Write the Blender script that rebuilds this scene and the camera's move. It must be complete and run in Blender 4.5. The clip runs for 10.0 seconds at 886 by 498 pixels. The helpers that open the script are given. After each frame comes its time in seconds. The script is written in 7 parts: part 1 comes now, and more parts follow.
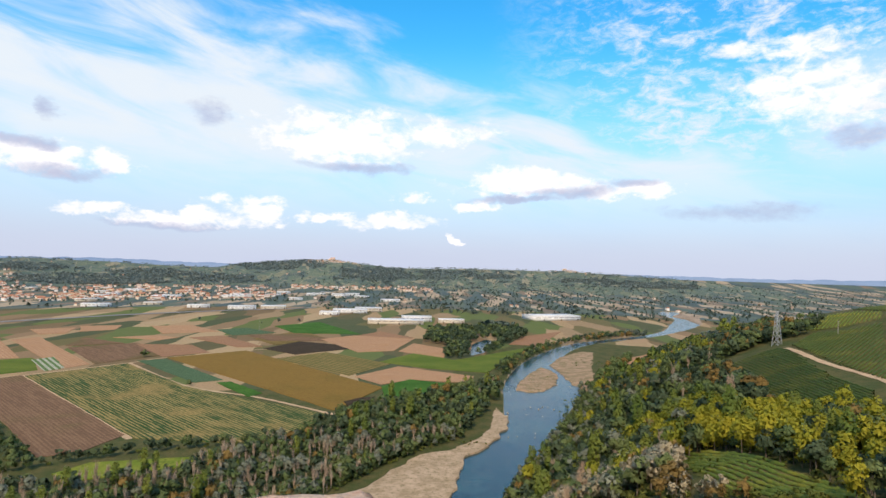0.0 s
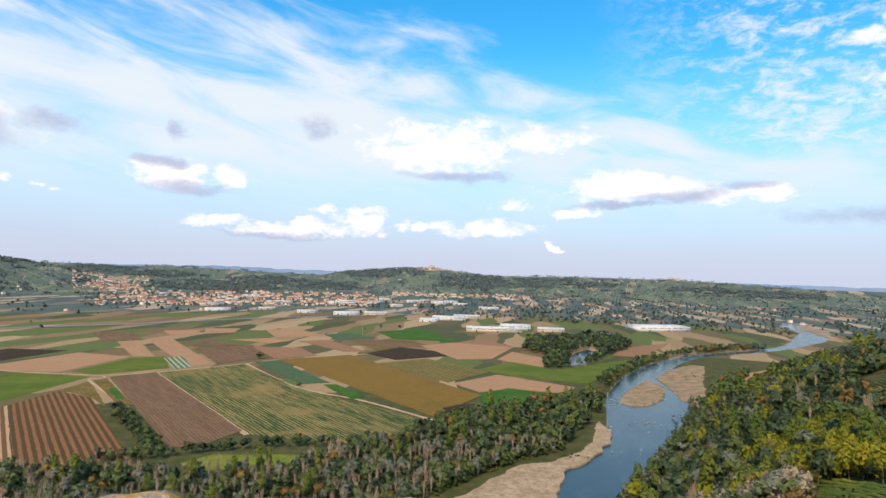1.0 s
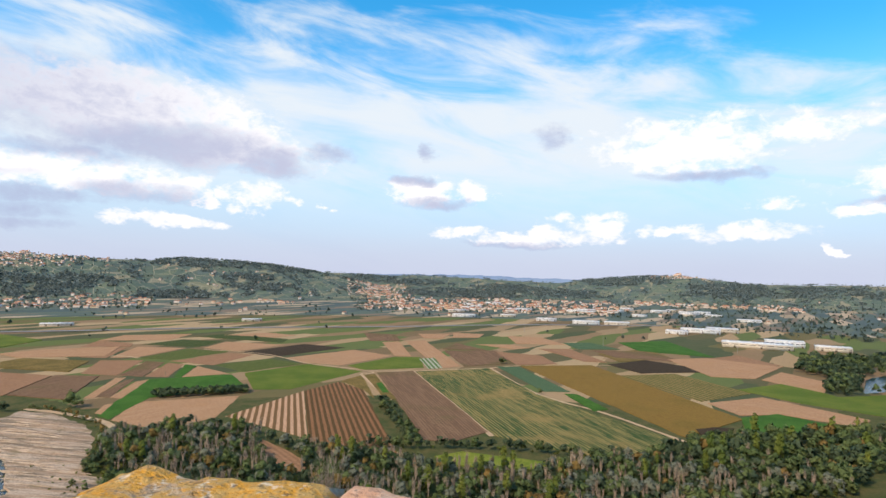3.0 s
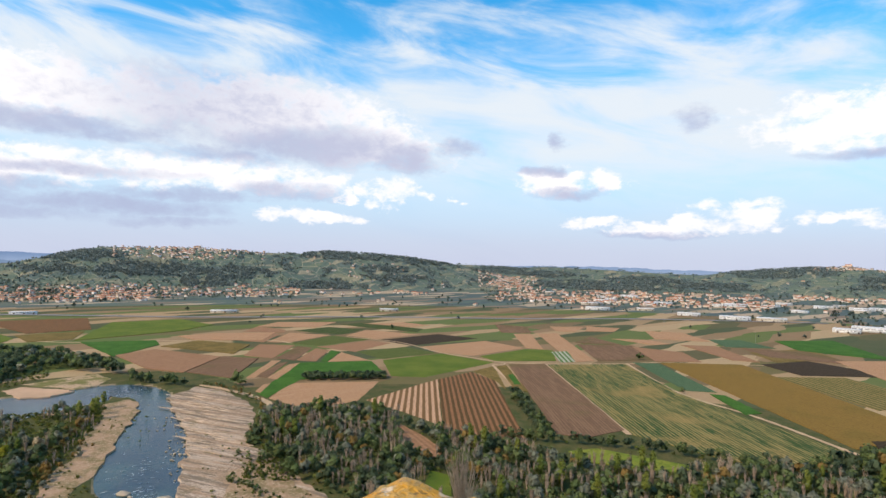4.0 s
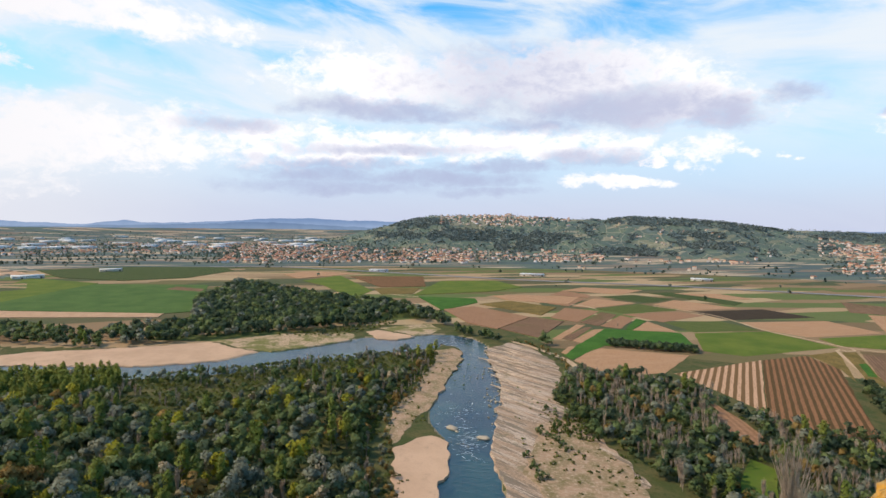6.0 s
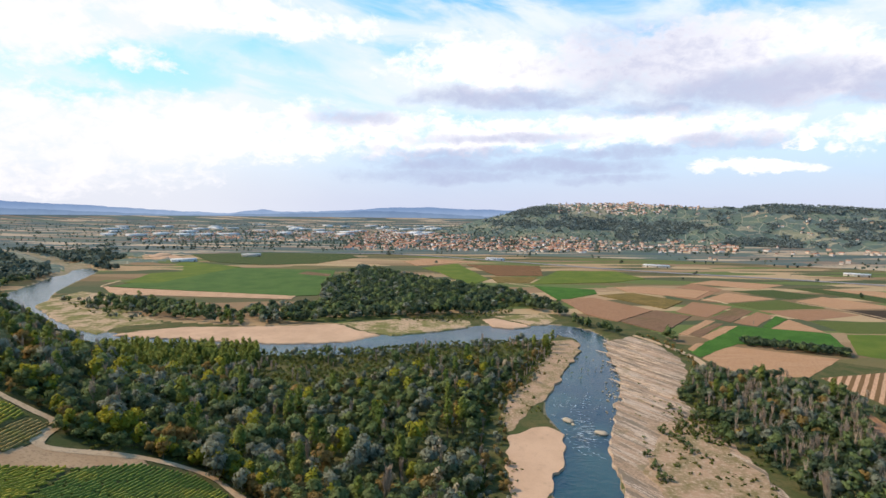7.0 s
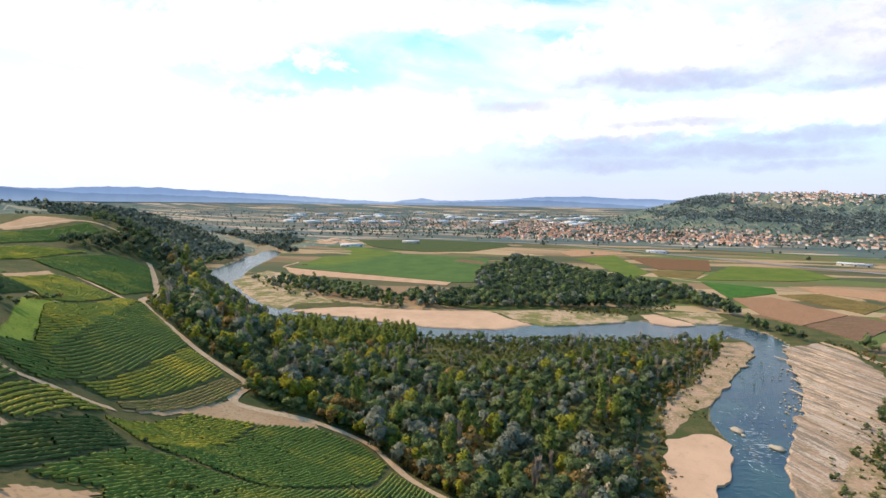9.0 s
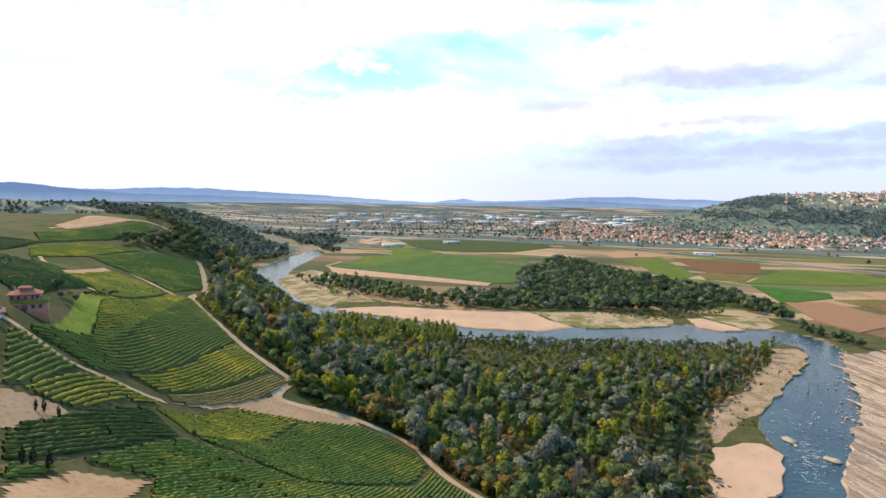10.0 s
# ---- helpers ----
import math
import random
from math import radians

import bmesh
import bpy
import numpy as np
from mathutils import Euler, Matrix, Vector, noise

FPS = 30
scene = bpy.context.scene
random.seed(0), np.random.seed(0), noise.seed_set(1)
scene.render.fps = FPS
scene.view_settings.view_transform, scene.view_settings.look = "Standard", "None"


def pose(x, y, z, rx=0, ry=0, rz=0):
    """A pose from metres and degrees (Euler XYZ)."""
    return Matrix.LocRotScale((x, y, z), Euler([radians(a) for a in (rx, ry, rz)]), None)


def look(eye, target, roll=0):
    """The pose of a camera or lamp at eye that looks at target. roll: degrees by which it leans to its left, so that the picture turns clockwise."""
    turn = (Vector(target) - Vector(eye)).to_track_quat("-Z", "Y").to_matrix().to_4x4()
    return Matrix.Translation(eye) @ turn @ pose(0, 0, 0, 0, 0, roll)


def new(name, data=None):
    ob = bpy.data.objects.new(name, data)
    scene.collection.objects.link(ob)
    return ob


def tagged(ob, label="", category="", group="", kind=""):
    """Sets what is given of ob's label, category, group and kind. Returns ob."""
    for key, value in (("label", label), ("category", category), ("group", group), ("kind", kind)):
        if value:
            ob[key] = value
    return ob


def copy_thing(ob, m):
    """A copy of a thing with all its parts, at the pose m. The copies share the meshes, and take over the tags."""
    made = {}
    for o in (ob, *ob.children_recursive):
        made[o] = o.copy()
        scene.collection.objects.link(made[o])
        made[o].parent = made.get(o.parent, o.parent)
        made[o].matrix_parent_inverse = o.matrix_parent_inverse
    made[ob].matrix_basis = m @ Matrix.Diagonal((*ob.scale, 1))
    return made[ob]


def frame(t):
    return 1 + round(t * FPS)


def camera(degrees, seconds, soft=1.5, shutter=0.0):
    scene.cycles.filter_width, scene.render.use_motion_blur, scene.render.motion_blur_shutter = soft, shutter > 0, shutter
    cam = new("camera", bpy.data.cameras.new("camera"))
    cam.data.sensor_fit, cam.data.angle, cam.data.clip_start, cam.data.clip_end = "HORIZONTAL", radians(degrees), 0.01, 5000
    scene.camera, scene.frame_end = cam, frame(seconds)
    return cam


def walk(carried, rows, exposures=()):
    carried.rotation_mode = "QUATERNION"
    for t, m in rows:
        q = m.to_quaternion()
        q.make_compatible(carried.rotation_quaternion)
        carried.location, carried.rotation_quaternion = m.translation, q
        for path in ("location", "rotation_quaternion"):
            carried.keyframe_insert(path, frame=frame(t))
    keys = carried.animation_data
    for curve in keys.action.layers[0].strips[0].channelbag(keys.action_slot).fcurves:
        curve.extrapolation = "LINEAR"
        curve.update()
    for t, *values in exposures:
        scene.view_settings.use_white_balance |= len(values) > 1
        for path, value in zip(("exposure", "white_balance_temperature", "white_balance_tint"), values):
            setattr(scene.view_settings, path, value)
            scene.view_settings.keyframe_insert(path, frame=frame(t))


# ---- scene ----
# Camera: it turns on the top of a tower, 160 m above the river plain.
EYE = 160.0
cam = camera(75.38, 10.0)
walk(cam, [
    (0.0, pose(0.8, 0.2, EYE, 91.73, -1.50, 0.00)),
    (0.5, pose(0.78, 0.2, EYE, 91.99, -1.57, 3.71)),
    (1.0, pose(0.74, 0.19, EYE, 92.25, -1.56, 9.77)),
    (1.5, pose(0.68, 0.17, EYE, 92.27, -1.55, 16.63)),
    (2.0, pose(0.61, 0.14, EYE, 92.58, -1.50, 22.82)),
    (2.5, pose(0.528, 0.102, EYE, 92.64, -1.40, 27.89)),
    (4.0, pose(0.093, 0.049, EYE, 91.42, -1.15, 46.16)),
    (4.5, pose(-0.006, -0.008, EYE, 90.41, -1.01, 53.86)),
    (5.0, pose(-0.028, -0.078, EYE, 89.55, -0.94, 61.49)),
    (5.5, pose(-0.005, -0.19, EYE, 88.50, -0.87, 69.04)),
    (7.0, pose(0, -0.45, EYE, 86.26, -0.71, 87.45)),
    (7.5, pose(0, -0.53, EYE, 85.88, -0.72, 92.45)),
    (8.0, pose(0, -0.59, EYE, 85.18, -0.76, 96.15)),
    (8.5, pose(0.01, -0.64, EYE, 84.73, -0.81, 99.34)),
    (9.0, pose(0.02, -0.69, EYE, 84.98, -0.84, 102.78)),
    (9.5, pose(0.02, -0.72, EYE, 85.22, -0.84, 105.28)),
    (10.0, pose(0.03, -0.74, EYE, 84.97, -0.85, 106.85)),
], exposures=[(0.0, -0.12), (2.5, -0.12), (5.0, -0.16), (7.5, 0.05), (10.0, 0.25)])

# ---- light ----
SUN_AZ, SUN_EL = 170.0, 42.0        # degrees to the left of +y, degrees above the horizon
SKY_STRENGTH = 0.10

sun = new("sun", bpy.data.lights.new("sun", "SUN"))
sun.data.energy, sun.data.angle, sun.data.color = 4.6, radians(0.5), (1.0, 0.80, 0.60)
sun_dir = Vector((-math.sin(radians(SUN_AZ)) * math.cos(radians(SUN_EL)), math.cos(radians(SUN_AZ)) * math.cos(radians(SUN_EL)), math.sin(radians(SUN_EL))))
sun.matrix_world = look(sun_dir * 400 + Vector((0, 0, EYE)), (0, 0, EYE))

world = bpy.data.worlds.new("sky")
scene.world = world
world.use_nodes = True
wt = world.node_tree
wt.nodes.clear()


class Net:
    """Short way to write node trees."""

    def __init__(self, tree):
        self.t = tree

    def add(self, kind, inputs=(), **props):
        n = self.t.nodes.new(kind)
        for k, v in props.items():
            setattr(n, k, v)
        for k, v in dict(inputs).items():
            if isinstance(v, bpy.types.NodeSocket):
                self.t.links.new(v, n.inputs[k])
            elif v is not None:
                n.inputs[k].default_value = v
        return n

    def math(self, op, a, b=None, c=None, clamp=False):
        n = self.t.nodes.new("ShaderNodeMath")
        n.operation, n.use_clamp = op, clamp
        for i, v in enumerate((a, b, c)):
            if isinstance(v, bpy.types.NodeSocket):
                self.t.links.new(v, n.inputs[i])
            elif v is not None:
                n.inputs[i].default_value = v
        return n.outputs[0]

    def smooth(self, v, lo, hi, out_lo=0.0, out_hi=1.0):
        n = self.add("ShaderNodeMapRange", {0: v, 1: lo, 2: hi, 3: out_lo, 4: out_hi}, interpolation_type="SMOOTHSTEP")
        return n.outputs[0]

    def mix(self, f, a, b, blend="MIX"):
        n = self.add("ShaderNodeMix", data_type="RGBA", blend_type=blend)
        for i, v in ((0, f), (6, a), (7, b)):
            if isinstance(v, bpy.types.NodeSocket):
                self.t.links.new(v, n.inputs[i])
            else:
                n.inputs[i].default_value = (*v, 1) if isinstance(v, tuple) and len(v) == 3 else v
        return n.outputs[2]

    def noise(self, vec, scale, detail=4.0, rough=0.55, distortion=0.0):
        return self.add("ShaderNodeTexNoise", {"Vector": vec, "Scale": scale, "Detail": detail, "Roughness": rough, "Distortion": distortion}).outputs[0]


W = Net(wt)
sky = W.add("ShaderNodeTexSky", sky_type="NISHITA", sun_disc=False, sun_elevation=radians(SUN_EL), sun_rotation=radians(-SUN_AZ),
            altitude=300.0, air_density=1.0, dust_density=0.4, ozone_density=2.5)
clear = W.add("ShaderNodeHueSaturation", {"Hue": 0.486, "Saturation": 1.4, "Value": SKY_STRENGTH * 2.75, "Color": sky.outputs[0]}).outputs[0]
way = W.add("ShaderNodeTexCoord").outputs["Generated"]
xyz = W.add("ShaderNodeSeparateXYZ", {0: way})
AZ = W.math("MULTIPLY", W.math("ARCTAN2", W.math("MULTIPLY", xyz.outputs[0], -1.0), xyz.outputs[1]), 57.2958)
EL = W.math("MULTIPLY", W.math("ARCSINE", xyz.outputs[2]), 57.2958)

# thin high cloud in long streaks, open to the blue above a slanting edge
flat = W.add("ShaderNodeCombineXYZ", {0: W.math("MULTIPLY", AZ, 0.045), 1: W.math("MULTIPLY", W.math("SUBTRACT", EL, W.math("MULTIPLY", AZ, 0.16)), 0.17), 2: 0.0}).outputs[0]
streak = W.noise(flat, 1.6, 6, 0.58, 0.5)
broad = W.noise(way, 3.2, 4, 0.55, 0.2)
edge = W.math("MINIMUM", W.math("MULTIPLY_ADD", AZ, 0.29, 17.0), W.math("MULTIPLY_ADD", AZ, -0.03, 22.6))
edge = W.math("MULTIPLY_ADD", W.math("SUBTRACT", streak, 0.5), 22.0, edge)
veil = W.smooth(W.math("SUBTRACT", edge, EL), -4.0, 4.5)
veil = W.math("MULTIPLY", veil, W.smooth(W.math("ADD", streak, W.math("MULTIPLY", broad, 0.6)), 0.5, 0.95, 0.3, 0.97))
veil = W.math("MULTIPLY", veil, W.smooth(EL, 2.5, 12.0, 0.12, 1.0))
west = W.smooth(AZ, 88.0, 118.0)


def spread(az, el, shapes, flat=1.0):
    """The strongest of several soft ellipses: degrees to the left of +y, degrees up, half width, half height, strength."""
    best = None
    for az0, el0, w, h, k in shapes:
        u = W.math("MULTIPLY_ADD", az, 1 / w, -az0 / w)
        v = W.math("MULTIPLY_ADD", el, 1 / h, -el0 / h)
        if flat != 1.0:
            v = W.math("MAXIMUM", v, W.math("MULTIPLY", v, -flat))
        d = W.math("MULTIPLY_ADD", v, v, W.math("MULTIPLY", u, u))
        f = W.math("MULTIPLY_ADD", d, -k, k)
        best = f if best is None else W.math("MAXIMUM", best, f)
    return best


tall = W.add("ShaderNodeMapping", {0: way, 3: (1.0, 1.0, 1.7)}).outputs[0]
bend = W.add("ShaderNodeTexNoise", {"Vector": tall, "Scale": 10.0, "Detail": 5.0, "Roughness": 0.62})
bent = W.add("ShaderNodeSeparateColor", {0: bend.outputs[1]})
AZB = W.math("MULTIPLY_ADD", W.math("SUBTRACT", bent.outputs[0], 0.5), 12.0, AZ)
ELB = W.math("MULTIPLY_ADD", W.math("SUBTRACT", bent.outputs[1], 0.5), 4.2, EL)
# pale gaps in the bright cloud of the west
gap = W.smooth(spread(AZB, ELB, [(113.5, 12.2, 7.0, 2.2, 1.0), (101.0, 14.2, 7.5, 1.7, 1.0), (87.0, 18.5, 7.0, 2.2, 1.0), (128.4, 15.6, 2.6, 0.8, 1.0), (119.0, 9.3, 4.5, 1.0, 0.7), (93.0, 12.2, 4.0, 1.0, 0.7)]), -0.5, 0.9)
gap = W.math("MAXIMUM", gap, W.math("MULTIPLY", W.math("MULTIPLY", W.smooth(streak, 0.52, 0.36), W.smooth(EL, 6.0, 13.0)), 0.5))
white = W.math("MULTIPLY", W.smooth(broad, 0.3, 0.6, 0.8, 1.0), W.math("MULTIPLY_ADD", gap, -0.85, 1.0))
veil = W.mix(W.math("MULTIPLY", west, W.smooth(EL, 0.5, 6.0, 0.3, 1.0)), veil, white)
# small rippled clouds on the clear side
rip = W.noise(W.add("ShaderNodeMapping", {0: way, 2: (0, 0, 0.5), 3: (1.0, 1.0, 2.2)}).outputs[0], 26.0, 5, 0.68, 0.4)
rip = W.smooth(W.math("ADD", rip, W.math("MULTIPLY", broad, 0.45)), 0.62, 0.98)
rip = W.math("MULTIPLY", W.math("MULTIPLY", rip, W.smooth(AZ, -3.0, -22.0)), W.smooth(EL, 7.0, 13.0))
veil = W.math("MAXIMUM", veil, rip)
solid = W.math("MULTIPLY", W.smooth(AZ, -27.0, -36.0), W.smooth(W.math("ABSOLUTE", W.math("SUBTRACT", EL, 13.5)), 7.0, 2.0))
veil = W.math("MAXIMUM", veil, W.math("MULTIPLY", solid, W.smooth(rip, 0.0, 0.5, 0.6, 1.0)))

# heaped clouds, and the shaded undersides of them
HEAPS_EAST = [(9.8, 12.2, 6.6, 2.58, 1.2), (1.1, 13.2, 5.1, 1.19, 0.7), (-8.0, 8.4, 6.4, 1.43, 1.2), (-17.7, 7.4, 3.6, 1.07, 1.0), (-2.4, 6.4, 2.0, 0.67, 0.9), (3.0, 6.8, 1.8, 0.56, 0.6), (35.3, 8.1, 3.2, 1.18, 1.1), (29.8, 7.9, 2.0, 0.97, 1.1),
              (18.9, 4.8, 3.5, 1.28, 1.1), (23.5, 3.7, 5.7, 0.72, 1.1), (31.1, 4.2, 3.3, 0.58, 0.9), (5.4, 4.3, 4.8, 0.9, 0.9), (11.0, 4.6, 2.7, 0.55, 0.8), (-0.8, 2.7, 0.9, 0.45, 1.0), (-34.0, 15.0, 5.9, 3.11, 1.0), (-30.5, 19.0, 4.2, 1.25, 0.8)]
HEAPS_TOWN = [(75.4, 14.5, 3.9, 1.09, 0.9), (63.3, 13.7, 10.9, 2.74, 1.2), (53.7, 11.3, 7.3, 2.18, 1.0), (50.8, 7.0, 2.7, 1.45, 1.1), (47.1, 6.4, 1.6, 0.55, 0.9), (58.4, 4.1, 4.5, 0.84, 1.2), (55.3, 6.3, 1.1, 0.56, 0.8), (81.3, 13.6, 11.5, 2.76, 1.3)]
HEAPS_WEST = [(115.3, 12.9, 2.3, 1.14, 1.0), (108.9, 16.9, 14.0, 1.89, 1.2), (125.2, 14.0, 7.8, 3.85, 1.1), (112.0, 6.7, 20.2, 3.07, 1.1), (88.9, 7.4, 14.2, 1.8, 0.9), (68.6, 7.4, 11.1, 1.6, 0.9), (124.3, 2.8, 10.5, 1.89, 0.6)]
SHADE_EAST = [(8.4, 9.6, 3.9, 0.49, 0.8), (-6.6, 6.9, 4.2, 0.28, 0.9), (-12.4, 7.5, 3.0, 0.49, 0.7), (-17.4, 8.3, 2.3, 0.37, 0.7), (36.6, 9.1, 1.2, 0.44, 0.8), (34.7, 12.1, 0.8, 0.72, 0.6), (22.2, 13.5, 1.4, 0.7, 0.5), (25.6, 3.1, 2.8, 0.25, 0.4), (-36.6, 11.5, 2.2, 0.62, 0.6), (-26.9, 5.5, 4.0, 0.5, 0.35), (33.6, 7.2, 3.0, 0.42, 0.6)]
SHADE_TOWN = [(59.4, 11.2, 8.3, 1.84, 1.0), (50.3, 10.5, 3.7, 1.42, 1.0), (66.5, 9.6, 4.8, 0.75, 0.6), (87.5, 4.8, 5.9, 0.75, 0.7), (77.4, 4.5, 9.0, 0.75, 0.85), (72.1, 3.3, 4.1, 0.43, 0.5), (44.2, 11.6, 1.6, 0.64, 0.5), (81.3, 7.2, 7.6, 0.39, 0.4), (61.5, 6.5, 3.3, 0.55, 0.4),
              (81.3, 11.0, 8.5, 0.98, 1.0), (87.2, 5.8, 5.5, 0.44, 0.5), (70.4, 5.6, 5.3, 0.51, 0.6), (96.1, 8.9, 3.3, 0.53, 0.4), (69.0, 13.6, 7.5, 2.2, 0.3), (86.0, 3.6, 7.7, 0.55, 0.5)]
puff = W.noise(tall, 34.0, 8, 0.64, 0.3)
lump = W.noise(tall, 12.0, 4, 0.55)
rough = W.math("ADD", W.math("MULTIPLY", W.math("SUBTRACT", puff, 0.5), 4.2), W.math("MULTIPLY", W.math("SUBTRACT", lump, 0.5), 3.0))
heap = W.math("ADD", spread(AZB, ELB, HEAPS_EAST + HEAPS_TOWN + HEAPS_WEST, 1.3), rough)
heap = W.math("MULTIPLY", W.smooth(heap, -0.7, 1.0), W.smooth(W.math("ADD", lump, W.math("MULTIPLY", puff, 0.6)), 0.5, 0.85, 0.75, 1.0))
AZS = W.math("MULTIPLY_ADD", W.math("SUBTRACT", bent.outputs[0], 0.5), 8.0, AZ)
ELS = W.math("MULTIPLY_ADD", W.math("SUBTRACT", bent.outputs[1], 0.5), 2.6, EL)
grey = W.math("ADD", spread(AZS, ELS, SHADE_EAST + SHADE_TOWN), W.math("MULTIPLY", rough, 0.5))
grey = W.smooth(grey, -1.2, 1.2, 0.0, 0.82)

col = W.mix(W.math("MULTIPLY", W.smooth(EL, 22.0, 5.0), 0.8), clear, (0.49, 0.77, 1.05))
haze = W.smooth(EL, 9.0, 0.0)
col = W.mix(W.math("MULTIPLY", haze, 0.95), col, (0.645, 0.69, 0.885))
col = W.mix(W.math("MULTIPLY", W.math("MULTIPLY", west, haze), 0.7), col, (0.84, 0.84, 0.92))
col = W.mix(veil, col, W.mix(west, (0.92, 0.985, 1.055), (0.96, 0.98, 1.02)))
col = W.mix(W.math("MULTIPLY", heap, 0.97), col, W.mix(west, (1.22, 1.18, 1.19), (1.04, 1.02, 1.05)))
col = W.mix(grey, col, W.mix(west, (0.50, 0.545, 0.77), (0.56, 0.595, 0.80)))
bg = W.add("ShaderNodeBackground", {"Color": col, "Strength": 1.0})
W.add("ShaderNodeOutputWorld", {0: bg.outputs[0]})
world.cycles.sampling_method, world.cycles.sample_map_resolution = "MANUAL", 512

# ---- materials ----
def material(name, build, rough=0.9, metallic=0.0, bump=None, specular=0.3):
    """A node material. build(net, obj, pos) returns the colour socket or a colour; bump: (scale, strength, distance)."""
    m = bpy.data.materials.new(name)
    m.use_nodes = True
    m.node_tree.nodes.clear()
    n = Net(m.node_tree)
    obj = n.add("ShaderNodeTexCoord").outputs["Object"]
    pos = n.add("ShaderNodeNewGeometry").outputs["Position"]
    bsdf = n.add("ShaderNodeBsdfPrincipled", {"Roughness": rough, "Metallic": metallic, "Specular IOR Level": specular})
    col = build(n, obj, pos)
    if isinstance(col, bpy.types.NodeSocket):
        n.t.links.new(col, bsdf.inputs["Base Color"])
    else:
        bsdf.inputs["Base Color"].default_value = (*col, 1)
    if bump:
        h = n.noise(pos, bump[0], 5, 0.65)
        b = n.add("ShaderNodeBump", {"Height": h, "Strength": bump[1], "Distance": bump[2]})
        n.t.links.new(b.outputs[0], bsdf.inputs["Normal"])
    n.add("ShaderNodeOutputMaterial", {0: bsdf.outputs[0]})
    return m


def mottled(a, b, scale, fine=None, c=None):
    """Colour from a to b by a coarse noise, roughened by a finer one towards c."""
    def build(n, obj, pos):
        f = n.smooth(n.noise(pos, scale, 5, 0.6), 0.35, 0.65)
        col = n.mix(f, a, b)
        if fine:
            col = n.mix(n.smooth(n.noise(pos, fine, 3, 0.7), 0.45, 0.75), col, c or tuple(v * 0.6 for v in a))
        return col
    return build


def rowed(a, b, period, scale=0.03, fine=0.4, patch=None, fade=0.35, wobble=1.0):
    """Crop rows along the object's own x axis, uneven and broken up."""
    def build(n, obj, pos):
        s = n.add("ShaderNodeSeparateXYZ", {0: obj})
        y = n.math("ADD", s.outputs[1], n.math("MULTIPLY", n.noise(obj, 0.05, 2), wobble))
        w = n.math("SINE", n.math("MULTIPLY", y, 6.2832 / period))
        w = n.smooth(w, -0.6, 0.6)
        st = n.add("ShaderNodeMapping", {0: obj, 3: (0.02, 0.22, 1)}).outputs[0]
        broken = n.smooth(n.noise(st, 1.0, 4, 0.7), 0.3, 0.7)
        f = n.math("ADD", n.math("MULTIPLY", w, 1 - fade), n.math("MULTIPLY", broken, fade))
        col = n.mix(n.smooth(f, 0.3, 0.8), a, b)
        if patch:
            col = n.mix(n.math("MULTIPLY", n.smooth(n.noise(pos, scale, 4, 0.6), 0.5, 0.68), 0.75), col, patch)
        return n.mix(n.smooth(n.noise(pos, fine, 4, 0.75), 0.42, 0.8), col, tuple(v * 0.55 for v in a))
    return build


FIELD = {
    "tan": rowed((0.351, 0.201, 0.106), (0.42, 0.254, 0.142), 5.0, patch=(0.38, 0.214, 0.106), fade=0.6),
    "pink": rowed((0.254, 0.138, 0.0751), (0.312, 0.178, 0.0975), 5.0, patch=(0.273, 0.147, 0.0751)),
    "sand": mottled((0.474, 0.304, 0.185), (0.4, 0.25, 0.144), 0.05, 0.5),
    "brown": rowed((0.15, 0.088, 0.05), (0.215, 0.13, 0.073), 3.4, patch=(0.12, 0.10, 0.035), fade=0.65, scale=0.009),
    "brownolive": rowed((0.18, 0.109, 0.0238), (0.224, 0.138, 0.0309), 3.0, patch=(0.158, 0.109, 0.0225), scale=0.012),
    "dark": rowed((0.0331, 0.0242, 0.0129), (0.0662, 0.0449, 0.0258), 6.0),
    "green": mottled((0.0743, 0.118, 0.0147), (0.122, 0.149, 0.0221), 0.02, 0.3, (0.0874, 0.102, 0.0221)),
    "lush": mottled((0.05, 0.10, 0.022), (0.075, 0.13, 0.03), 0.02, 0.3, (0.06, 0.09, 0.024)),
    "bright": mottled((0.0373, 0.102, 0.0132), (0.058, 0.133, 0.0184), 0.03, 0.4),
    "meadow": mottled((0.129, 0.175, 0.0207), (0.193, 0.21, 0.0331), 0.05, 0.3),
    "dgreen": rowed((0.0368, 0.0626, 0.0147), (0.0828, 0.0938, 0.0294), 4.0),
    "green_rows": rowed((0.0644, 0.0938, 0.0184), (0.12, 0.125, 0.0368), 5.0),
    "teal": rowed((0.0547, 0.102, 0.0469), (0.0938, 0.141, 0.0704), 4.0),
    "olive": mottled((0.127, 0.0948, 0.0247), (0.195, 0.133, 0.0424), 0.03, 0.3),
    "olive_rows": rowed((0.0975, 0.0966, 0.0225), (0.254, 0.177, 0.0675), 9.0, patch=(0.127, 0.112, 0.03)),
    "crop": rowed((0.020, 0.062, 0.016), (0.31, 0.23, 0.085), 3.8, patch=(0.30, 0.205, 0.075), scale=0.012, fade=0.6, wobble=3.0),
    "stripe_light": rowed((0.154, 0.0892, 0.0377), (0.512, 0.312, 0.185), 7.0, fade=0.25),
    "rows_brown": rowed((0.0929, 0.0562, 0.021), (0.25, 0.121, 0.0563), 6.2, fade=0.35),
    "rows_white": rowed((0.092, 0.156, 0.046), (0.386, 0.386, 0.294), 8.0, fade=0.15),
}
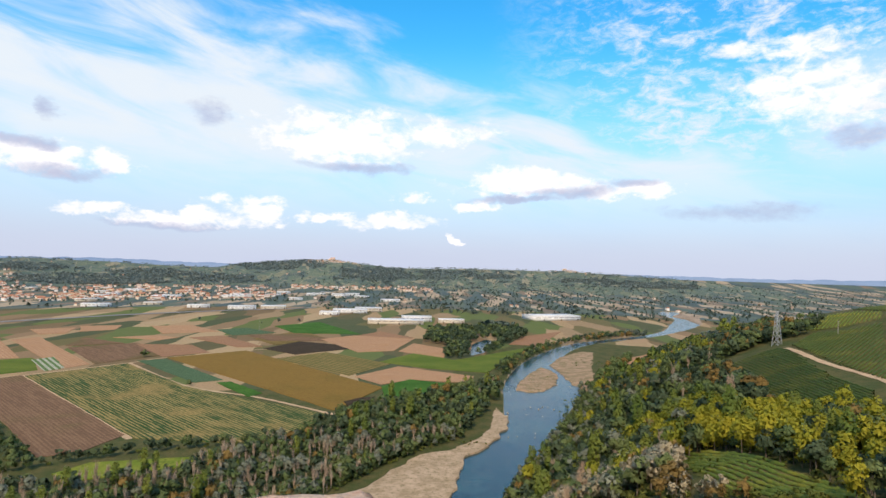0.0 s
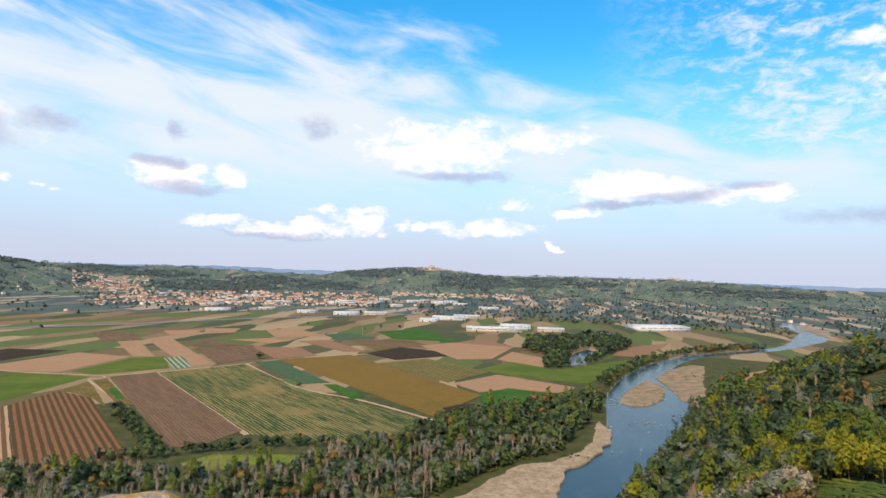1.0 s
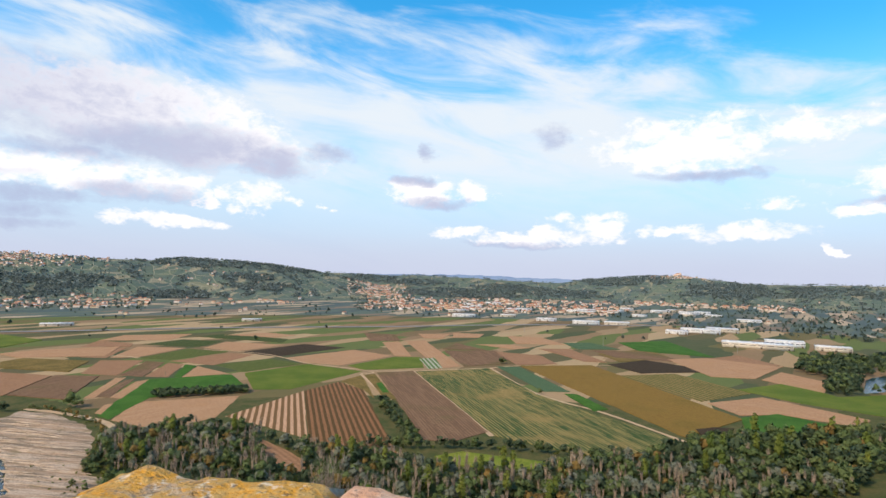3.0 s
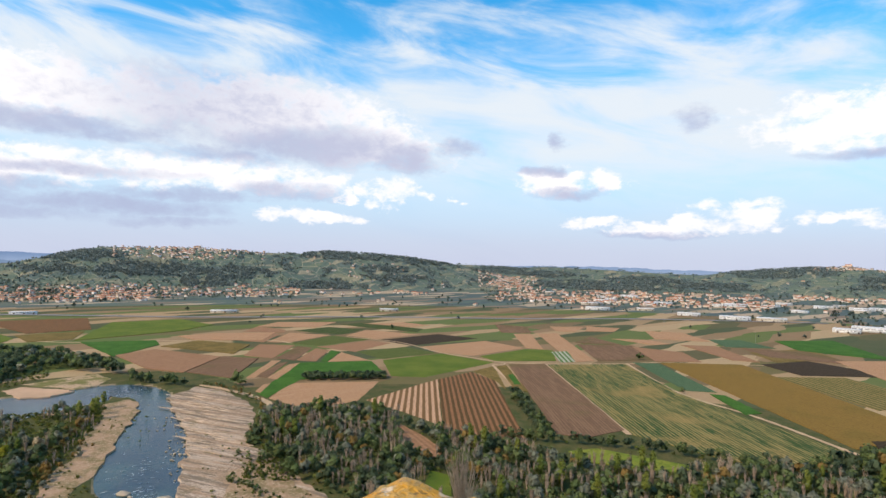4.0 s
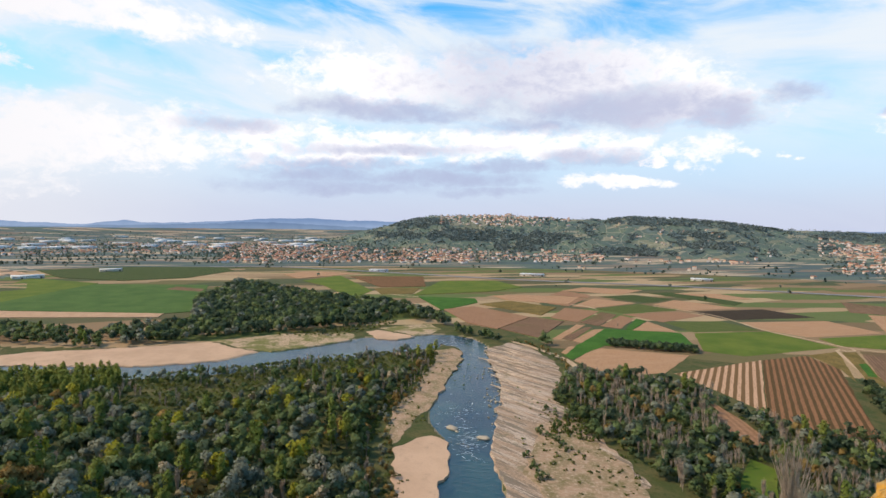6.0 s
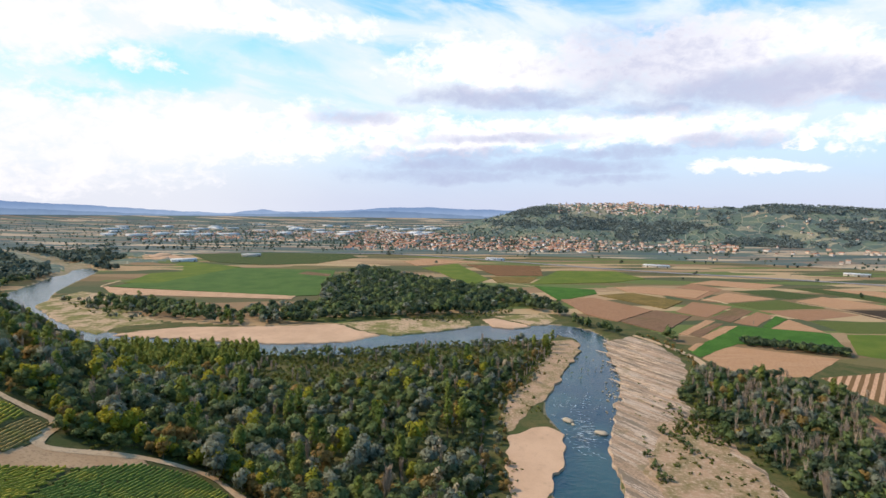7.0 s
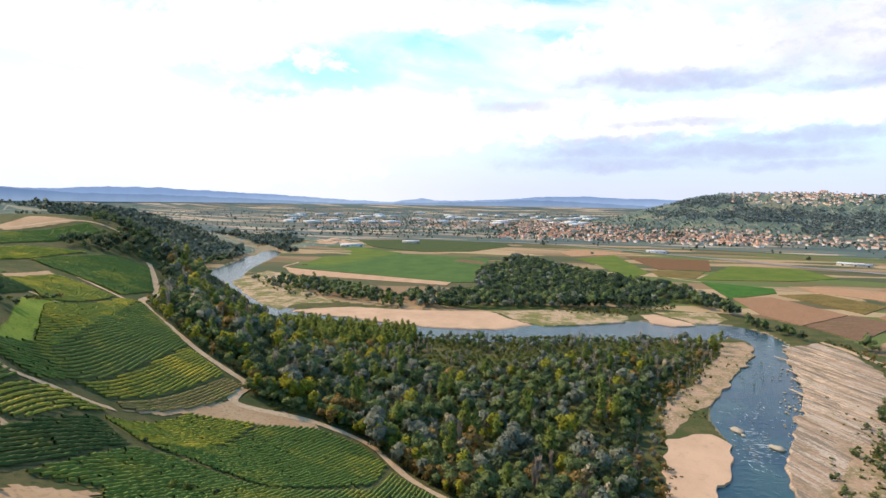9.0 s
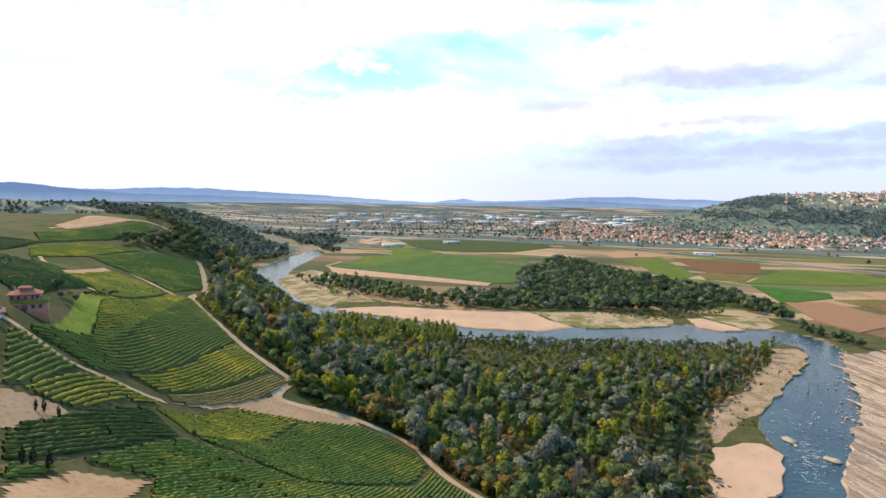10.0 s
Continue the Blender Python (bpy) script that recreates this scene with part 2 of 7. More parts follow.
FIELD = {k: material("field_" + k, v, 0.95, bump=(0.6, 0.5, 0.4), specular=0.1) for k, v in FIELD.items()}


def patchwork(n, pos, size, colours, stretch=(1, 1, 1), turn=0.0):
    m = n.add("ShaderNodeMapping", {0: pos, 2: (0, 0, turn), 3: tuple(s / size for s in stretch)}).outputs[0]
    v = n.add("ShaderNodeTexVoronoi", {"Vector": m, "Scale": 1.0, "Randomness": 0.8}, voronoi_dimensions="2D", distance="CHEBYCHEV")
    s = n.add("ShaderNodeSeparateColor", {0: v.outputs["Color"]}).outputs[0]
    ramp = n.add("ShaderNodeValToRGB", {0: s})
    ramp.color_ramp.interpolation = "CONSTANT"
    el = ramp.color_ramp.elements
    while len(el) < len(colours):
        el.new(0.5)
    for i, c in enumerate(colours):
        el[i].position, el[i].color = i / len(colours), (*c, 1)
    return ramp.outputs[0]


def plain_colour(n, obj, pos):
    near = n.mix(n.smooth(n.noise(pos, 0.02, 4), 0.4, 0.65), (0.13, 0.15, 0.045), (0.22, 0.17, 0.075))
    cells = patchwork(n, pos, 58, [(0.36, 0.24, 0.135), (0.10, 0.13, 0.04), (0.065, 0.075, 0.038), (0.24, 0.15, 0.085), (0.13, 0.105, 0.045), (0.40, 0.28, 0.16), (0.055, 0.07, 0.035), (0.17, 0.11, 0.06), (0.09, 0.08, 0.04), (0.10, 0.13, 0.036), (0.30, 0.20, 0.115)], (1.0, 0.24, 1), 0.8)
    col = n.mix(0.88, near, cells)
    return n.mix(n.math("MULTIPLY", n.smooth(n.noise(pos, 0.3, 4, 0.7), 0.45, 0.8), 0.6), col, (0.08, 0.09, 0.035))


# Bluish, low-contrast base colours: distance haze is painted into the far hills.
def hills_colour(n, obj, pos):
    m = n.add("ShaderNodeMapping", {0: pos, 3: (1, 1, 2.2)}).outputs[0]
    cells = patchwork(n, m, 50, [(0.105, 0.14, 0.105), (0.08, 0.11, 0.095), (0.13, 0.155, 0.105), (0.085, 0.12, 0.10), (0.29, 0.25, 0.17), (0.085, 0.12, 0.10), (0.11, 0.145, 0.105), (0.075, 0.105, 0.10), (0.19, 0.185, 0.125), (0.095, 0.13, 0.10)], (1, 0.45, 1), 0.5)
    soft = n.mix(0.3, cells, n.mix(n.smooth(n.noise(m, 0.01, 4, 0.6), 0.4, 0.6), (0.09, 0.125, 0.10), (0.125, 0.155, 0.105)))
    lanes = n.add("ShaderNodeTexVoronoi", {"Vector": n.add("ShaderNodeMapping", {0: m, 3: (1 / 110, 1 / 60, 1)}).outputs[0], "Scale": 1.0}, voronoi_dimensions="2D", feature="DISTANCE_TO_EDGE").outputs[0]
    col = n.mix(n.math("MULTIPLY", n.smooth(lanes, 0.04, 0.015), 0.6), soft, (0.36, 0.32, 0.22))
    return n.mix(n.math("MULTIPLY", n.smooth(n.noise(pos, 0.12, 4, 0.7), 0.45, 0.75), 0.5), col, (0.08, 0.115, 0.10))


M_PLAIN = material("farmland", plain_colour, 0.95, bump=(0.4, 0.6, 0.8), specular=0.1)


# Cooler field colours beyond the near plain, with haze put into them.
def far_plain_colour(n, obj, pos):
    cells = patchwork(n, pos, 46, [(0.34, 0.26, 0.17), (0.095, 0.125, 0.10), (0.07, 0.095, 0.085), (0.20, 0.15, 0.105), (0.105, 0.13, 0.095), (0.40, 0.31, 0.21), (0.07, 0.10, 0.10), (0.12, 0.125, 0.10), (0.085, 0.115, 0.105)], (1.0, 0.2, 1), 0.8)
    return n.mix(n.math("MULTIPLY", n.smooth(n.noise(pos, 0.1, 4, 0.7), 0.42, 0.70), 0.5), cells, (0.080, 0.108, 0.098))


M_FARPLAIN_HAZE = material("distant_farmland_haze", far_plain_colour, 0.95, bump=(0.2, 0.6, 1.5), specular=0.1)
M_HILLS_HAZE = material("far_hills_haze", hills_colour, 0.95, bump=(0.05, 0.8, 6.0), specular=0.1)
# wooded hill ground, its green shifted to blue for haze
M_HILLWOOD_HAZE = material("hill_woods_haze", mottled((0.085, 0.12, 0.115), (0.12, 0.155, 0.14), 0.02, 0.12), 0.95, bump=(0.05, 0.8, 6.0), specular=0.1)
M_SLOPE = material("undergrowth", mottled((0.055, 0.07, 0.022), (0.105, 0.092, 0.036), 0.06, 0.4, (0.045, 0.055, 0.018)), 0.95, bump=(0.8, 0.7, 0.5), specular=0.1)
M_BED = material("river_bed", mottled((0.27, 0.20, 0.12), (0.15, 0.135, 0.06), 0.05, 0.5), 0.9, bump=(1.5, 0.6, 0.3))


def gravel_colour(n, obj, pos):
    turned = n.add("ShaderNodeMapping", {0: pos, 2: (0, 0, -0.436)}).outputs[0]
    flow = n.add("ShaderNodeMapping", {0: turned, 3: (0.014, 0.12, 1)}).outputs[0]
    col = n.mix(n.smooth(n.noise(pos, 0.035, 5, 0.65), 0.35, 0.65), (0.40, 0.275, 0.18), (0.31, 0.215, 0.14))
    col = n.mix(n.smooth(n.noise(flow, 0.9, 6, 0.7), 0.47, 0.57), col, (0.47, 0.37, 0.275))
    col = n.mix(n.math("MULTIPLY", n.smooth(n.noise(flow, 1.5, 7, 0.75), 0.5, 0.57), 0.85), col, (0.14, 0.115, 0.085))
    col = n.mix(n.math("MULTIPLY", n.smooth(n.noise(pos, 0.05, 6, 0.75), 0.54, 0.64), 0.7), col, (0.17, 0.145, 0.07))
    return n.mix(n.math("MULTIPLY", n.smooth(n.noise(pos, 0.5, 5, 0.8), 0.42, 0.62), n.smooth(n.noise(pos, 0.02, 4, 0.6), 0.35, 0.65, 0.4, 0.9)), col, (0.17, 0.125, 0.08))


def sand_colour(n, obj, pos):
    col = n.mix(n.smooth(n.noise(pos, 0.03, 5, 0.6), 0.35, 0.65), (0.50, 0.335, 0.215), (0.43, 0.285, 0.18))
    col = n.mix(n.math("MULTIPLY", n.smooth(n.noise(pos, 0.12, 5, 0.7), 0.55, 0.7), 0.5), col, (0.30, 0.215, 0.14))
    return n.mix(n.math("MULTIPLY", n.smooth(n.noise(pos, 1.2, 4, 0.75), 0.5, 0.7), 0.35), col, (0.25, 0.18, 0.12))


def tufts_colour(n, obj, pos):
    col = n.mix(n.smooth(n.noise(pos, 0.03, 6, 0.7), 0.42, 0.58), (0.44, 0.31, 0.20), (0.16, 0.15, 0.05))
    return n.mix(n.math("MULTIPLY", n.smooth(n.noise(pos, 0.25, 5, 0.75), 0.45, 0.65), 0.7), col, (0.10, 0.105, 0.032))


M_SAND = material("river_sand", sand_colour, 0.95, bump=(1.2, 0.4, 0.2), specular=0.1)
M_STONY = material("stony_shore", mottled((0.46, 0.335, 0.22), (0.30, 0.22, 0.13), 0.08, 0.35, (0.20, 0.165, 0.085)), 0.95, bump=(1.0, 0.6, 0.3), specular=0.1)
M_TUFTS = material("grassy_gravel", tufts_colour, 0.95, bump=(0.8, 0.6, 0.35), specular=0.1)
M_LEDGE = material("bedded_rock", mottled((0.47, 0.365, 0.27), (0.26, 0.20, 0.14), 0.12, 0.9), 0.95, bump=(1.0, 0.6, 0.2), specular=0.1)
M_GRAVEL = material("gravel", gravel_colour, 0.95, bump=(1.2, 0.5, 0.25), specular=0.1)
M_SCRUB = material("scrubby_gravel", mottled((0.34, 0.225, 0.14), (0.17, 0.135, 0.06), 0.07, 0.4, (0.42, 0.31, 0.21)), 0.95, bump=(1.2, 0.6, 0.3), specular=0.1)
M_DIRT = material("dirt_track", mottled((0.50, 0.36, 0.22), (0.42, 0.29, 0.17), 0.08, 0.5), 0.95, specular=0.1)
M_ASPHALT = material("asphalt", mottled((0.19, 0.185, 0.18), (0.25, 0.24, 0.23), 0.05, 0.8), 0.9, specular=0.2)


def water_colour(n, obj, pos):
    return n.mix(n.smooth(n.noise(pos, 0.015, 3), 0.4, 0.65), (0.010, 0.030, 0.044), (0.026, 0.062, 0.062))


M_WATER = material("river_water", water_colour, 0.14, bump=(0.3, 0.7, 0.5), specular=0.32)

# ---- terrain ----
FOLD, REACH = 2200.0, 2700.0     # beyond FOLD metres the far plain is drawn in towards the tower


def true_range(r):
    u = np.clip((np.asarray(r, float) - FOLD) / REACH, 0, 0.985)
    return np.where(r > FOLD, FOLD - REACH * np.log(1 - u), r)


def near_range(rt):
    rt = np.asarray(rt, float)
    return np.where(rt > FOLD, FOLD + REACH * (1 - np.exp(-(rt - FOLD) / REACH)), rt)


def spline(points, step):
    """A smooth line through points (any number of columns), a row about every step metres."""
    P = np.array(points, float)
    P = np.vstack([2 * P[0] - P[1], P, 2 * P[-1] - P[-2]])
    out = []
    for i in range(1, len(P) - 2):
        a, b, c, d = P[i - 1:i + 3]
        k = max(2, int(np.linalg.norm((c - b)[:2]) / step))
        t = np.linspace(0, 1, k, endpoint=False)[:, None]
        out.append(0.5 * (2 * b + (c - a) * t + (2 * a - 5 * b + 4 * c - d) * t * t + (3 * b - a - 3 * c + d) * t ** 3))
    out.append(P[-2:-1])
    return np.vstack(out)


# The river's middle line and half its width, downstream end first.
RIVER_DOWN = [(1500, 2900, 40), (940, 2330, 40), (834, 1960, 36), (738, 1752, 36), (620, 1560, 16), (506, 1425, 12), (356, 1300, 12),
              (280, 1215, 15), (215, 1095, 20), (180, 990, 32), (158, 896, 42), (144, 815, 48), (133, 750, 48), (114, 673, 37), (96, 602, 28), (67, 528, 28), (44, 477, 26), (30, 425, 20), (15, 390, 20), (-40, 320, 20)]
RIVER_UP = [(-150, 210, 20), (-250, 120, 18), (-314, 99, 19), (-337, 105, 18), (-378, 115, 16), (-407, 125, 17), (-441, 131, 26), (-482, 146, 31), (-530, 163, 31), (-588, 182, 26), (-648, 205, 20),
            (-690, 219, 17), (-728, 222, 20), (-766, 200, 34), (-762, 150, 46), (-748, 96, 50), (-734, 60, 54), (-719, 32, 46), (-705, 0, 42), (-690, -50, 44), (-674, -117, 38), (-671, -185, 34), (-680, -247, 26), (-699, -301, 21),
            (-703, -350, 25), (-722, -406, 26), (-746, -452, 28), (-781, -497, 30), (-838, -552, 34), (-918, -621, 32), (-996, -672, 38), (-1095, -718, 36), (-1244, -766, 34), (-1399, -817, 38), (-1494, -855, 32), (-1620, -956, 28), (-1721, -1097, 26), (-1950, -1500, 30)]
RIVER = spline(RIVER_DOWN + RIVER_UP, 12.0)

# Heights of the vineyard hills on this bank and of the tower's own hill.
HILL_RIGHT = [(428, 554, 131), (415, 588, 127), (361, 576, 117), (267, 458, 104), (218, 428, 95), (197, 437, 84), (275, 356, 108), (183, 237, 100),
              (179, 277, 93), (150, 294, 93), (229, 555, 69), (97, 209, 90), (104, 171, 96), (85, 267, 59), (116, 150, 105), (147, 190, 103),
              (600, 600, 140), (700, 850, 110), (480, 800, 70), (394, 809, 60), (560, 1020, 12), (300, 780, 22)]
HILL_LEFT = [(-149, -201, 119), (-167, -199, 104), (-127, -180, 115), (-109, -156, 107), (-93, -118, 96), (-80, -115, 104), (-167, -143, 73),
             (-184, -184, 78), (-229, -178, 63), (-278, -178, 59), (-272, -100, 31), (-262, -64, 23), (-272, -126, 41), (-302, -213, 68),
             (-318, -275, 88), (-430, -359, 91), (-284, -282, 95), (-216, -249, 108), (-303, -373, 110), (-445, -474, 123), (-455, -558, 134)]
HILL_BACK = [(-542, -533, 133), (-540, -476, 124), (-348, -489, 127), (-540, -446, 106), (-562, -417, 79), (-491, -345, 56), (-900, -900, 60), (-700, -800, 105),
             (-300, -700, 120), (0, -400, 132), (0, -100, 130), (0, 0, 130), (300, 0, 120), (-200, 0, 34), (-150, 100, 66), (-128, 134, 82), (-100, 210, 20), (0, 250, 24), (-60, 120, 95), (-215, 150, 4), (-120, -40, 75)]
FLAT = [(70, 400), (110, 500), (170, 610), (200, 720), (230, 800), (330, 950), (414, 1126), (600, 1400), (-330, 40), (-400, 30), (-500, 50), (-600, 0),
        (-620, -180), (-600, -300), (-640, -400), (-480, -120), (-400, -50), (-540, -240), (-860, -680), (-1100, -880), (-1300, -900), (-320, -20)]
HEIGHTS = np.array(HILL_RIGHT + HILL_LEFT + HILL_BACK + [(x, y, 1.0) for x, y in FLAT], float)


def plate(d2):
    return np.where(d2 > 1e-9, d2 * np.log(np.maximum(d2, 1e-9)), 0.0)


def plate_weights():
    P = HEIGHTS[:, :2] / 100
    n = len(P)
    A = np.zeros((n + 3, n + 3))
    A[:n, :n] = plate(((P[:, None] - P[None]) ** 2).sum(-1)) + 0.15 * np.eye(n)
    A[:n, n:], A[n:, :n] = np.c_[np.ones(n), P], np.c_[np.ones(n), P].T
    return np.linalg.solve(A, np.r_[HEIGHTS[:, 2], 0, 0, 0])


PLATE = plate_weights()


def river_side(x, y):
    """Distance beyond the water's edge (negative in the water) and which side: +1 is the tower's bank."""
    best, side, half = np.full(x.shape, 1e9), np.zeros(x.shape), np.zeros(x.shape)
    for a, b in zip(RIVER[:-1], RIVER[1:]):
        d = b[:2] - a[:2]
        t = np.clip(((x - a[0]) * d[0] + (y - a[1]) * d[1]) / (d @ d), 0, 1)
        px, py = x - a[0] - t * d[0], y - a[1] - t * d[1]
        r = np.hypot(px, py)
        near = r < best
        best = np.where(near, r, best)
        side = np.where(near, np.sign(d[0] * py - d[1] * px), side)
        half = np.where(near, a[2] + t * (b[2] - a[2]), half)
    return best - half, side


def smoothstep(t):
    t = np.clip(t, 0, 1)
    return t * t * (3 - 2 * t)


def wave(x, y, scale, seed=0.0, octaves=4):
    """Cheap smooth noise, about -1 to 1."""
    rng = np.random.RandomState(int(seed * 10) + 5)
    z, amp, k = np.zeros(np.shape(x)), 1.0, 6.2832 / scale
    for _ in range(octaves):
        for _ in range(3):
            a, p = rng.uniform(0, 6.28, 2)
            z = z + amp / 3 * np.sin(k * (x * math.cos(a) + y * math.sin(a)) + p + 1.3 * np.sin(k * 0.6 * (y * math.cos(a) - x * math.sin(a)) + 2 * p))
        amp, k = amp * 0.5, k * 2.07
    return z


# Crests of the far hills: degrees to the left of +y, degrees above the eye's level.
CREST_TOWN = [(92, -2.4), (86, -1.4), (82, -0.35), (79.5, 0.3), (77, 0.84), (73, 0.9), (69.5, 0.98), (66, 0.8), (64, 0.72), (60.5, 0.62), (57.4, 0.96), (54.5, 0.84), (52, 0.7), (49.6, 0.5), (47, 0.15), (44, -0.35), (40, -1.2), (36, -2.2)]
CREST_SIDE = [(78, -3.2), (68, -1.6), (58, -0.5), (47, -0.02), (42, -0.1), (39, -0.35), (36, -0.12), (30, -0.3), (25, -0.55), (21.7, -0.6), (19.7, -0.25), (15.6, 0.15), (12.5, 0.3), (10.8, 0.38), (8.5, 0.1), (4.7, -0.28), (0, -0.19),
              (-6.5, -0.14), (-10.5, -0.2), (-12, -0.06), (-14, -0.22), (-17.3, -0.4), (-22, -0.6), (-28, -1.1), (-36, -2.0)]

CREST_WEST = [(156, 0.4), (150, -0.1), (146, -0.45), (141, -0.8), (137, -1.0), (133, -1.35), (129, -2.2), (125, -3.4), (120, -4.0)]


def crest(profile, az):
    p = np.array(profile)[::-1]
    return np.interp(az, p[:, 0], p[:, 1])


def terrain(x, y):
    x, y = np.asarray(x, float), np.asarray(y, float)
    shape = x.shape
    x, y = x.ravel(), y.ravel()
    r, az = np.hypot(x, y), np.degrees(np.arctan2(-x, y))
    z = EYE * (1 - r / true_range(r))
    far = np.flatnonzero(r > 2700)
    if len(far):
        rf, af, xf, yf = r[far], az[far], x[far], y[far]
        rel = wave(xf, yf, 420, 1) * 9 + wave(xf, yf, 130, 2, 3) * 3
        top = np.zeros(len(far))
        for prof, foot, peak, wob in ((CREST_TOWN, 3080, 3800, 60), (CREST_SIDE, 3450, 4250, 90)):
            f = foot + wob * np.sin(af * 0.45 + foot)
            t = (rf - f) / (peak - f)
            zc = EYE + peak * np.tan(np.radians(crest(prof, af)))
            zf = EYE * (1 - f / true_range(f))
            up = np.clip(t, 0, 1)
            h = np.where(t <= 1, zf + (zc - zf) * (0.55 * up + 0.45 * smoothstep(up)) + rel * np.clip(up * 4, 0, 1) * np.clip((1 - up) * 5, 0.06, 1), zc - (t - 1) * 160)
            top = np.maximum(top, np.where(t > 0, h, 0))
        z[far] = np.maximum(z[far], top)
    spur = np.flatnonzero((r > 1300) & (az > 112) & (r < 3300))
    if len(spur):
        rs, a = r[spur], az[spur]
        zc = EYE + 2250 * np.tan(np.radians(crest(CREST_WEST, a))) + 7 * wave(x[spur], y[spur], 300, 14, 3)
        h = np.where(rs < 2250, zc * smoothstep((rs - 1350) / 900), zc - (rs - 2250) * 0.25)
        z[spur] = np.maximum(z[spur], h)
    near = np.flatnonzero(r < 2600)
    if len(near):
        xn, yn = x[near], y[near]
        d, side = river_side(xn, yn)
        z[near] -= 3.2 * smoothstep((5 - d) / 9)
        mine = np.flatnonzero((side > 0) & (d > 0))
        P = np.c_[xn[mine], yn[mine]] / 100
        h = PLATE[-3] + P @ PLATE[-2:]
        for (cx, cy, _), w in zip(HEIGHTS, PLATE):
            h = h + w * plate((P[:, 0] - cx / 100) ** 2 + (P[:, 1] - cy / 100) ** 2)
        h = np.clip(h, 0, 150) * smoothstep(d[mine] / 70) * (1 - smoothstep((r[near][mine] - 1150) / 700))
        z[near[mine]] += h
    return z.reshape(shape)


def mesh_object(name, verts, faces, mats, parent=None, smooth=False, index=None, normals=None):
    me = bpy.data.meshes.new(name)
    verts, faces = np.asarray(verts, np.float32), np.asarray(faces, np.int32)
    k = faces.shape[1]
    me.vertices.add(len(verts))
    me.vertices.foreach_set("co", verts.ravel())
    me.loops.add(faces.size)
    me.loops.foreach_set("vertex_index", faces.ravel())
    me.polygons.add(len(faces))
    me.polygons.foreach_set("loop_start", np.arange(len(faces), dtype=np.int32) * k)
    for m in mats:
        me.materials.append(m)
    if index is not None:
        me.polygons.foreach_set("material_index", np.asarray(index, np.int32))
    if smooth:
        me.polygons.foreach_set("use_smooth", np.ones(len(faces), bool))
    me.update(calc_edges=True)
    if normals is not None:
        me.polygons.foreach_set("use_smooth", np.ones(len(faces), bool))
        me.normals_split_custom_set_from_vertices(np.asarray(normals, np.float32).tolist())
    ob = new(name, me)
    ob.parent = parent
    return ob


# Woods on the far hills: degrees to the left of +y, degrees above the eye's level, half width, half height.
WOODS_TOWN = [(78.4, 0.2, 3.4, 0.5), (79.8, -1.14, 3.1, 0.36), (73.1, -0.96, 4.1, 0.62), (67.4, -1.32, 4.6, 0.62), (68.4, -2.21, 2.6, 0.41), (54.7, 0.62, 5.7, 0.5), (47.9, 0.2, 2.8, 0.45), (58.0, -2.53, 3.6, 0.46), (50.7, -1.62, 3.6, 0.36), (51.8, -0.74, 3.1, 0.31)]
WOODS_SIDE = [(40.3, -0.53, 2.6, 0.36), (32.6, -1.92, 4.6, 0.46), (35.9, -0.88, 3.1, 0.31), (27.0, -1.34, 3.6, 0.41), (21.3, -1.64, 4.1, 0.36), (16.7, -0.4, 3.1, 0.42), (13.7, -0.1, 2.3, 0.4), (6.6, -1.0, 3.3, 0.7), (4.2, -1.1, 1.5, 0.31), (-0.4, -0.69, 3.1, 0.26),
              (-4.3, -0.92, 3.1, 0.26), (-14.7, -1.06, 2.6, 0.26), (29.9, -2.03, 4.1, 0.41), (1.3, -1.18, 2.1, 0.26), (-20.0, -1.3, 5.0, 0.3)]


def hill_wood(x, y, z):
    """Above zero where the far hills are wooded."""
    az, el = np.degrees(np.arctan2(-x, y)), np.degrees(np.arctan2(z - EYE, np.hypot(x, y)))
    best = np.full(np.shape(x), -1.0)
    for a, e, w, h in WOODS_TOWN + WOODS_SIDE:
        best = np.maximum(best, 1 - ((az - a) / w) ** 2 - ((el - e) / h) ** 2)
    strips = 0.6 * wave(x, y, 120, 61, 4) + 0.5 * wave(y + 0.4 * x, 0.7 * x - y, 260, 66, 3) - 0.52
    return np.maximum(np.clip(best, -1, 0.5) + 0.8 * wave(x, y, 150, 62, 4), strips)


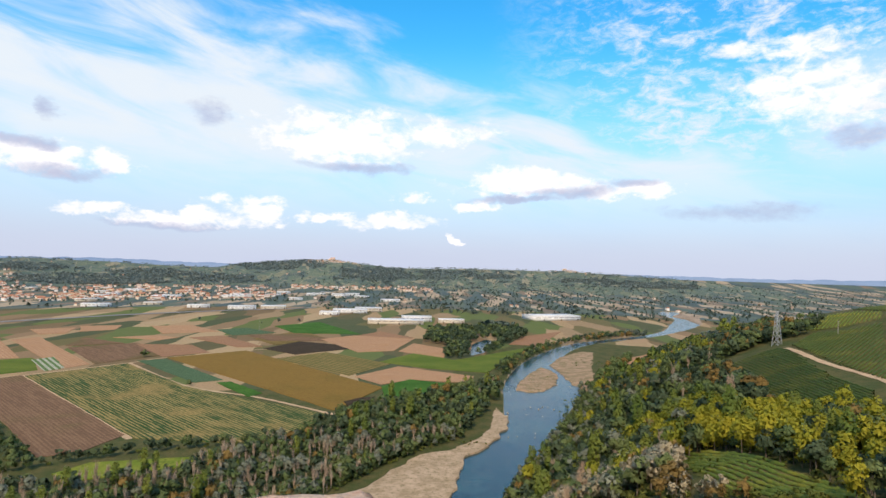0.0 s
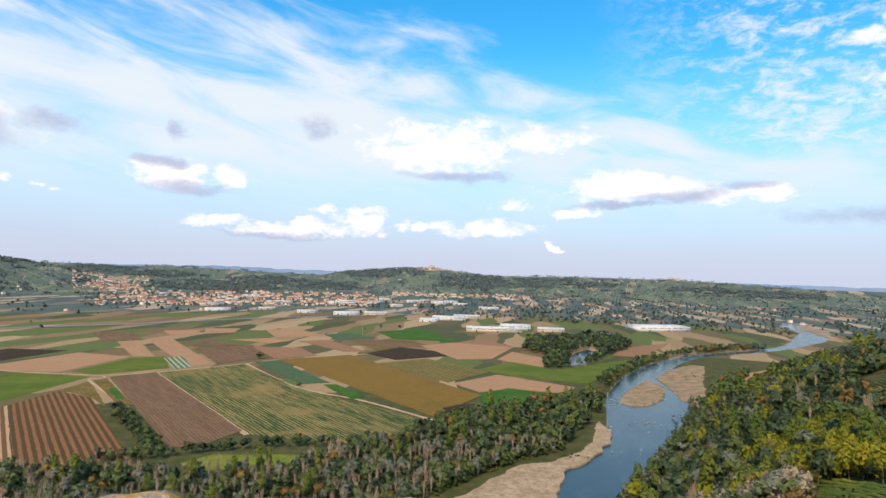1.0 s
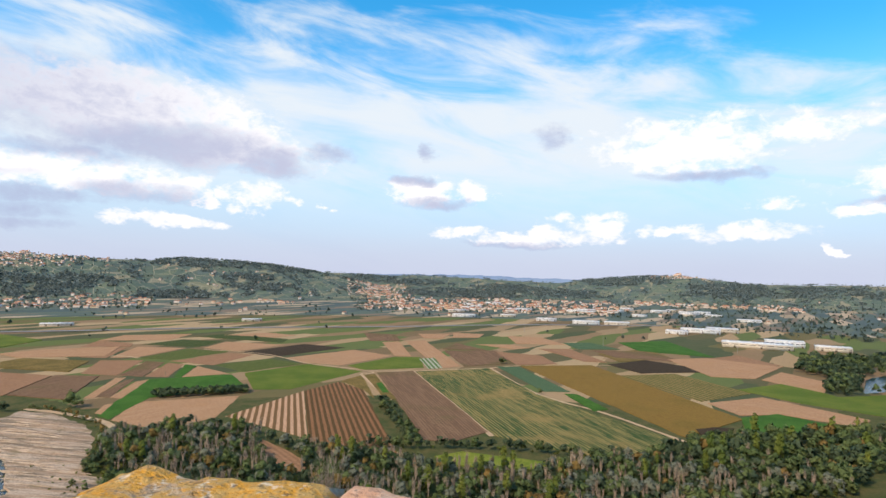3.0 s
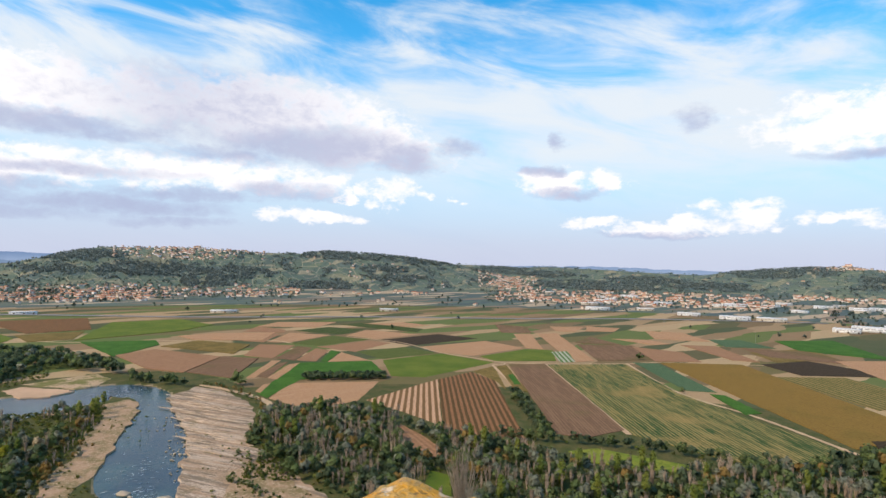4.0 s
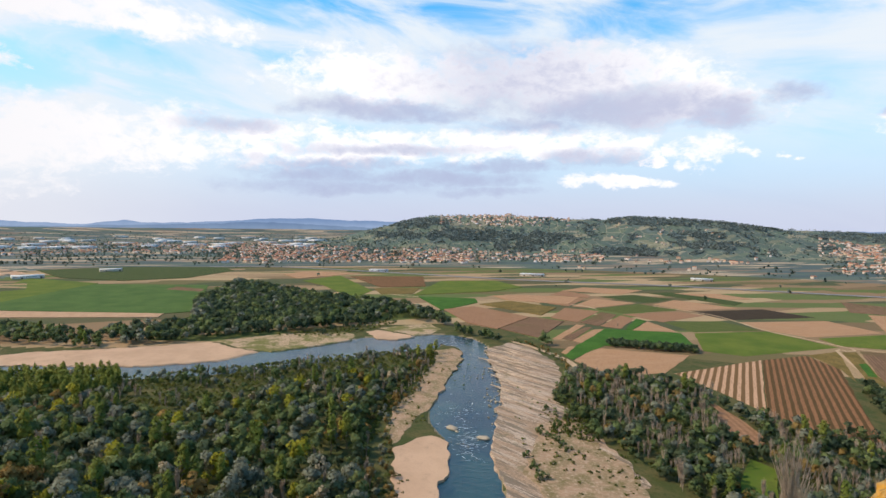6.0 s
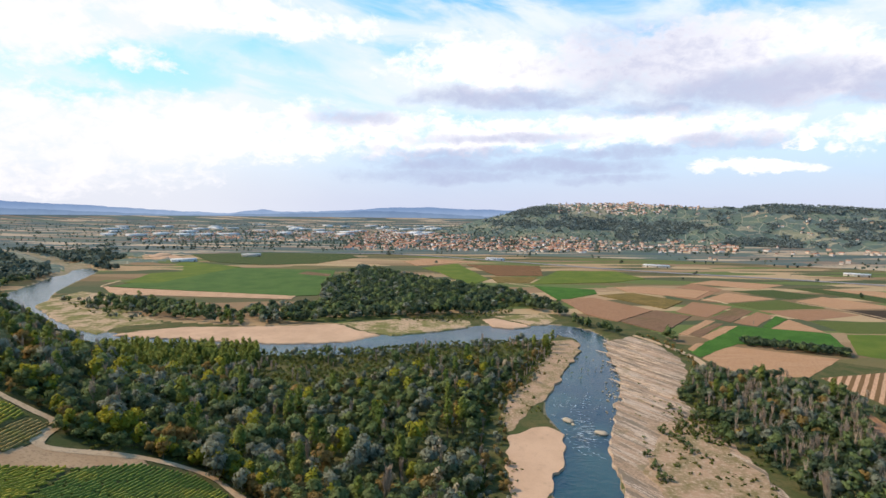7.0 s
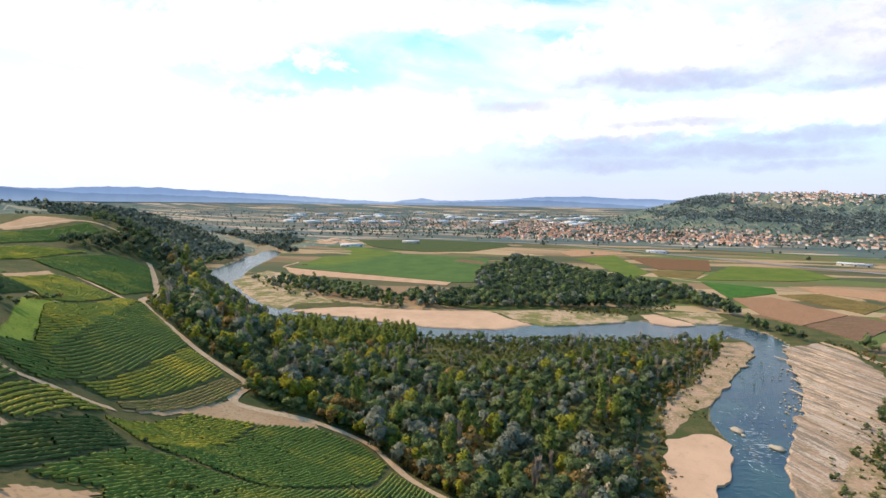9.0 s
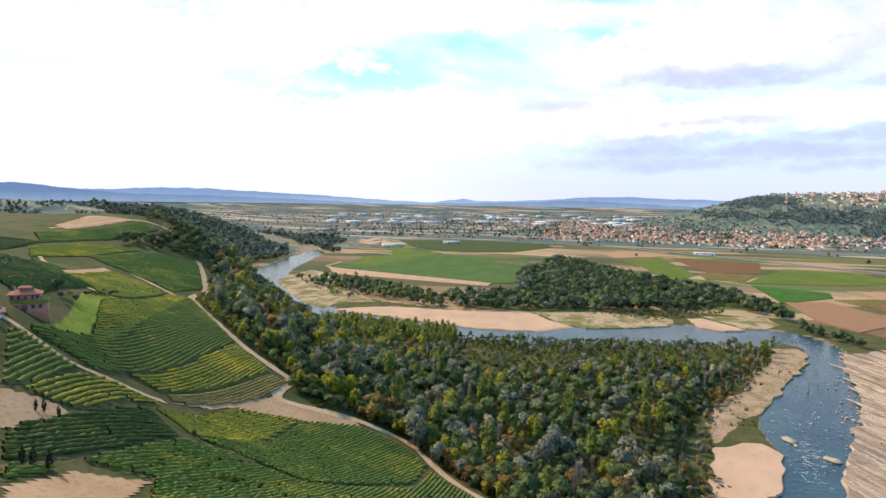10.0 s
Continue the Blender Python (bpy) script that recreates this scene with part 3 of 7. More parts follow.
def build_ground():
    az = np.r_[np.arange(-48, 152, 0.32), np.arange(152, 312, 4.0)]
    rr = np.r_[0, 30, 60 * np.exp(np.arange(0, np.log(4880 / 60), 0.0135)), 4890]
    A, Rr = np.meshgrid(np.radians(az), rr)
    X, Y = -np.sin(A) * Rr, np.cos(A) * Rr
    Z = terrain(X, Y)
    nr, na = X.shape
    i = np.arange((nr - 1) * na)
    row, col = i // na, i % na
    nxt = (col + 1) % na
    faces = np.c_[row * na + col, row * na + nxt, (row + 1) * na + nxt, (row + 1) * na + col][:, ::-1]
    cx, cy, cz = X.ravel()[faces].mean(1), Y.ravel()[faces].mean(1), Z.ravel()[faces].mean(1)
    rad = np.hypot(cx, cy)
    base = EYE * (1 - rad / true_range(rad))
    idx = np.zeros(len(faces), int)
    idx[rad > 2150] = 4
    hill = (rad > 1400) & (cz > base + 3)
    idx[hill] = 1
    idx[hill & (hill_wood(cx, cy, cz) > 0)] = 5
    d, side = np.full(len(faces), 1e3), np.zeros(len(faces))
    m = rad < 2600
    d[m], side[m] = river_side(cx[m], cy[m])
    idx[(rad < 1300) & (side > 0)] = 2
    idx[(rad < 1250) & (d < 85)] = 2
    idx[(rad < 760) & (side <= 0)] = 2
    idx[d < 3] = 3
    g = mesh_object("ground", np.c_[X.ravel(), Y.ravel(), Z.ravel()], faces, [M_PLAIN, M_HILLS_HAZE, M_SLOPE, M_BED, M_FARPLAIN_HAZE, M_HILLWOOD_HAZE], smooth=True, index=idx)
    return tagged(g, "farmed river plain with wooded and vineyard hills", "ground", kind="structure")


ground = build_ground()


def ribbon(name, line, mat, z=None, lift=0.1, cols=4):
    """A strip along rows of (x, y, half width), laid on the terrain or at height z."""
    L = np.asarray(line)
    d = np.gradient(L[:, :2], axis=0)
    d /= np.linalg.norm(d, axis=1)[:, None]
    n = np.c_[-d[:, 1], d[:, 0]]
    s = np.linspace(-1, 1, cols + 1)
    P = L[:, None, :2] + n[:, None] * (L[:, 2:3] * s)[:, :, None]
    Z = np.full(P.shape[:2], z) if z is not None else terrain(P[..., 0], P[..., 1]) + lift
    k = cols + 1
    i = np.arange((len(L) - 1) * cols)
    a = (i // cols) * k + i % cols
    faces = np.c_[a, a + k, a + k + 1, a + 1]
    return mesh_object(name, np.c_[P.reshape(-1, 2), Z.ravel()], faces, [mat], smooth=True)


wide = RIVER.copy()
wide[:, 2] += 4
r_of = np.hypot(wide[:, 0], wide[:, 1])
keep = wide[r_of < 2500]
water = ribbon("water", keep, M_WATER, z=-1.1)
tagged(water, "blue-green shallow river between gravel banks", "river", kind="structure")

# ---- fields ----
FIELD_WORDS = {
    "tan": "pale tan ploughed field", "pink": "reddish tan harrowed field", "sand": "pale sandy strip beside a green field", "brown": "brown ploughed field",
    "brownolive": "brownish olive stubble field", "dark": "dark brown freshly turned field", "green": "green grassy crop field", "bright": "bright green young crop field", "lush": "even deep green crop field",
    "meadow": "light green meadow among trees", "dgreen": "dark green crop field in rows", "green_rows": "green vegetable field in rows", "teal": "bluish green crop strip",
    "olive": "yellowish olive stubble field", "olive_rows": "olive and straw striped crop field", "crop": "large green and straw striped crop field",
    "stripe_light": "pale tan field with dark planted rows", "rows_brown": "brown field with dark orchard rows", "rows_white": "green plot striped with white covers"}
FIELD_COUNT = [0]


def outline(points, step, wobble=0.0):
    """A closed outline resampled about every step metres, with slightly uneven edges."""
    out = []
    for a, b in zip(points, points[1:] + points[:1]):
        k = max(1, int(math.dist(a, b) / step))
        for i in range(k):
            t = i / k
            x, y = a[0] + (b[0] - a[0]) * t, a[1] + (b[1] - a[1]) * t
            w = wobble if i else wobble * 0.3
            out.append((x + w * noise.noise((x * 0.07, y * 0.07, 1)), y + w * noise.noise((x * 0.07, y * 0.07, 9))))
    return out


def slab(name, points, mat, low, high, turn=0.0, lean=0.0):
    """A low flat body with the given outline; its own x axis turned by turn degrees."""
    c = Vector((sum(p[0] for p in points) / len(points), sum(p[1] for p in points) / len(points), 0))
    rot = Matrix.Rotation(radians(-turn), 3, "Z")
    loc = [rot @ (Vector((*p, 0)) - c) for p in points]
    bm = bmesh.new()
    top = [bm.verts.new((v.x * (1 - lean), v.y * (1 - lean), high)) for v in loc]
    bot = [bm.verts.new((v.x, v.y, low)) for v in loc]
    n = len(loc)
    bmesh.ops.triangle_fill(bm, edges=[bm.edges.new((top[i], top[(i + 1) % n])) for i in range(n)], use_beauty=True)
    for i in range(n):
        bm.faces.new((bot[i], bot[(i + 1) % n], top[(i + 1) % n], top[i]))
    bmesh.ops.recalc_face_normals(bm, faces=bm.faces)
    me = bpy.data.meshes.new(name)
    bm.to_mesh(me)
    bm.free()
    me.materials.append(mat)
    ob = new(name, me)
    ob.matrix_world = pose(c.x, c.y, 0, 0, 0, turn)
    return ob


def field(kind, turn, points):
    FIELD_COUNT[0] += 1
    cx, cy = sum(p[0] for p in points) / len(points), sum(p[1] for p in points) / len(points)
    points = [(x + (cx - x) * 1.8 / math.dist((x, y), (cx, cy)), y + (cy - y) * 1.8 / math.dist((x, y), (cx, cy))) for x, y in points]
    ob = slab("field", outline(points, 12, 1.5), FIELD[kind], -0.3, 0.12 + 0.012 * FIELD_COUNT[0], turn)
    return tagged(ob, FIELD_WORDS[kind], "field", "fields on the plain", "structure")


field("stripe_light", -42, [(-542, 399), (-576, 548), (-406, 394), (-472, 398)])
field("rows_brown", -42, [(-576, 548), (-585, 625), (-522, 606), (-313, 412), (-351, 391), (-403, 391)])
field("olive", -36, [(-588, 630), (-597, 689), (-468, 567), (-516, 601)])
field("green", 82, [(-746, 582), (-737, 709), (-616, 714), (-595, 541), (-632, 509)])
field("green_rows", 86, [(-843, 597), (-835, 705), (-742, 705), (-750, 586)])
field("tan", 84, [(-819, 728), (-802, 898), (-689, 883), (-683, 734), (-746, 713)])
field("dark", 92, [(-938, 722), (-944, 895), (-834, 911), (-839, 725)])
field("tan", 62, [(-1039, 710), (-1096, 805), (-961, 856), (-949, 726)])
field("dgreen", 67, [(-1175, 660), (-1196, 767), (-1109, 812), (-1055, 712)])
field("tan", 98, [(-1040, 527), (-1147, 638), (-1062, 691), (-1011, 560)])
field("green_rows", 72, [(-1002, 557), (-1051, 686), (-953, 710), (-942, 581)])
field("pink", 74, [(-933, 573), (-938, 703), (-892, 720), (-838, 595)])
field("tan", 90, [(-616, 316), (-679, 378), (-614, 477), (-541, 390), (-543, 327)])
field("bright", 61, [(-650, 319), (-805, 462), (-748, 564), (-651, 517), (-687, 398), (-621, 317)])
field("tan", 129, [(-724, 370), (-799, 444), (-801, 465), (-706, 375)])
field("brown", 131, [(-739, 360), (-821, 441), (-820, 455), (-723, 369)])
field("tan", 133, [(-742, 348), (-846, 440), (-839, 452), (-734, 357)])
field("tan", 130, [(-658, 321), (-691, 348), (-691, 359), (-646, 322)])
field("tan", 67, [(-781, 500), (-853, 575), (-754, 564)])
field("bright", 128, [(-793, 495), (-882, 573), (-857, 577), (-782, 500)])
field("pink", 120, [(-824, 469), (-918, 564), (-883, 571), (-796, 490)])
field("pink", 114, [(-914, 423), (-1023, 505), (-972, 553), (-862, 450)])
field("brown", 121, [(-861, 454), (-962, 551), (-926, 563), (-823, 467)])
field("pink", 119, [(-1079, 498), (-1202, 554), (-1142, 614), (-1039, 523)])
field("pink", 78, [(-1218, 561), (-1298, 638), (-1196, 657), (-1153, 627)])
field("tan", 85, [(-1297, 631), (-1361, 722), (-1277, 846), (-1199, 737)])
field("dgreen", 31, [(-1226, 817), (-1228, 900), (-1033, 931), (-991, 874)])
field("tan", 41, [(-1212, 881), (-1177, 990), (-1078, 997), (-1080, 931)])
field("brown", -44, [(-1009, 1164), (-922, 1190), (-824, 1086), (-875, 1034)])
field("tan", -45, [(-844, 1040), (-823, 1077), (-654, 897), (-687, 885)])
field("green", 31, [(-673, 737), (-677, 873), (-637, 904), (-560, 806), (-623, 722)])
field("tan", -45, [(-811, 1087), (-790, 1135), (-521, 860), (-537, 818)])
field("rows_white", -47, [(-629, 885), (-613, 916), (-535, 824), (-548, 800)])
field("brown", -47, [(-657, 1013), (-575, 1094), (-454, 965), (-517, 863)])
field("brown", -42, [(-592, 718), (-558, 770), (-281, 522), (-291, 471), (-316, 458), (-405, 541)])
field("olive", -41, [(-592, 689), (-588, 708), (-446, 582), (-461, 576)])
field("bright", -42, [(-536, 649), (-535, 660), (-479, 609), (-485, 602)])
field("crop", -42, [(-551, 765), (-474, 876), (-322, 730), (-225, 674), (-113, 611), (-131, 536), (-175, 507), (-270, 512)])
field("teal", -44, [(-474, 901), (-441, 925), (-288, 772), (-319, 750)])
field("bright", -48, [(-293, 756), (-277, 765), (-213, 701), (-223, 678)])
field("brownolive", -43, [(-445, 936), (-347, 1031), (-71, 750), (-113, 628)])
field("dark", 16, [(-327, 1058), (-285, 1169), (-141, 1113), (-251, 998)])
field("olive_rows", -42, [(-275, 953), (-204, 1037), (-78, 931), (-129, 823)])
field("tan", 9, [(-123, 819), (-66, 911), (52, 845), (42, 793), (-38, 807), (-79, 769)])
field("bright", 13, [(-78, 758), (-43, 811), (28, 781), (-18, 721), (-61, 669)])
field("green", -23, [(-102, 948), (-39, 1070), (21, 981), (60, 1022), (179, 1167), (74, 875), (-23, 899)])
field("tan", 26, [(-79, 1068), (-56, 1184), (15, 1113), (7, 1004)])
field("tan", 67, [(-151, 1043), (-136, 1125), (-55, 1272), (-86, 1072)])
field("pink", 26, [(-231, 1190), (-145, 1380), (-60, 1275), (-134, 1132)])
field("olive", 20, [(-387, 1188), (-333, 1348), (-249, 1238), (-316, 1106)])
field("pink", 59, [(142, 1205), (189, 1349), (309, 1478), (204, 1193)])
field("pink", -24, [(-569, 1074), (-467, 1083), (-398, 999), (-453, 939)])
field("brown", 32, [(-672, 1029), (-706, 1143), (-590, 1080), (-652, 1032)])
field("tan", 12, [(-659, 1153), (-600, 1204), (-534, 1180), (-550, 1134)])
field("tan", 26, [(-834, 1331), (-756, 1368), (-721, 1278), (-771, 1229)])
field("tan", 40, [(-890, 1245), (-823, 1301), (-777, 1193), (-817, 1170)])
field("tan", 25, [(-690, 1368), (-608, 1406), (-497, 1292), (-597, 1233)])
field("pink", -29, [(-517, 1183), (-464, 1227), (-333, 1082), (-373, 1065)])
field("teal", -11, [(-518, 1326), (-467, 1380), (-370, 1298), (-446, 1231)])
field("bright", -28, [(-417, 1436), (-330, 1559), (-180, 1311), (-332, 1299)])
field("brown", -11, [(-417, 1238), (-317, 1295), (-197, 1193), (-341, 1158)])
field("tan", 13, [(-253, 1207), (-194, 1286), (-55, 1254), (-148, 1042)])
field("meadow", 27, [(-283, 424), (-271, 450), (-190, 471), (-189, 450), (-224, 429), (-261, 411)])
field("green", 31, [(-1612, 11), (-1757, 124), (-1345, 171), (-1231, 111), (-1486, 61)])
field("rows_brown", 81, [(-1733, 151), (-1699, 369), (-1428, 318), (-1422, 200)])
field("olive", 91, [(-1401, 178), (-1403, 299), (-1285, 257), (-1284, 182)])
field("green", 44, [(-1562, 388), (-1553, 547), (-1380, 564), (-1300, 450), (-1261, 251)])
field("bright", 67, [(-1231, 255), (-1181, 373), (-1117, 360), (-1026, 259)])
field("pink", 49, [(-1039, 264), (-1067, 334), (-926, 393), (-826, 297), (-885, 267)])
field("brown", 110, [(-828, 300), (-929, 397), (-875, 433), (-749, 332)])
field("olive", 63, [(-1097, 352), (-1135, 433), (-1026, 491), (-940, 420)])
field("tan", 72, [(-1224, 426), (-1223, 502), (-1164, 613), (-1061, 533), (-1144, 430)])
field("tan", 92, [(-1828, -47), (-1911, 25), (-1838, 209), (-1672, 0)])
field("lush", 73, [(-1179, -623), (-1576, -486), (-1526, -216), (-1079, -175), (-1061, -232)])
field("dgreen", 160, [(-2030, -790), (-2150, -560), (-2110, -250), (-1960, -200), (-1718, -301), (-1656, -441), (-1756, -627)])
field("green", 160, [(-1234, -620), (-1752, -698), (-1599, -484), (-1237, -549)])
field("sand", 74, [(-1177, -633), (-1159, -584), (-1063, -221), (-1024, -222), (-1054, -443), (-1070, -561)])
field("brown", 87, [(-1435, -299), (-1494, -286), (-1431, -210), (-1379, -212)])
field("sand", 30, [(-1889, -752), (-1730, -830), (-1917, -960), (-2080, -1000), (-2050, -860)])
field("tan", 56, [(262, 902), (332, 1043), (414, 1126), (362, 1010), (263, 842)])
field("pink", -20, [(-445, 363), (-434, 366), (-387, 357), (-351, 343), (-339, 326), (-350, 317), (-387, 329)])
field("green", 20, [(-326, 304), (-308, 308), (-270, 274), (-276, 251), (-297, 268)])
field("dark", 10, [(-112, 668), (-96, 690), (-76, 698), (-82, 652), (-101, 643)])
# ---- gravel bars and roads ----
def gravel_bar(label, points, high=0.85, cover=M_GRAVEL):
    rim = outline(points, 5, 5.0)
    ob = slab("gravel_bar", rim, cover, -1.6, high - 0.6, 0, 0.03)
    return tagged(ob, label, "gravel bar", "gravel bars in the river", "structure")


rng_rock = np.random.RandomState(31)
gravel_bar("pale gravel bar along the wooded bank", [(-62, 397), (-40, 441), (-16, 490), (13, 507), (40, 544), (53, 583), (68, 666), (76, 608), (70, 579), (48, 522), (24, 490), (19, 453), (9, 401), (-12, 365), (-60, 350)], 1.0, M_STONY)
gravel_bar("reddish gravel island with low scrub", [(101, 761), (113, 815), (141, 887), (165, 941), (176, 912), (176, 856), (158, 797), (137, 759), (118, 750)], 0.9, M_SCRUB)
gravel_bar("brown gravel bar with dry scrub", [(183, 965), (218, 1054), (279, 1135), (300, 1124), (267, 1012), (225, 845), (196, 758), (186, 816), (187, 904)], 0.9, M_SCRUB)
gravel_bar("pale gravel bar at the far bend", [(840, 2095), (994, 2353), (954, 2129), (800, 1760), (834, 1960)])
gravel_bar("broad pale gravel bank with scattered stones", [(-699, 234), (-737, 281), (-702, 298), (-616, 295), (-557, 275), (-517, 250), (-470, 226), (-443, 232), (-392, 221), (-358, 220), (-300, 212), (-270, 150), (-309, 117), (-336, 122), (-376, 130), (-417, 148), (-488, 179), (-551, 202), (-598, 210)], 0.8)
gravel_bar("smooth pale sand bar at the water's edge", [(-402, 67), (-415, 86), (-418, 99), (-407, 105), (-401, 108), (-365, 98), (-341, 90), (-332, 82), (-307, 74), (-290, 62), (-306, 50), (-335, 56), (-371, 59)], 0.9, M_SAND)
gravel_bar("stony shore along the wooded island", [(-701, 108), (-700, 156), (-713, 199), (-684, 201), (-637, 185), (-582, 157), (-524, 132), (-484, 114), (-455, 94), (-420, 77), (-402, 65), (-433, 66), (-476, 76), (-536, 110), (-602, 130), (-653, 160), (-680, 152), (-688, 116)], 0.8, M_SCRUB)
gravel_bar("long smooth tan gravel bar", [(-732, -384), (-756, -365), (-781, -320), (-784, -257), (-792, -179), (-808, -109), (-771, -81), (-735, -46), (-695, -87), (-685, -155), (-692, -213), (-711, -284), (-716, -331)], 0.7, M_SAND)
gravel_bar("grassy end of the long gravel bar", [(-812, -110), (-828, -79), (-848, -21), (-844, 63), (-824, 82), (-787, 74), (-752, 19), (-733, -33), (-747, -62), (-771, -81)], 0.75, M_TUFTS)
gravel_bar("small pale gravel bar below the woods", [(-843, 97), (-854, 116), (-815, 149), (-792, 162), (-778, 135), (-790, 107)], 0.8, M_SAND)
gravel_bar("brown reedy flat behind a gravel bar", [(-868, 117), (-892, 206), (-842, 213), (-807, 188), (-804, 163), (-831, 143)], 0.85, M_TUFTS)
gravel_bar("gravel and grass point at the river bend", [(-949, -619), (-1020, -639), (-1120, -640), (-1057, -530), (-890, -433), (-804, -346), (-781, -393), (-734, -404), (-767, -449), (-839, -522)], 0.7, M_TUFTS)
gravel_bar("brown gravel terrace with tufts of scrub", [(-424, 186), (-402, 178), (-372, 160), (-340, 140), (-290, 140), (-285, 200), (-325, 214), (-381, 214), (-430, 224)], 1.1, M_SCRUB)


def rock_shelf(x, y, length, wide, turn, high, seed):
    """A long low ledge of bedded rock, one uneven edge raised above the gravel."""
    n = max(8, int(length / 3))
    V, F = [], []
    for i in range(n + 1):
        u = i / n
        taper = math.sin(math.pi * min(max(u, 0.02), 0.98)) ** 0.5
        off = 1.6 * noise.noise((u * length * 0.06, seed, 0)) + 0.6 * noise.noise((u * length * 0.3, seed, 4))
        w = wide * taper * (0.75 + 0.5 * noise.noise((u * length * 0.1, seed, 9)))
        h = high * taper * (0.8 + 0.5 * noise.noise((u * length * 0.2, seed, 15)))
        for v, z in ((-0.5, -0.3), (-0.42, h), (0.1, h * 0.75), (0.5, -0.1)):
            V.append(((u - 0.5) * length, off + v * w, z))
    for i in range(n):
        for q in range(3):
            a = i * 4 + q
            F.append((a, a + 4, a + 5, a + 1))
    ob = mesh_object("rock_ledge", np.array(V), np.array(F), [M_LEDGE])
    ob.matrix_world = pose(x, y, 0.15, 0, 0, turn)
    return tagged(ob, "pale bedded rock ledge in the gravel", "rock", "rock ledges on the gravel bank")


for k in range(46):
    along = k / 45
    lx, ly = -690 + 225 * along + rng_rock.normal() * 4, 262 - 62 * along + rng_rock.uniform(-26, 22)
    rock_shelf(lx, ly, rng_rock.uniform(22, 60), rng_rock.uniform(2.0, 5.0), 25 + rng_rock.normal() * 4, rng_rock.uniform(0.6, 1.3), k * 3.7)

HIGHWAY = spline([(-2140, -300, 14), (-2110, -56, 14), (-1820, 320, 14), (-1583, 600, 14), (-1340, 1000, 14), (-1060, 1350, 14), (-820, 1700, 14), (-448, 2054, 14)], 25)
road = ribbon("road", HIGHWAY, M_ASPHALT, lift=1.2, cols=2)
tagged(road, "grey asphalt motorway across the plain", "road", kind="structure")

# ---- trees ----
def leaf_colour(a, b):
    def build(n, obj, pos):
        r = n.add("ShaderNodeObjectInfo").outputs["Random"]
        isl = n.add("ShaderNodeNewGeometry").outputs["Random Per Island"]
        big = n.noise(pos, 0.045, 2, 0.5)
        f = n.math("ADD", n.math("MULTIPLY", r, 0.55), n.math("MULTIPLY", n.smooth(big, 0.3, 0.7), 0.6))
        col = n.mix(f, a, b)
        col = n.mix(n.math("MULTIPLY", isl, 0.25), col, tuple(v * 0.5 for v in a))
        return n.mix(n.smooth(n.noise(pos, 1.3, 3, 0.7), 0.38, 0.68, 0.0, 0.4), col, tuple(v * 0.55 for v in a))
    return build


def leaf_material(name, a, b, lacy=True):
    """Leaves in clumps; lacy: with small gaps between the leaves."""
    m = material(name, leaf_colour(a, b), 0.7, specular=0.15)
    t = m.node_tree
    bsdf = next(n for n in t.nodes if n.type == "BSDF_PRINCIPLED")
    out = next(n for n in t.nodes if n.type == "OUTPUT_MATERIAL")
    tr = t.nodes.new("ShaderNodeBsdfTranslucent")
    t.links.new(bsdf.inputs["Base Color"].links[0].from_socket, tr.inputs[0])
    mx = t.nodes.new("ShaderNodeMixShader")
    mx.inputs[0].default_value = 0.36
    t.links.new(bsdf.outputs[0], mx.inputs[1])
    t.links.new(tr.outputs[0], mx.inputs[2])
    if lacy:
        n = Net(t)
        pos = n.add("ShaderNodeNewGeometry").outputs["Position"]
        holes = n.smooth(n.noise(pos, 1.7, 2, 0.6), 0.40, 0.44)
        through_holes = n.add("ShaderNodeMixShader", {0: holes, 1: n.add("ShaderNodeBsdfTransparent").outputs[0], 2: mx.outputs[0]})
        t.links.new(through_holes.outputs[0], out.inputs[0])
    else:
        t.links.new(mx.outputs[0], out.inputs[0])
    return m


# Oak, broadleaf and willow hold a little extra blue to stand for haze.
LEAF = {
    "broadleaf": leaf_material("broadleaf_leaves", (0.111, 0.169, 0.0598), (0.221, 0.26, 0.0936)),
    "oak": leaf_material("oak_leaves", (0.0582, 0.0952, 0.056), (0.112, 0.151, 0.0762)),
    "poplar": leaf_material("poplar_leaves", (0.111, 0.176, 0.0364), (0.26, 0.28, 0.052)),
    "willow": leaf_material("willow_leaves", (0.207, 0.23, 0.167), (0.299, 0.316, 0.224)),
    "autumn": leaf_material("autumn_leaves", (0.252, 0.174, 0.06), (0.324, 0.216, 0.066)),
    "locust": leaf_material("yellow_leaves", (0.26, 0.273, 0.0286), (0.442, 0.39, 0.0364)),
    "sallow": leaf_material("sallow_leaves", (0.45, 0.388, 0.25), (0.575, 0.488, 0.325)),
    "bush": leaf_material("bush_leaves", (0.0938, 0.138, 0.0275), (0.213, 0.206, 0.0475)),
}
# Bluish, lifted leaf colours: haze painted into far crowns and hill woods.
M_DISTANT_HAZE = leaf_material("distant_leaves_haze", (0.115, 0.155, 0.125), (0.17, 0.21, 0.155), False)
M_HILLTREE_HAZE = leaf_material("hill_leaves_haze", (0.20, 0.25, 0.24), (0.25, 0.295, 0.265), False)
M_BARK = material("bark", mottled((0.11, 0.085, 0.06), (0.17, 0.14, 0.11), 0.6, 4.0), 0.95)
M_TWIG = material("grey_twigs", mottled((0.33, 0.25, 0.175), (0.46, 0.36, 0.26), 0.05, 1.0), 0.95)


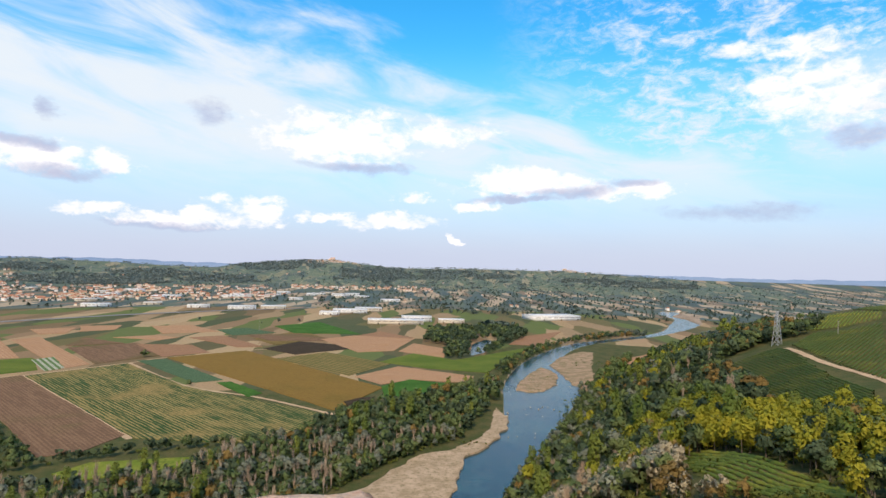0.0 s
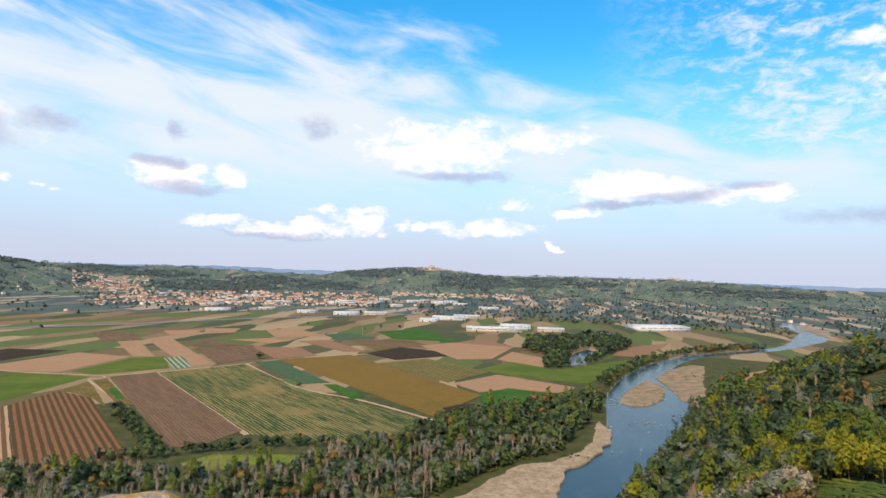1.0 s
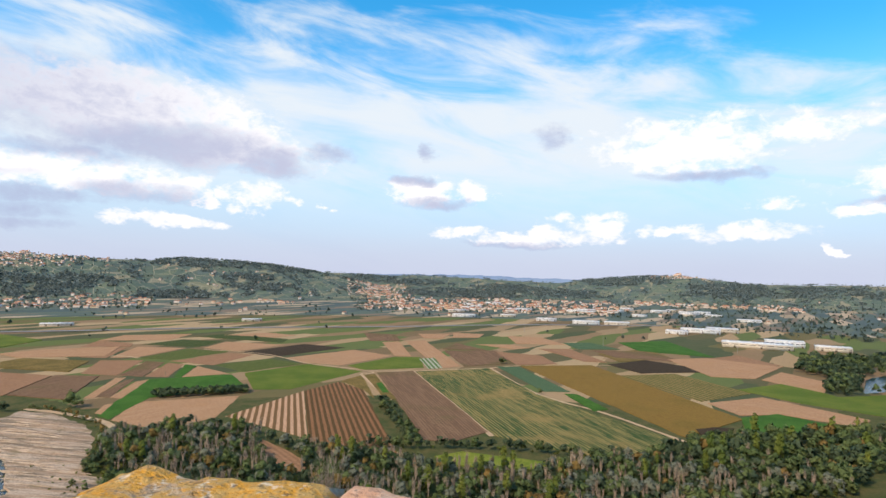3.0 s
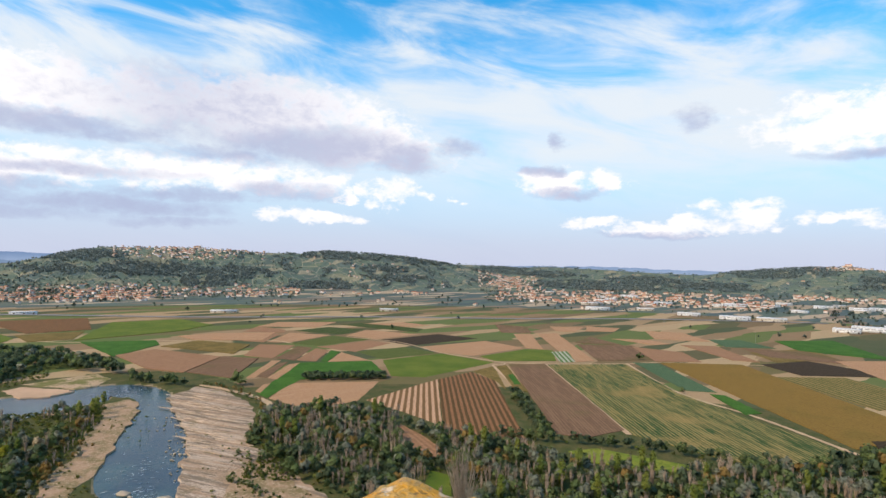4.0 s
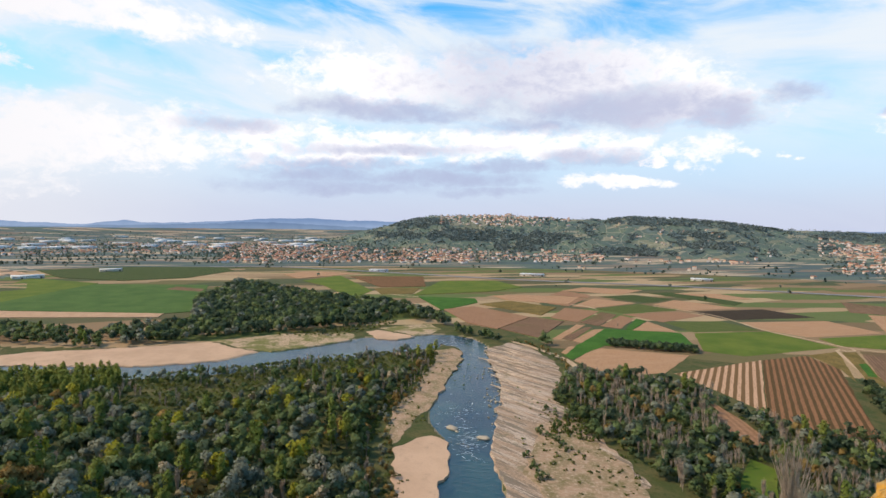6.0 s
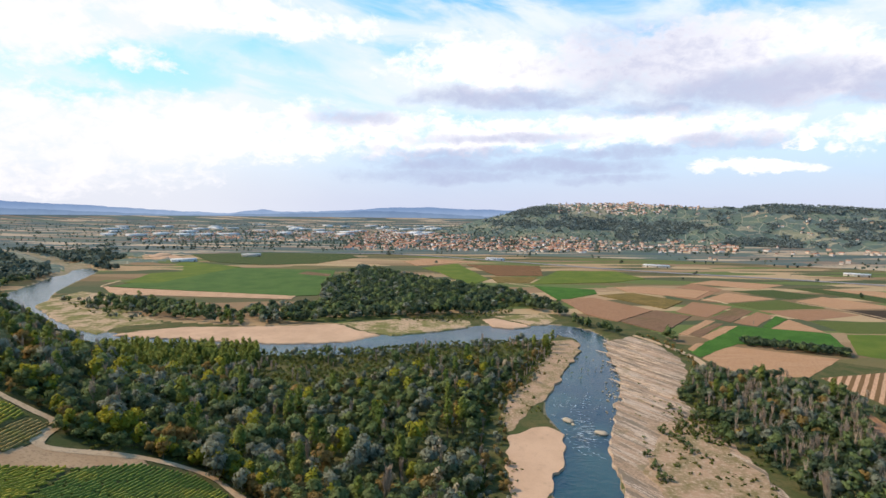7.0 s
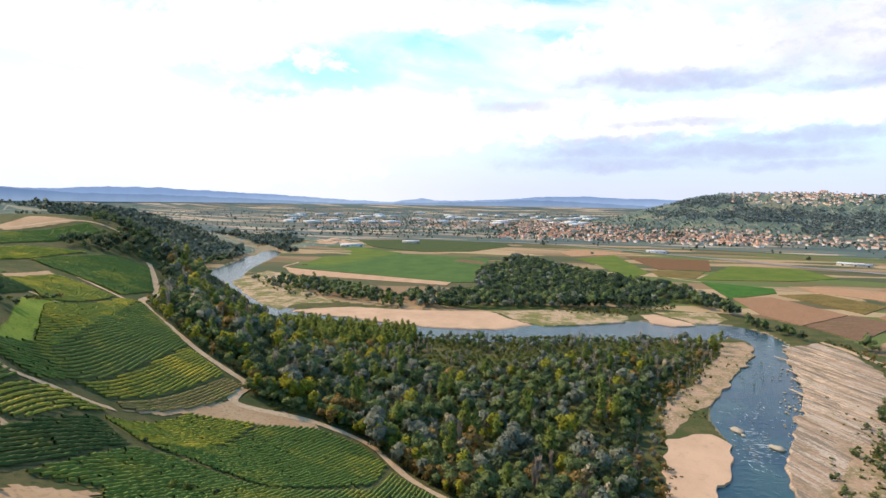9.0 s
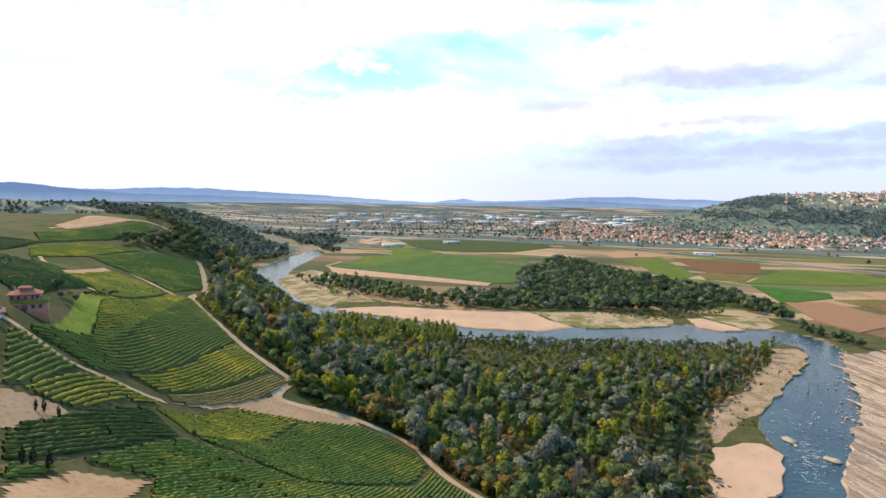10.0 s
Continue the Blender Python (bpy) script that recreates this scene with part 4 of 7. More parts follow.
def quads_on(rng, centres, radii, count, size, squash=1.0, inner=0.24):
    """Small leaf clumps: bent four-cornered pieces over the lobes of a crown."""
    w = radii ** 2 / (radii ** 2).sum()
    k = rng.choice(len(radii), count, p=w)
    d = rng.normal(size=(count, 3))
    d[:, 2] = np.abs(d[:, 2]) * 0.9 + d[:, 2] * 0.35
    d /= np.linalg.norm(d, axis=1)[:, None]
    depth = 1.06 - inner * rng.rand(count) ** 1.6 * 2 + 0.05 * rng.normal(size=count)
    p = centres[k] + d * (radii[k] * depth)[:, None] * np.array([1, 1, squash])
    nrm = d + rng.normal(scale=0.45, size=(count, 3))
    nrm /= np.linalg.norm(nrm, axis=1)[:, None]
    a = np.cross(nrm, rng.normal(size=(count, 3)))
    a /= np.linalg.norm(a, axis=1)[:, None]
    b = np.cross(nrm, a)
    s = size * rng.uniform(0.6, 1.3, count)[:, None]
    t = s * rng.uniform(0.6, 1.0, count)[:, None]
    V = np.stack([p - a * s - b * t * 0.5, p + a * s * 0.3 - b * t + nrm * s * 0.3, p + a * s + b * t * 0.4, p - a * s * 0.2 + b * t - nrm * s * 0.25], 1).reshape(-1, 3)
    F = np.arange(count * 4).reshape(-1, 4)
    return V, F


def leafy_normals(V, height=7.0, axis=(0.0, 0.0)):
    """Soft normals for a crown's leaf pieces: half the piece's own, half outwards from the stem."""
    Q = V.reshape(-1, 4, 3)
    g = np.cross(Q[:, 2] - Q[:, 0], Q[:, 3] - Q[:, 1])
    g /= np.linalg.norm(g, axis=1)[:, None] + 1e-9
    out = Q.mean(1) - [axis[0], axis[1], height]
    out /= np.linalg.norm(out, axis=1)[:, None] + 1e-9
    g *= np.where((g * out).sum(1) < 0, -1, 1)[:, None]
    n = 0.24 * g + 0.76 * out + [0, 0, 0.12]
    n /= np.linalg.norm(n, axis=1)[:, None]
    return np.repeat(n, 4, 0)


def limb(p, q, r0, r1, sides=5):
    p, q = np.asarray(p, float), np.asarray(q, float)
    d = (q - p) / np.linalg.norm(q - p)
    u = np.cross(d, [0.3, 0.9, 0.1])
    u /= np.linalg.norm(u)
    v = np.cross(d, u)
    a = np.arange(sides) * 2 * math.pi / sides
    ring = np.cos(a)[:, None] * u + np.sin(a)[:, None] * v
    V = np.vstack([p + ring * r0, q + ring * r1])
    i = np.arange(sides)
    F = np.c_[i, (i + 1) % sides, (i + 1) % sides + sides, i + sides]
    return V, F


def join(pieces):
    V, F, k = [], [], 0
    for v, f in pieces:
        V.append(v), F.append(f + k)
        k += len(v)
    return np.vstack(V), np.vstack(F)


def crown_of(kind, rng, count, size):
    """Leaf clumps of one crown, about one metre scale, tree height in brackets."""
    if kind == "poplar":                     # 18 m, narrow
        n = 9
        z = np.linspace(4.5, 16.5, n)
        c = np.c_[rng.normal(scale=0.5, size=n), rng.normal(scale=0.5, size=n), z]
        r = 1.0 + 1.35 * np.sin(np.linspace(0.35, 2.75, n)) * rng.uniform(0.8, 1.2, n)
        return quads_on(rng, c, r, count, size, 1.25)
    if kind == "locust":                     # 13 m, upright oval
        n = 9
        z = np.linspace(2.6, 11.2, n)
        c = np.c_[rng.normal(scale=0.9, size=n), rng.normal(scale=0.9, size=n), z]
        return quads_on(rng, c, 1.3 + 1.5 * np.sin(np.linspace(0.45, 2.8, n)) * rng.uniform(0.85, 1.15, n), count, size, 1.1)
    if kind == "sallow":                     # 11 m, many upright sprays
        n = 14
        a, q = rng.uniform(0, 6.28, n), rng.uniform(0.3, 2.8, n)
        c = np.c_[np.cos(a) * q, np.sin(a) * q, rng.uniform(2.5, 10.5, n) * (1 - q * 0.08)]
        return quads_on(rng, c, rng.uniform(0.7, 1.3, n), count, size * 0.8, 1.6)
    if kind == "bush":                       # 3.5 m
        n = 5
        c = np.c_[rng.normal(scale=1.1, size=n), rng.normal(scale=1.1, size=n), rng.uniform(0.8, 2.2, n)]
        return quads_on(rng, c, rng.uniform(0.8, 1.3, n), count, size, 0.9)
    n = 9                                    # 11 to 13 m, round and lumpy
    a = rng.uniform(0, 6.28, n)
    rad = rng.uniform(0.6, 3.3, n)
    z = rng.uniform(2.6 if kind in ("locust", "sallow", "autumn") else 3.4, 9.3, n)
    rad *= np.clip((11.8 - z) / 5.0, 0.25, 1)
    c = np.c_[np.cos(a) * rad, np.sin(a) * rad, z]
    r = rng.uniform(1.5, 2.7, n)
    return quads_on(rng, c, r, count, size, 0.92)


def twigs_of(rng, count, tall=13.0, spread=2.2):
    """Bare upright branches fanning from a stem."""
    out = []
    for _ in range(count):
        a, z0 = rng.uniform(0, 6.28), rng.uniform(0.15, 0.7) * tall
        l = rng.uniform(0.2, 0.42) * tall
        o = rng.uniform(0.2, 1.0) * spread * (0.5 + 0.5 * z0 / tall)
        p = np.array([math.cos(a) * o * 0.25, math.sin(a) * o * 0.25, z0])
        q = np.array([math.cos(a) * o, math.sin(a) * o, min(z0 + l, tall * rng.uniform(0.93, 1.05))])
        out.append(limb(p, q, 0.14, 0.05, 3))
    return join(out)


def trunk_of(rng, kind):
    top = {"poplar": 12.0, "bush": 1.4, "bare": 12.0}.get(kind, 7.5)
    lean = rng.normal(scale=0.25, size=2)
    mid = (lean[0], lean[1], top * 0.55)
    parts = [limb((0, 0, -0.6), mid, 0.26, 0.17, 6), limb(mid, (lean[0] * 1.6, lean[1] * 1.6, top), 0.17, 0.05, 6)]
    for _ in range(3):
        a = rng.uniform(0, 6.28)
        q = (mid[0] + math.cos(a) * 1.9, mid[1] + math.sin(a) * 1.9, top * rng.uniform(0.75, 1.0))
        parts.append(limb(mid, q, 0.11, 0.03, 4))
    V, F = join(parts)
    if kind == "bush":
        V = V * [0.5, 0.5, 1]
    return V, F


TREE_WORDS = {
    "broadleaf": ("green broadleaf tree with a lumpy crown", "tree", "riverside broadleaf trees"), "oak": ("dark green dense broadleaf tree", "tree", "dark woodland trees"),
    "poplar": ("tall narrow poplar turning yellow", "tree", "poplars"), "willow": ("grey-green willow with a soft crown", "tree", "willows"),
    "autumn": ("rusty brown tree in autumn leaf", "tree", "autumn trees"), "locust": ("yellow-green locust tree in early autumn", "tree", "locust trees"),
    "sallow": ("pale beige willow losing its leaves", "tree", "pale willows"), "bush": ("low green riverside bush", "bush", "bushes"), "bare": ("bare grey slender tree without leaves", "tree", "bare trees")}
CORE = {"broadleaf": 7.0, "oak": 7.0, "poplar": 9.5, "willow": 7.0, "autumn": 7.0, "locust": 7.0, "sallow": 7.0, "bush": 1.0, "bare": 7.0}
NAMES = {"broadleaf": "broadleaf_tree", "oak": "oak_tree", "poplar": "poplar", "willow": "willow", "autumn": "maple_tree", "locust": "locust_tree", "sallow": "sallow", "bush": "bush", "bare": "bare_tree"}
MODEL, TEMPLATE = {}, {}
rng = np.random.RandomState(7)
for kind in TREE_WORDS:
    MODEL[kind], TEMPLATE[kind] = [], []
    for variant in range(3):
        trunk, tf = trunk_of(rng, kind)
        if kind == "bare":
            cv, cf = twigs_of(rng, 90)
            lods = [twigs_of(rng, 60), twigs_of(rng, 36), twigs_of(rng, 16), twigs_of(rng, 8)]
        else:
            cv, cf = crown_of(kind, rng, 160 if kind == "bush" else 340, 0.36 if kind == "bush" else 0.64)
            low = kind == "bush"
            lods = [crown_of(kind, rng, n // 3 if low else n, s * 0.7 if low else s) for n, s in ((300, 0.7), (130, 1.04), (48, 1.65), (8, 3.9))]
        MODEL[kind].append((trunk, tf, cv, cf))
        TEMPLATE[kind].append(lods)
PLACED = {k: [] for k in TREE_WORDS}      # x, y, scale, turn


def inside(x, y, poly):
    c = np.zeros(x.shape, bool)
    for (x0, y0), (x1, y1) in zip(poly, poly[1:] + poly[:1]):
        cross = (y0 > y) != (y1 > y)
        c ^= cross & (x < (x1 - x0) * (y - y0) / ((y1 - y0) or 1e-9) + x0)
    return c


def plant(poly, spacing, mix, scale=(0.8, 1.25), gaps=0.0, holes=()):
    """Trees scattered over an outline: mix is a list of (kind, share); gaps leaves clearings."""
    spacing, scale = spacing * 1.3, (scale[0] * 1.15, scale[1] * 1.35)
    P = np.array(poly, float)
    lo, hi = P.min(0), P.max(0)
    gx, gy = np.meshgrid(np.arange(lo[0], hi[0], spacing), np.arange(lo[1], hi[1], spacing))
    x = gx.ravel() + rng.uniform(-0.5, 0.5, gx.size) * spacing
    y = gy.ravel() + rng.uniform(-0.5, 0.5, gx.size) * spacing
    ok = inside(x, y, poly)
    for h in holes:
        ok &= ~inside(x, y, h)
    if gaps:
        ok &= wave(x, y, 70, 3, 3) > -1.0 + gaps
    x, y = x[ok], y[ok]
    kinds = [k for k, _ in mix]
    share = np.array([s for _, s in mix], float)
    zone = wave(x, y, 60, 8, 2)
    pick = np.searchsorted(np.cumsum(share) / share.sum(), np.clip(0.5 + 0.33 * zone + rng.uniform(-0.38, 0.38, len(x)), 0, 0.999))
    for px, py, k in zip(x, y, pick):
        PLACED[kinds[k]].append((px, py, rng.uniform(*scale), rng.uniform(0, 360)))


def row_of_trees(points, spacing, mix, scale=(0.7, 1.1), loose=1.5):
    L = spline([(x, y, 0) for x, y in points], spacing)
    for x, y, _ in L:
        kind = mix[rng.randint(len(mix))]
        PLACED[kind].append((x + rng.normal() * loose, y + rng.normal() * loose, rng.uniform(*scale), rng.uniform(0, 360)))


MEADOW = [(-283, 424), (-271, 450), (-190, 471), (-189, 450), (-224, 429), (-261, 411)]
PATCH = [(-445, 363), (-434, 366), (-387, 357), (-351, 343), (-339, 326), (-350, 317), (-387, 329)]
GLADE = [(-326, 304), (-308, 308), (-270, 274), (-276, 251), (-297, 268)]
SCRUB = [(-632, -172), (-650, -130), (-660, -80), (-670, -16), (-684, 50), (-700, 119), (-690, 174), (-600, 111), (-562, 43), (-538, -13), (-491, -61), (-487, -110), (-518, -149)]
POPLARS = [(-650, -328), (-632, -172), (-565, -155), (-549, -220), (-563, -302), (-619, -338)]
# wooded island and the slope below the vineyards
plant([(-250, -50), (-285, -125), (-292, -180), (-318, -213), (-332, -268), (-440, -352), (-548, -440), (-650, -570), (-850, -720), (-800, -640), (-705, -530), (-655, -410), (-628, -300),
       (-630, -160), (-610, -60), (-560, 30), (-600, 90), (-690, 150), (-608, 120), (-544, 92), (-447, 52), (-384, 40), (-320, 38), (-240, 22)], 7.2,
      [("willow", 2.6), ("oak", 2.2), ("broadleaf", 3.6), ("bare", 0.9), ("sallow", 0.4), ("poplar", 1.0), ("locust", 0.8), ("autumn", 0.6)], (0.6, 1.15), 0.12, (SCRUB, POPLARS))
plant(SCRUB, 4.4, [("bush", 9), ("willow", 0.7), ("broadleaf", 0.9), ("bare", 1.0)], (0.45, 0.85), 0.05)
plant(POPLARS, 5.2, [("poplar", 5), ("broadleaf", 1)], (0.6, 0.82))
plant([(-632, -172), (-650, -150), (-640, -235), (-622, -250)], 6.0, [("sallow", 3), ("poplar", 1)], (0.75, 1.0))
plant([(-690, 120), (-705, 150), (-690, 172), (-640, 155), (-620, 120)], 11.0, [("poplar", 1), ("bare", 2), ("broadleaf", 1)], (0.5, 0.85))
# far bank forest
plant([(-790, -215), (-840, -56), (-900, 100), (-974, 157), (-880, 220), (-850, 232), (-935, 235), (-1112, 178), (-1252, 44), (-1560, -150), (-1190, -193), (-947, -157), (-878, -264)], 8.4,
      [("oak", 5), ("broadleaf", 2), ("willow", 1)], (0.9, 1.35))
plant([(-935, -526), (-855, -400), (-782, -231), (-869, -261), (-973, -435), (-1009, -558)], 9.0, [("oak", 3), ("broadleaf", 3), ("willow", 1), ("poplar", 0.6)], (0.65, 1.1))
plant([(-845, 235), (-757, 266), (-735, 268), (-740, 258), (-814, 226)], 7.0, [("oak", 1), ("broadleaf", 1)], (0.5, 0.9))
# bank woods between the river and the fields
plant([(-486, 242), (-547, 268), (-558, 285), (-545, 345), (-470, 382), (-420, 370), (-340, 392), (-260, 400), (-190, 440), (-175, 480), (-140, 520), (-120, 545), (-60, 540), (0, 560), (20, 540), (-12, 512),
       (-45, 462), (-76, 398), (-112, 332), (-190, 255), (-290, 224), (-381, 224), (-438, 238)], 5.0,
      [("bare", 5.5), ("broadleaf", 2.2), ("willow", 1.4), ("oak", 2.2), ("bush", 2.4), ("poplar", 0.7), ("autumn", 0.2)], (0.55, 0.95), 0.1, (MEADOW, PATCH, GLADE))
plant([(-120, 545), (-104, 604), (-61, 665), (-10, 700), (43, 769), (82, 800), (80, 746), (66, 679), (42, 600), (20, 545), (0, 560), (-60, 540)], 7.2,
      [("oak", 3), ("broadleaf", 3), ("bare", 0.6), ("poplar", 0.5), ("autumn", 0.25)], (0.7, 1.15))
row_of_trees([(-345, 412), (-318, 425), (-290, 448), (-255, 470), (-225, 488), (-185, 500), (-150, 528)], 5.5, ["oak", "broadleaf", "oak", "bush"], (0.7, 1.2))
plant([(-460, 558), (-446, 564), (-322, 456), (-318, 434)], 6.0, [("oak", 2), ("broadleaf", 1), ("bush", 1)], (0.5, 0.85))
plant([(-676, 398), (-618, 489), (-640, 508), (-705, 413)], 3.6, [("oak", 4), ("broadleaf", 1)], (0.5, 0.66))
plant([(94, 842), (136, 975), (205, 1100), (368, 1300), (518, 1440), (534, 1490), (378, 1400), (190, 1154), (85, 904)], 8.5, [("broadleaf", 2), ("autumn", 1), ("oak", 2), ("bare", 0.5)], (0.55, 1.0))
plant([(-30, 1446), (31, 1453), (69, 1483), (151, 1591), (198, 1507), (212, 1382), (158, 1244), (90, 1058), (36, 1002), (9, 1001), (15, 1118), (-31, 1208)], 10.5, [("oak", 4), ("broadleaf", 2)], (0.9, 1.3), 0.1,
      ([(48, 1030), (80, 1060), (125, 1250), (100, 1290), (60, 1190)],))
# wooded slope downstream, below the vineyards on the near bank
plant([(52, 412), (112, 520), (172, 622), (196, 720), (222, 800), (250, 850), (290, 940), (420, 1130), (620, 1390), (820, 1600), (900, 1500), (640, 1060), (500, 860), (400, 700), (320, 590), (262, 520), (200, 475),
       (176, 430), (152, 350), (160, 300), (158, 272), (140, 262), (118, 235), (92, 238), (62, 262), (40, 330)], 7.8,
      [("willow", 1.4), ("broadleaf", 3), ("oak", 3.2), ("autumn", 0.9), ("locust", 0.6), ("bare", 0.8), ("poplar", 0.8)], (0.6, 1.15), 0.06,
      ([(262, 902), (332, 1043), (414, 1126), (362, 1010), (263, 842)],))
plant([(80, 268), (112, 296), (140, 292), (162, 266), (170, 240), (160, 226), (140, 255), (100, 246)], 5.0, [("locust", 6), ("poplar", 1), ("autumn", 0.6)], (0.5, 0.8))
plant([(106, 305), (116, 262), (117, 215), (120, 160), (140, 152), (152, 200), (152, 250), (142, 305)], 6.0, [("locust", 5), ("poplar", 1.5), ("broadleaf", 1)], (0.55, 0.8))
plant([(40, 300), (52, 235), (66, 205), (84, 205), (96, 236), (100, 280), (84, 320)], 6.2, [("willow", 3), ("bare", 1.2), ("broadleaf", 1), ("locust", 0.5)], (0.65, 0.95))
plant([(66, 205), (86, 172), (92, 140), (110, 132), (101, 158), (86, 182), (84, 205)], 5.0, [("bush", 3), ("autumn", 0.6), ("locust", 0.7)], (0.4, 0.8))
plant([(140, 160), (170, 205), (176, 240), (160, 260), (150, 200)], 6.5, [("broadleaf", 2), ("autumn", 1.5), ("locust", 1), ("oak", 1)], (0.6, 0.95))
# woods along the upper reach
plant([(-880, -690), (-1150, -800), (-1330, -830), (-1480, -930), (-1700, -1250), (-1900, -1750), (-1500, -1700), (-1250, -1250), (-1000, -900)], 13.0, [("broadleaf", 2), ("oak", 2), ("willow", 2)], (0.8, 1.3))
plant([(-1620, -860), (-1470, -745), (-1560, -890), (-1720, -1080), (-1900, -1300), (-2050, -1150), (-1850, -920)], 13.0, [("oak", 2), ("broadleaf", 1)], (0.8, 1.3))
plant([(-980, -600), (-860, -470), (-800, -400), (-850, -400), (-1000, -560)], 9.0, [("bush", 3), ("willow", 1), ("broadleaf", 1)], (0.5, 0.9), 0.3)
# trees close up to the farm track
plant([(-350, -286), (-313, -232), (-294, -190), (-283, -166), (-280, -132), (-284, -104), (-272, -80), (-258, -62), (-244, -34), (-250, -12), (-266, -40), (-292, -100), (-302, -150), (-308, -185), (-330, -215), (-345, -262), (-390, -300)], 3.6,
      [("locust", 2), ("bush", 2), ("broadleaf", 3), ("oak", 1.2), ("autumn", 0.8)], (0.45, 0.8))
plant([(-278, -128), (-281, -104), (-270, -84), (-276, -84), (-290, -104), (-288, -126)], 3.0, [("locust", 3), ("bush", 1)], (0.4, 0.6))
plant([(-266, -80), (-256, -62), (-240, -40), (-246, -30), (-262, -52), (-274, -76)], 3.4, [("autumn", 3), ("bush", 1)], (0.4, 0.7))
row_of_trees([(-333, -281), (-298, -219), (-288, -188), (-282, -170), (-276, -150), (-277, -130), (-282, -102), (-269, -81), (-257, -66), (-242, -38)], 3.0, ["locust", "broadleaf", "bush", "autumn", "broadleaf"], (0.45, 0.85), 1.2)
plant([(-268, -168), (-281, -168), (-281, -150), (-277, -138), (-270, -138), (-264, -150)], 2.6, [("bush", 2), ("broadleaf", 2), ("locust", 1)], (0.4, 0.7))
# thicket on the near slope
plant([(84, 300), (120, 300), (150, 262), (172, 240), (160, 190), (140, 150), (118, 132), (106, 140), (112, 168), (118, 222), (114, 262)], 3.8, [("bush", 4), ("broadleaf", 2), ("oak", 2), ("locust", 1)], (0.45, 0.85))
plant([(46, 330), (50, 250), (62, 215), (76, 200), (92, 214), (100, 252), (96, 300), (70, 340)], 4.4, [("sallow", 5), ("bush", 2), ("broadleaf", 1), ("autumn", 0.5)], (0.6, 0.95))
plant([(60, 205), (74, 184), (84, 150), (92, 150), (88, 182), (78, 200)], 3.2, [("bush", 3), ("autumn", 0.4), ("sallow", 1.5)], (0.35, 0.6))
plant([(160, 345), (178, 340), (172, 272), (186, 250), (176, 240), (160, 262), (154, 300)], 4.0, [("bush", 4), ("autumn", 1), ("oak", 1), ("sallow", 0.5)], (0.4, 0.6))
plant([(205, 452), (250, 470), (300, 470), (330, 500), (300, 520), (250, 500)], 5.0, [("oak", 2), ("broadleaf", 1), ("autumn", 1)], (0.6, 0.9))
plant([(203, 735), (222, 815), (248, 890), (300, 1000), (360, 1090), (345, 1040), (275, 890), (243, 805)], 3.8, [("bush", 3), ("broadleaf", 2), ("autumn", 1)], (0.5, 0.9))
plant([(170, 300), (187, 345), (203, 412), (207, 440), (182, 446), (160, 390), (152, 320)], 5.5, [("oak", 3), ("autumn", 1.2), ("broadleaf", 2), ("bare", 0.6)], (0.6, 0.9))
row_of_trees([(48, 392), (64, 440), (76, 480), (98, 525), (124, 594), (152, 672), (182, 740), (196, 800)], 3.0, ["bush", "broadleaf", "bush", "willow"], (0.4, 0.7), 3.5)
plant([(62, 405), (100, 520), (128, 590), (158, 668), (190, 738), (205, 800), (228, 800), (207, 720), (182, 640), (134, 530), (84, 410)], 4.6, [("bush", 3), ("broadleaf", 2.5), ("willow", 1), ("oak", 1.5)], (0.5, 0.8))
plant([(110, 360), (113, 285), (116, 235), (124, 203), (148, 232), (142, 290), (130, 352)], 4.6, [("locust", 8), ("broadleaf", 1)], (0.62, 0.85))
# scrub between the woods and the gravel
for edge in ([(-240, 22), (-320, 40), (-384, 42), (-447, 56), (-500, 80), (-544, 96), (-608, 124), (-680, 152)], [(-235, 34), (-310, 52), (-372, 56), (-405, 62), (-436, 66), (-480, 78), (-540, 112), (-600, 132)]):
    row_of_trees(edge, 2.6, ["bush", "bush", "bush", "autumn", "willow"], (0.35, 0.62), 3.0)
row_of_trees([(-735, 284), (-702, 301), (-616, 299), (-557, 280), (-520, 256), (-476, 232)], 3.5, ["bush", "bush", "autumn", "broadleaf"], (0.3, 0.6), 2.5)
row_of_trees([(-500, 244), (-470, 228), (-446, 236), (-420, 226)], 2.6, ["oak", "broadleaf", "bush"], (0.45, 0.8), 4.0)
for gx, gy, ex, ey in ((-408, 180, -356, 190), (-366, 155, -322, 146), (-434, 210, -405, 192), (-462, 212, -440, 205)):
    row_of_trees([(gx, gy), ((gx + ex) / 2 + 2, (gy + ey) / 2), (ex, ey)], 2.0, ["bush", "bush", "broadleaf"], (0.3, 0.55), 2.0)
plant([(-405, 186), (-440, 224), (-478, 238), (-470, 246), (-400, 226), (-370, 216)], 3.2, [("bush", 4), ("broadleaf", 1)], (0.4, 0.8))
plant([(-120, 330), (-80, 392), (-48, 448), (-12, 500), (28, 545), (14, 548), (-30, 510), (-62, 455), (-100, 400), (-140, 345)], 3.6, [("bush", 3), ("broadleaf", 2), ("bare", 1), ("willow", 1)], (0.45, 0.8))
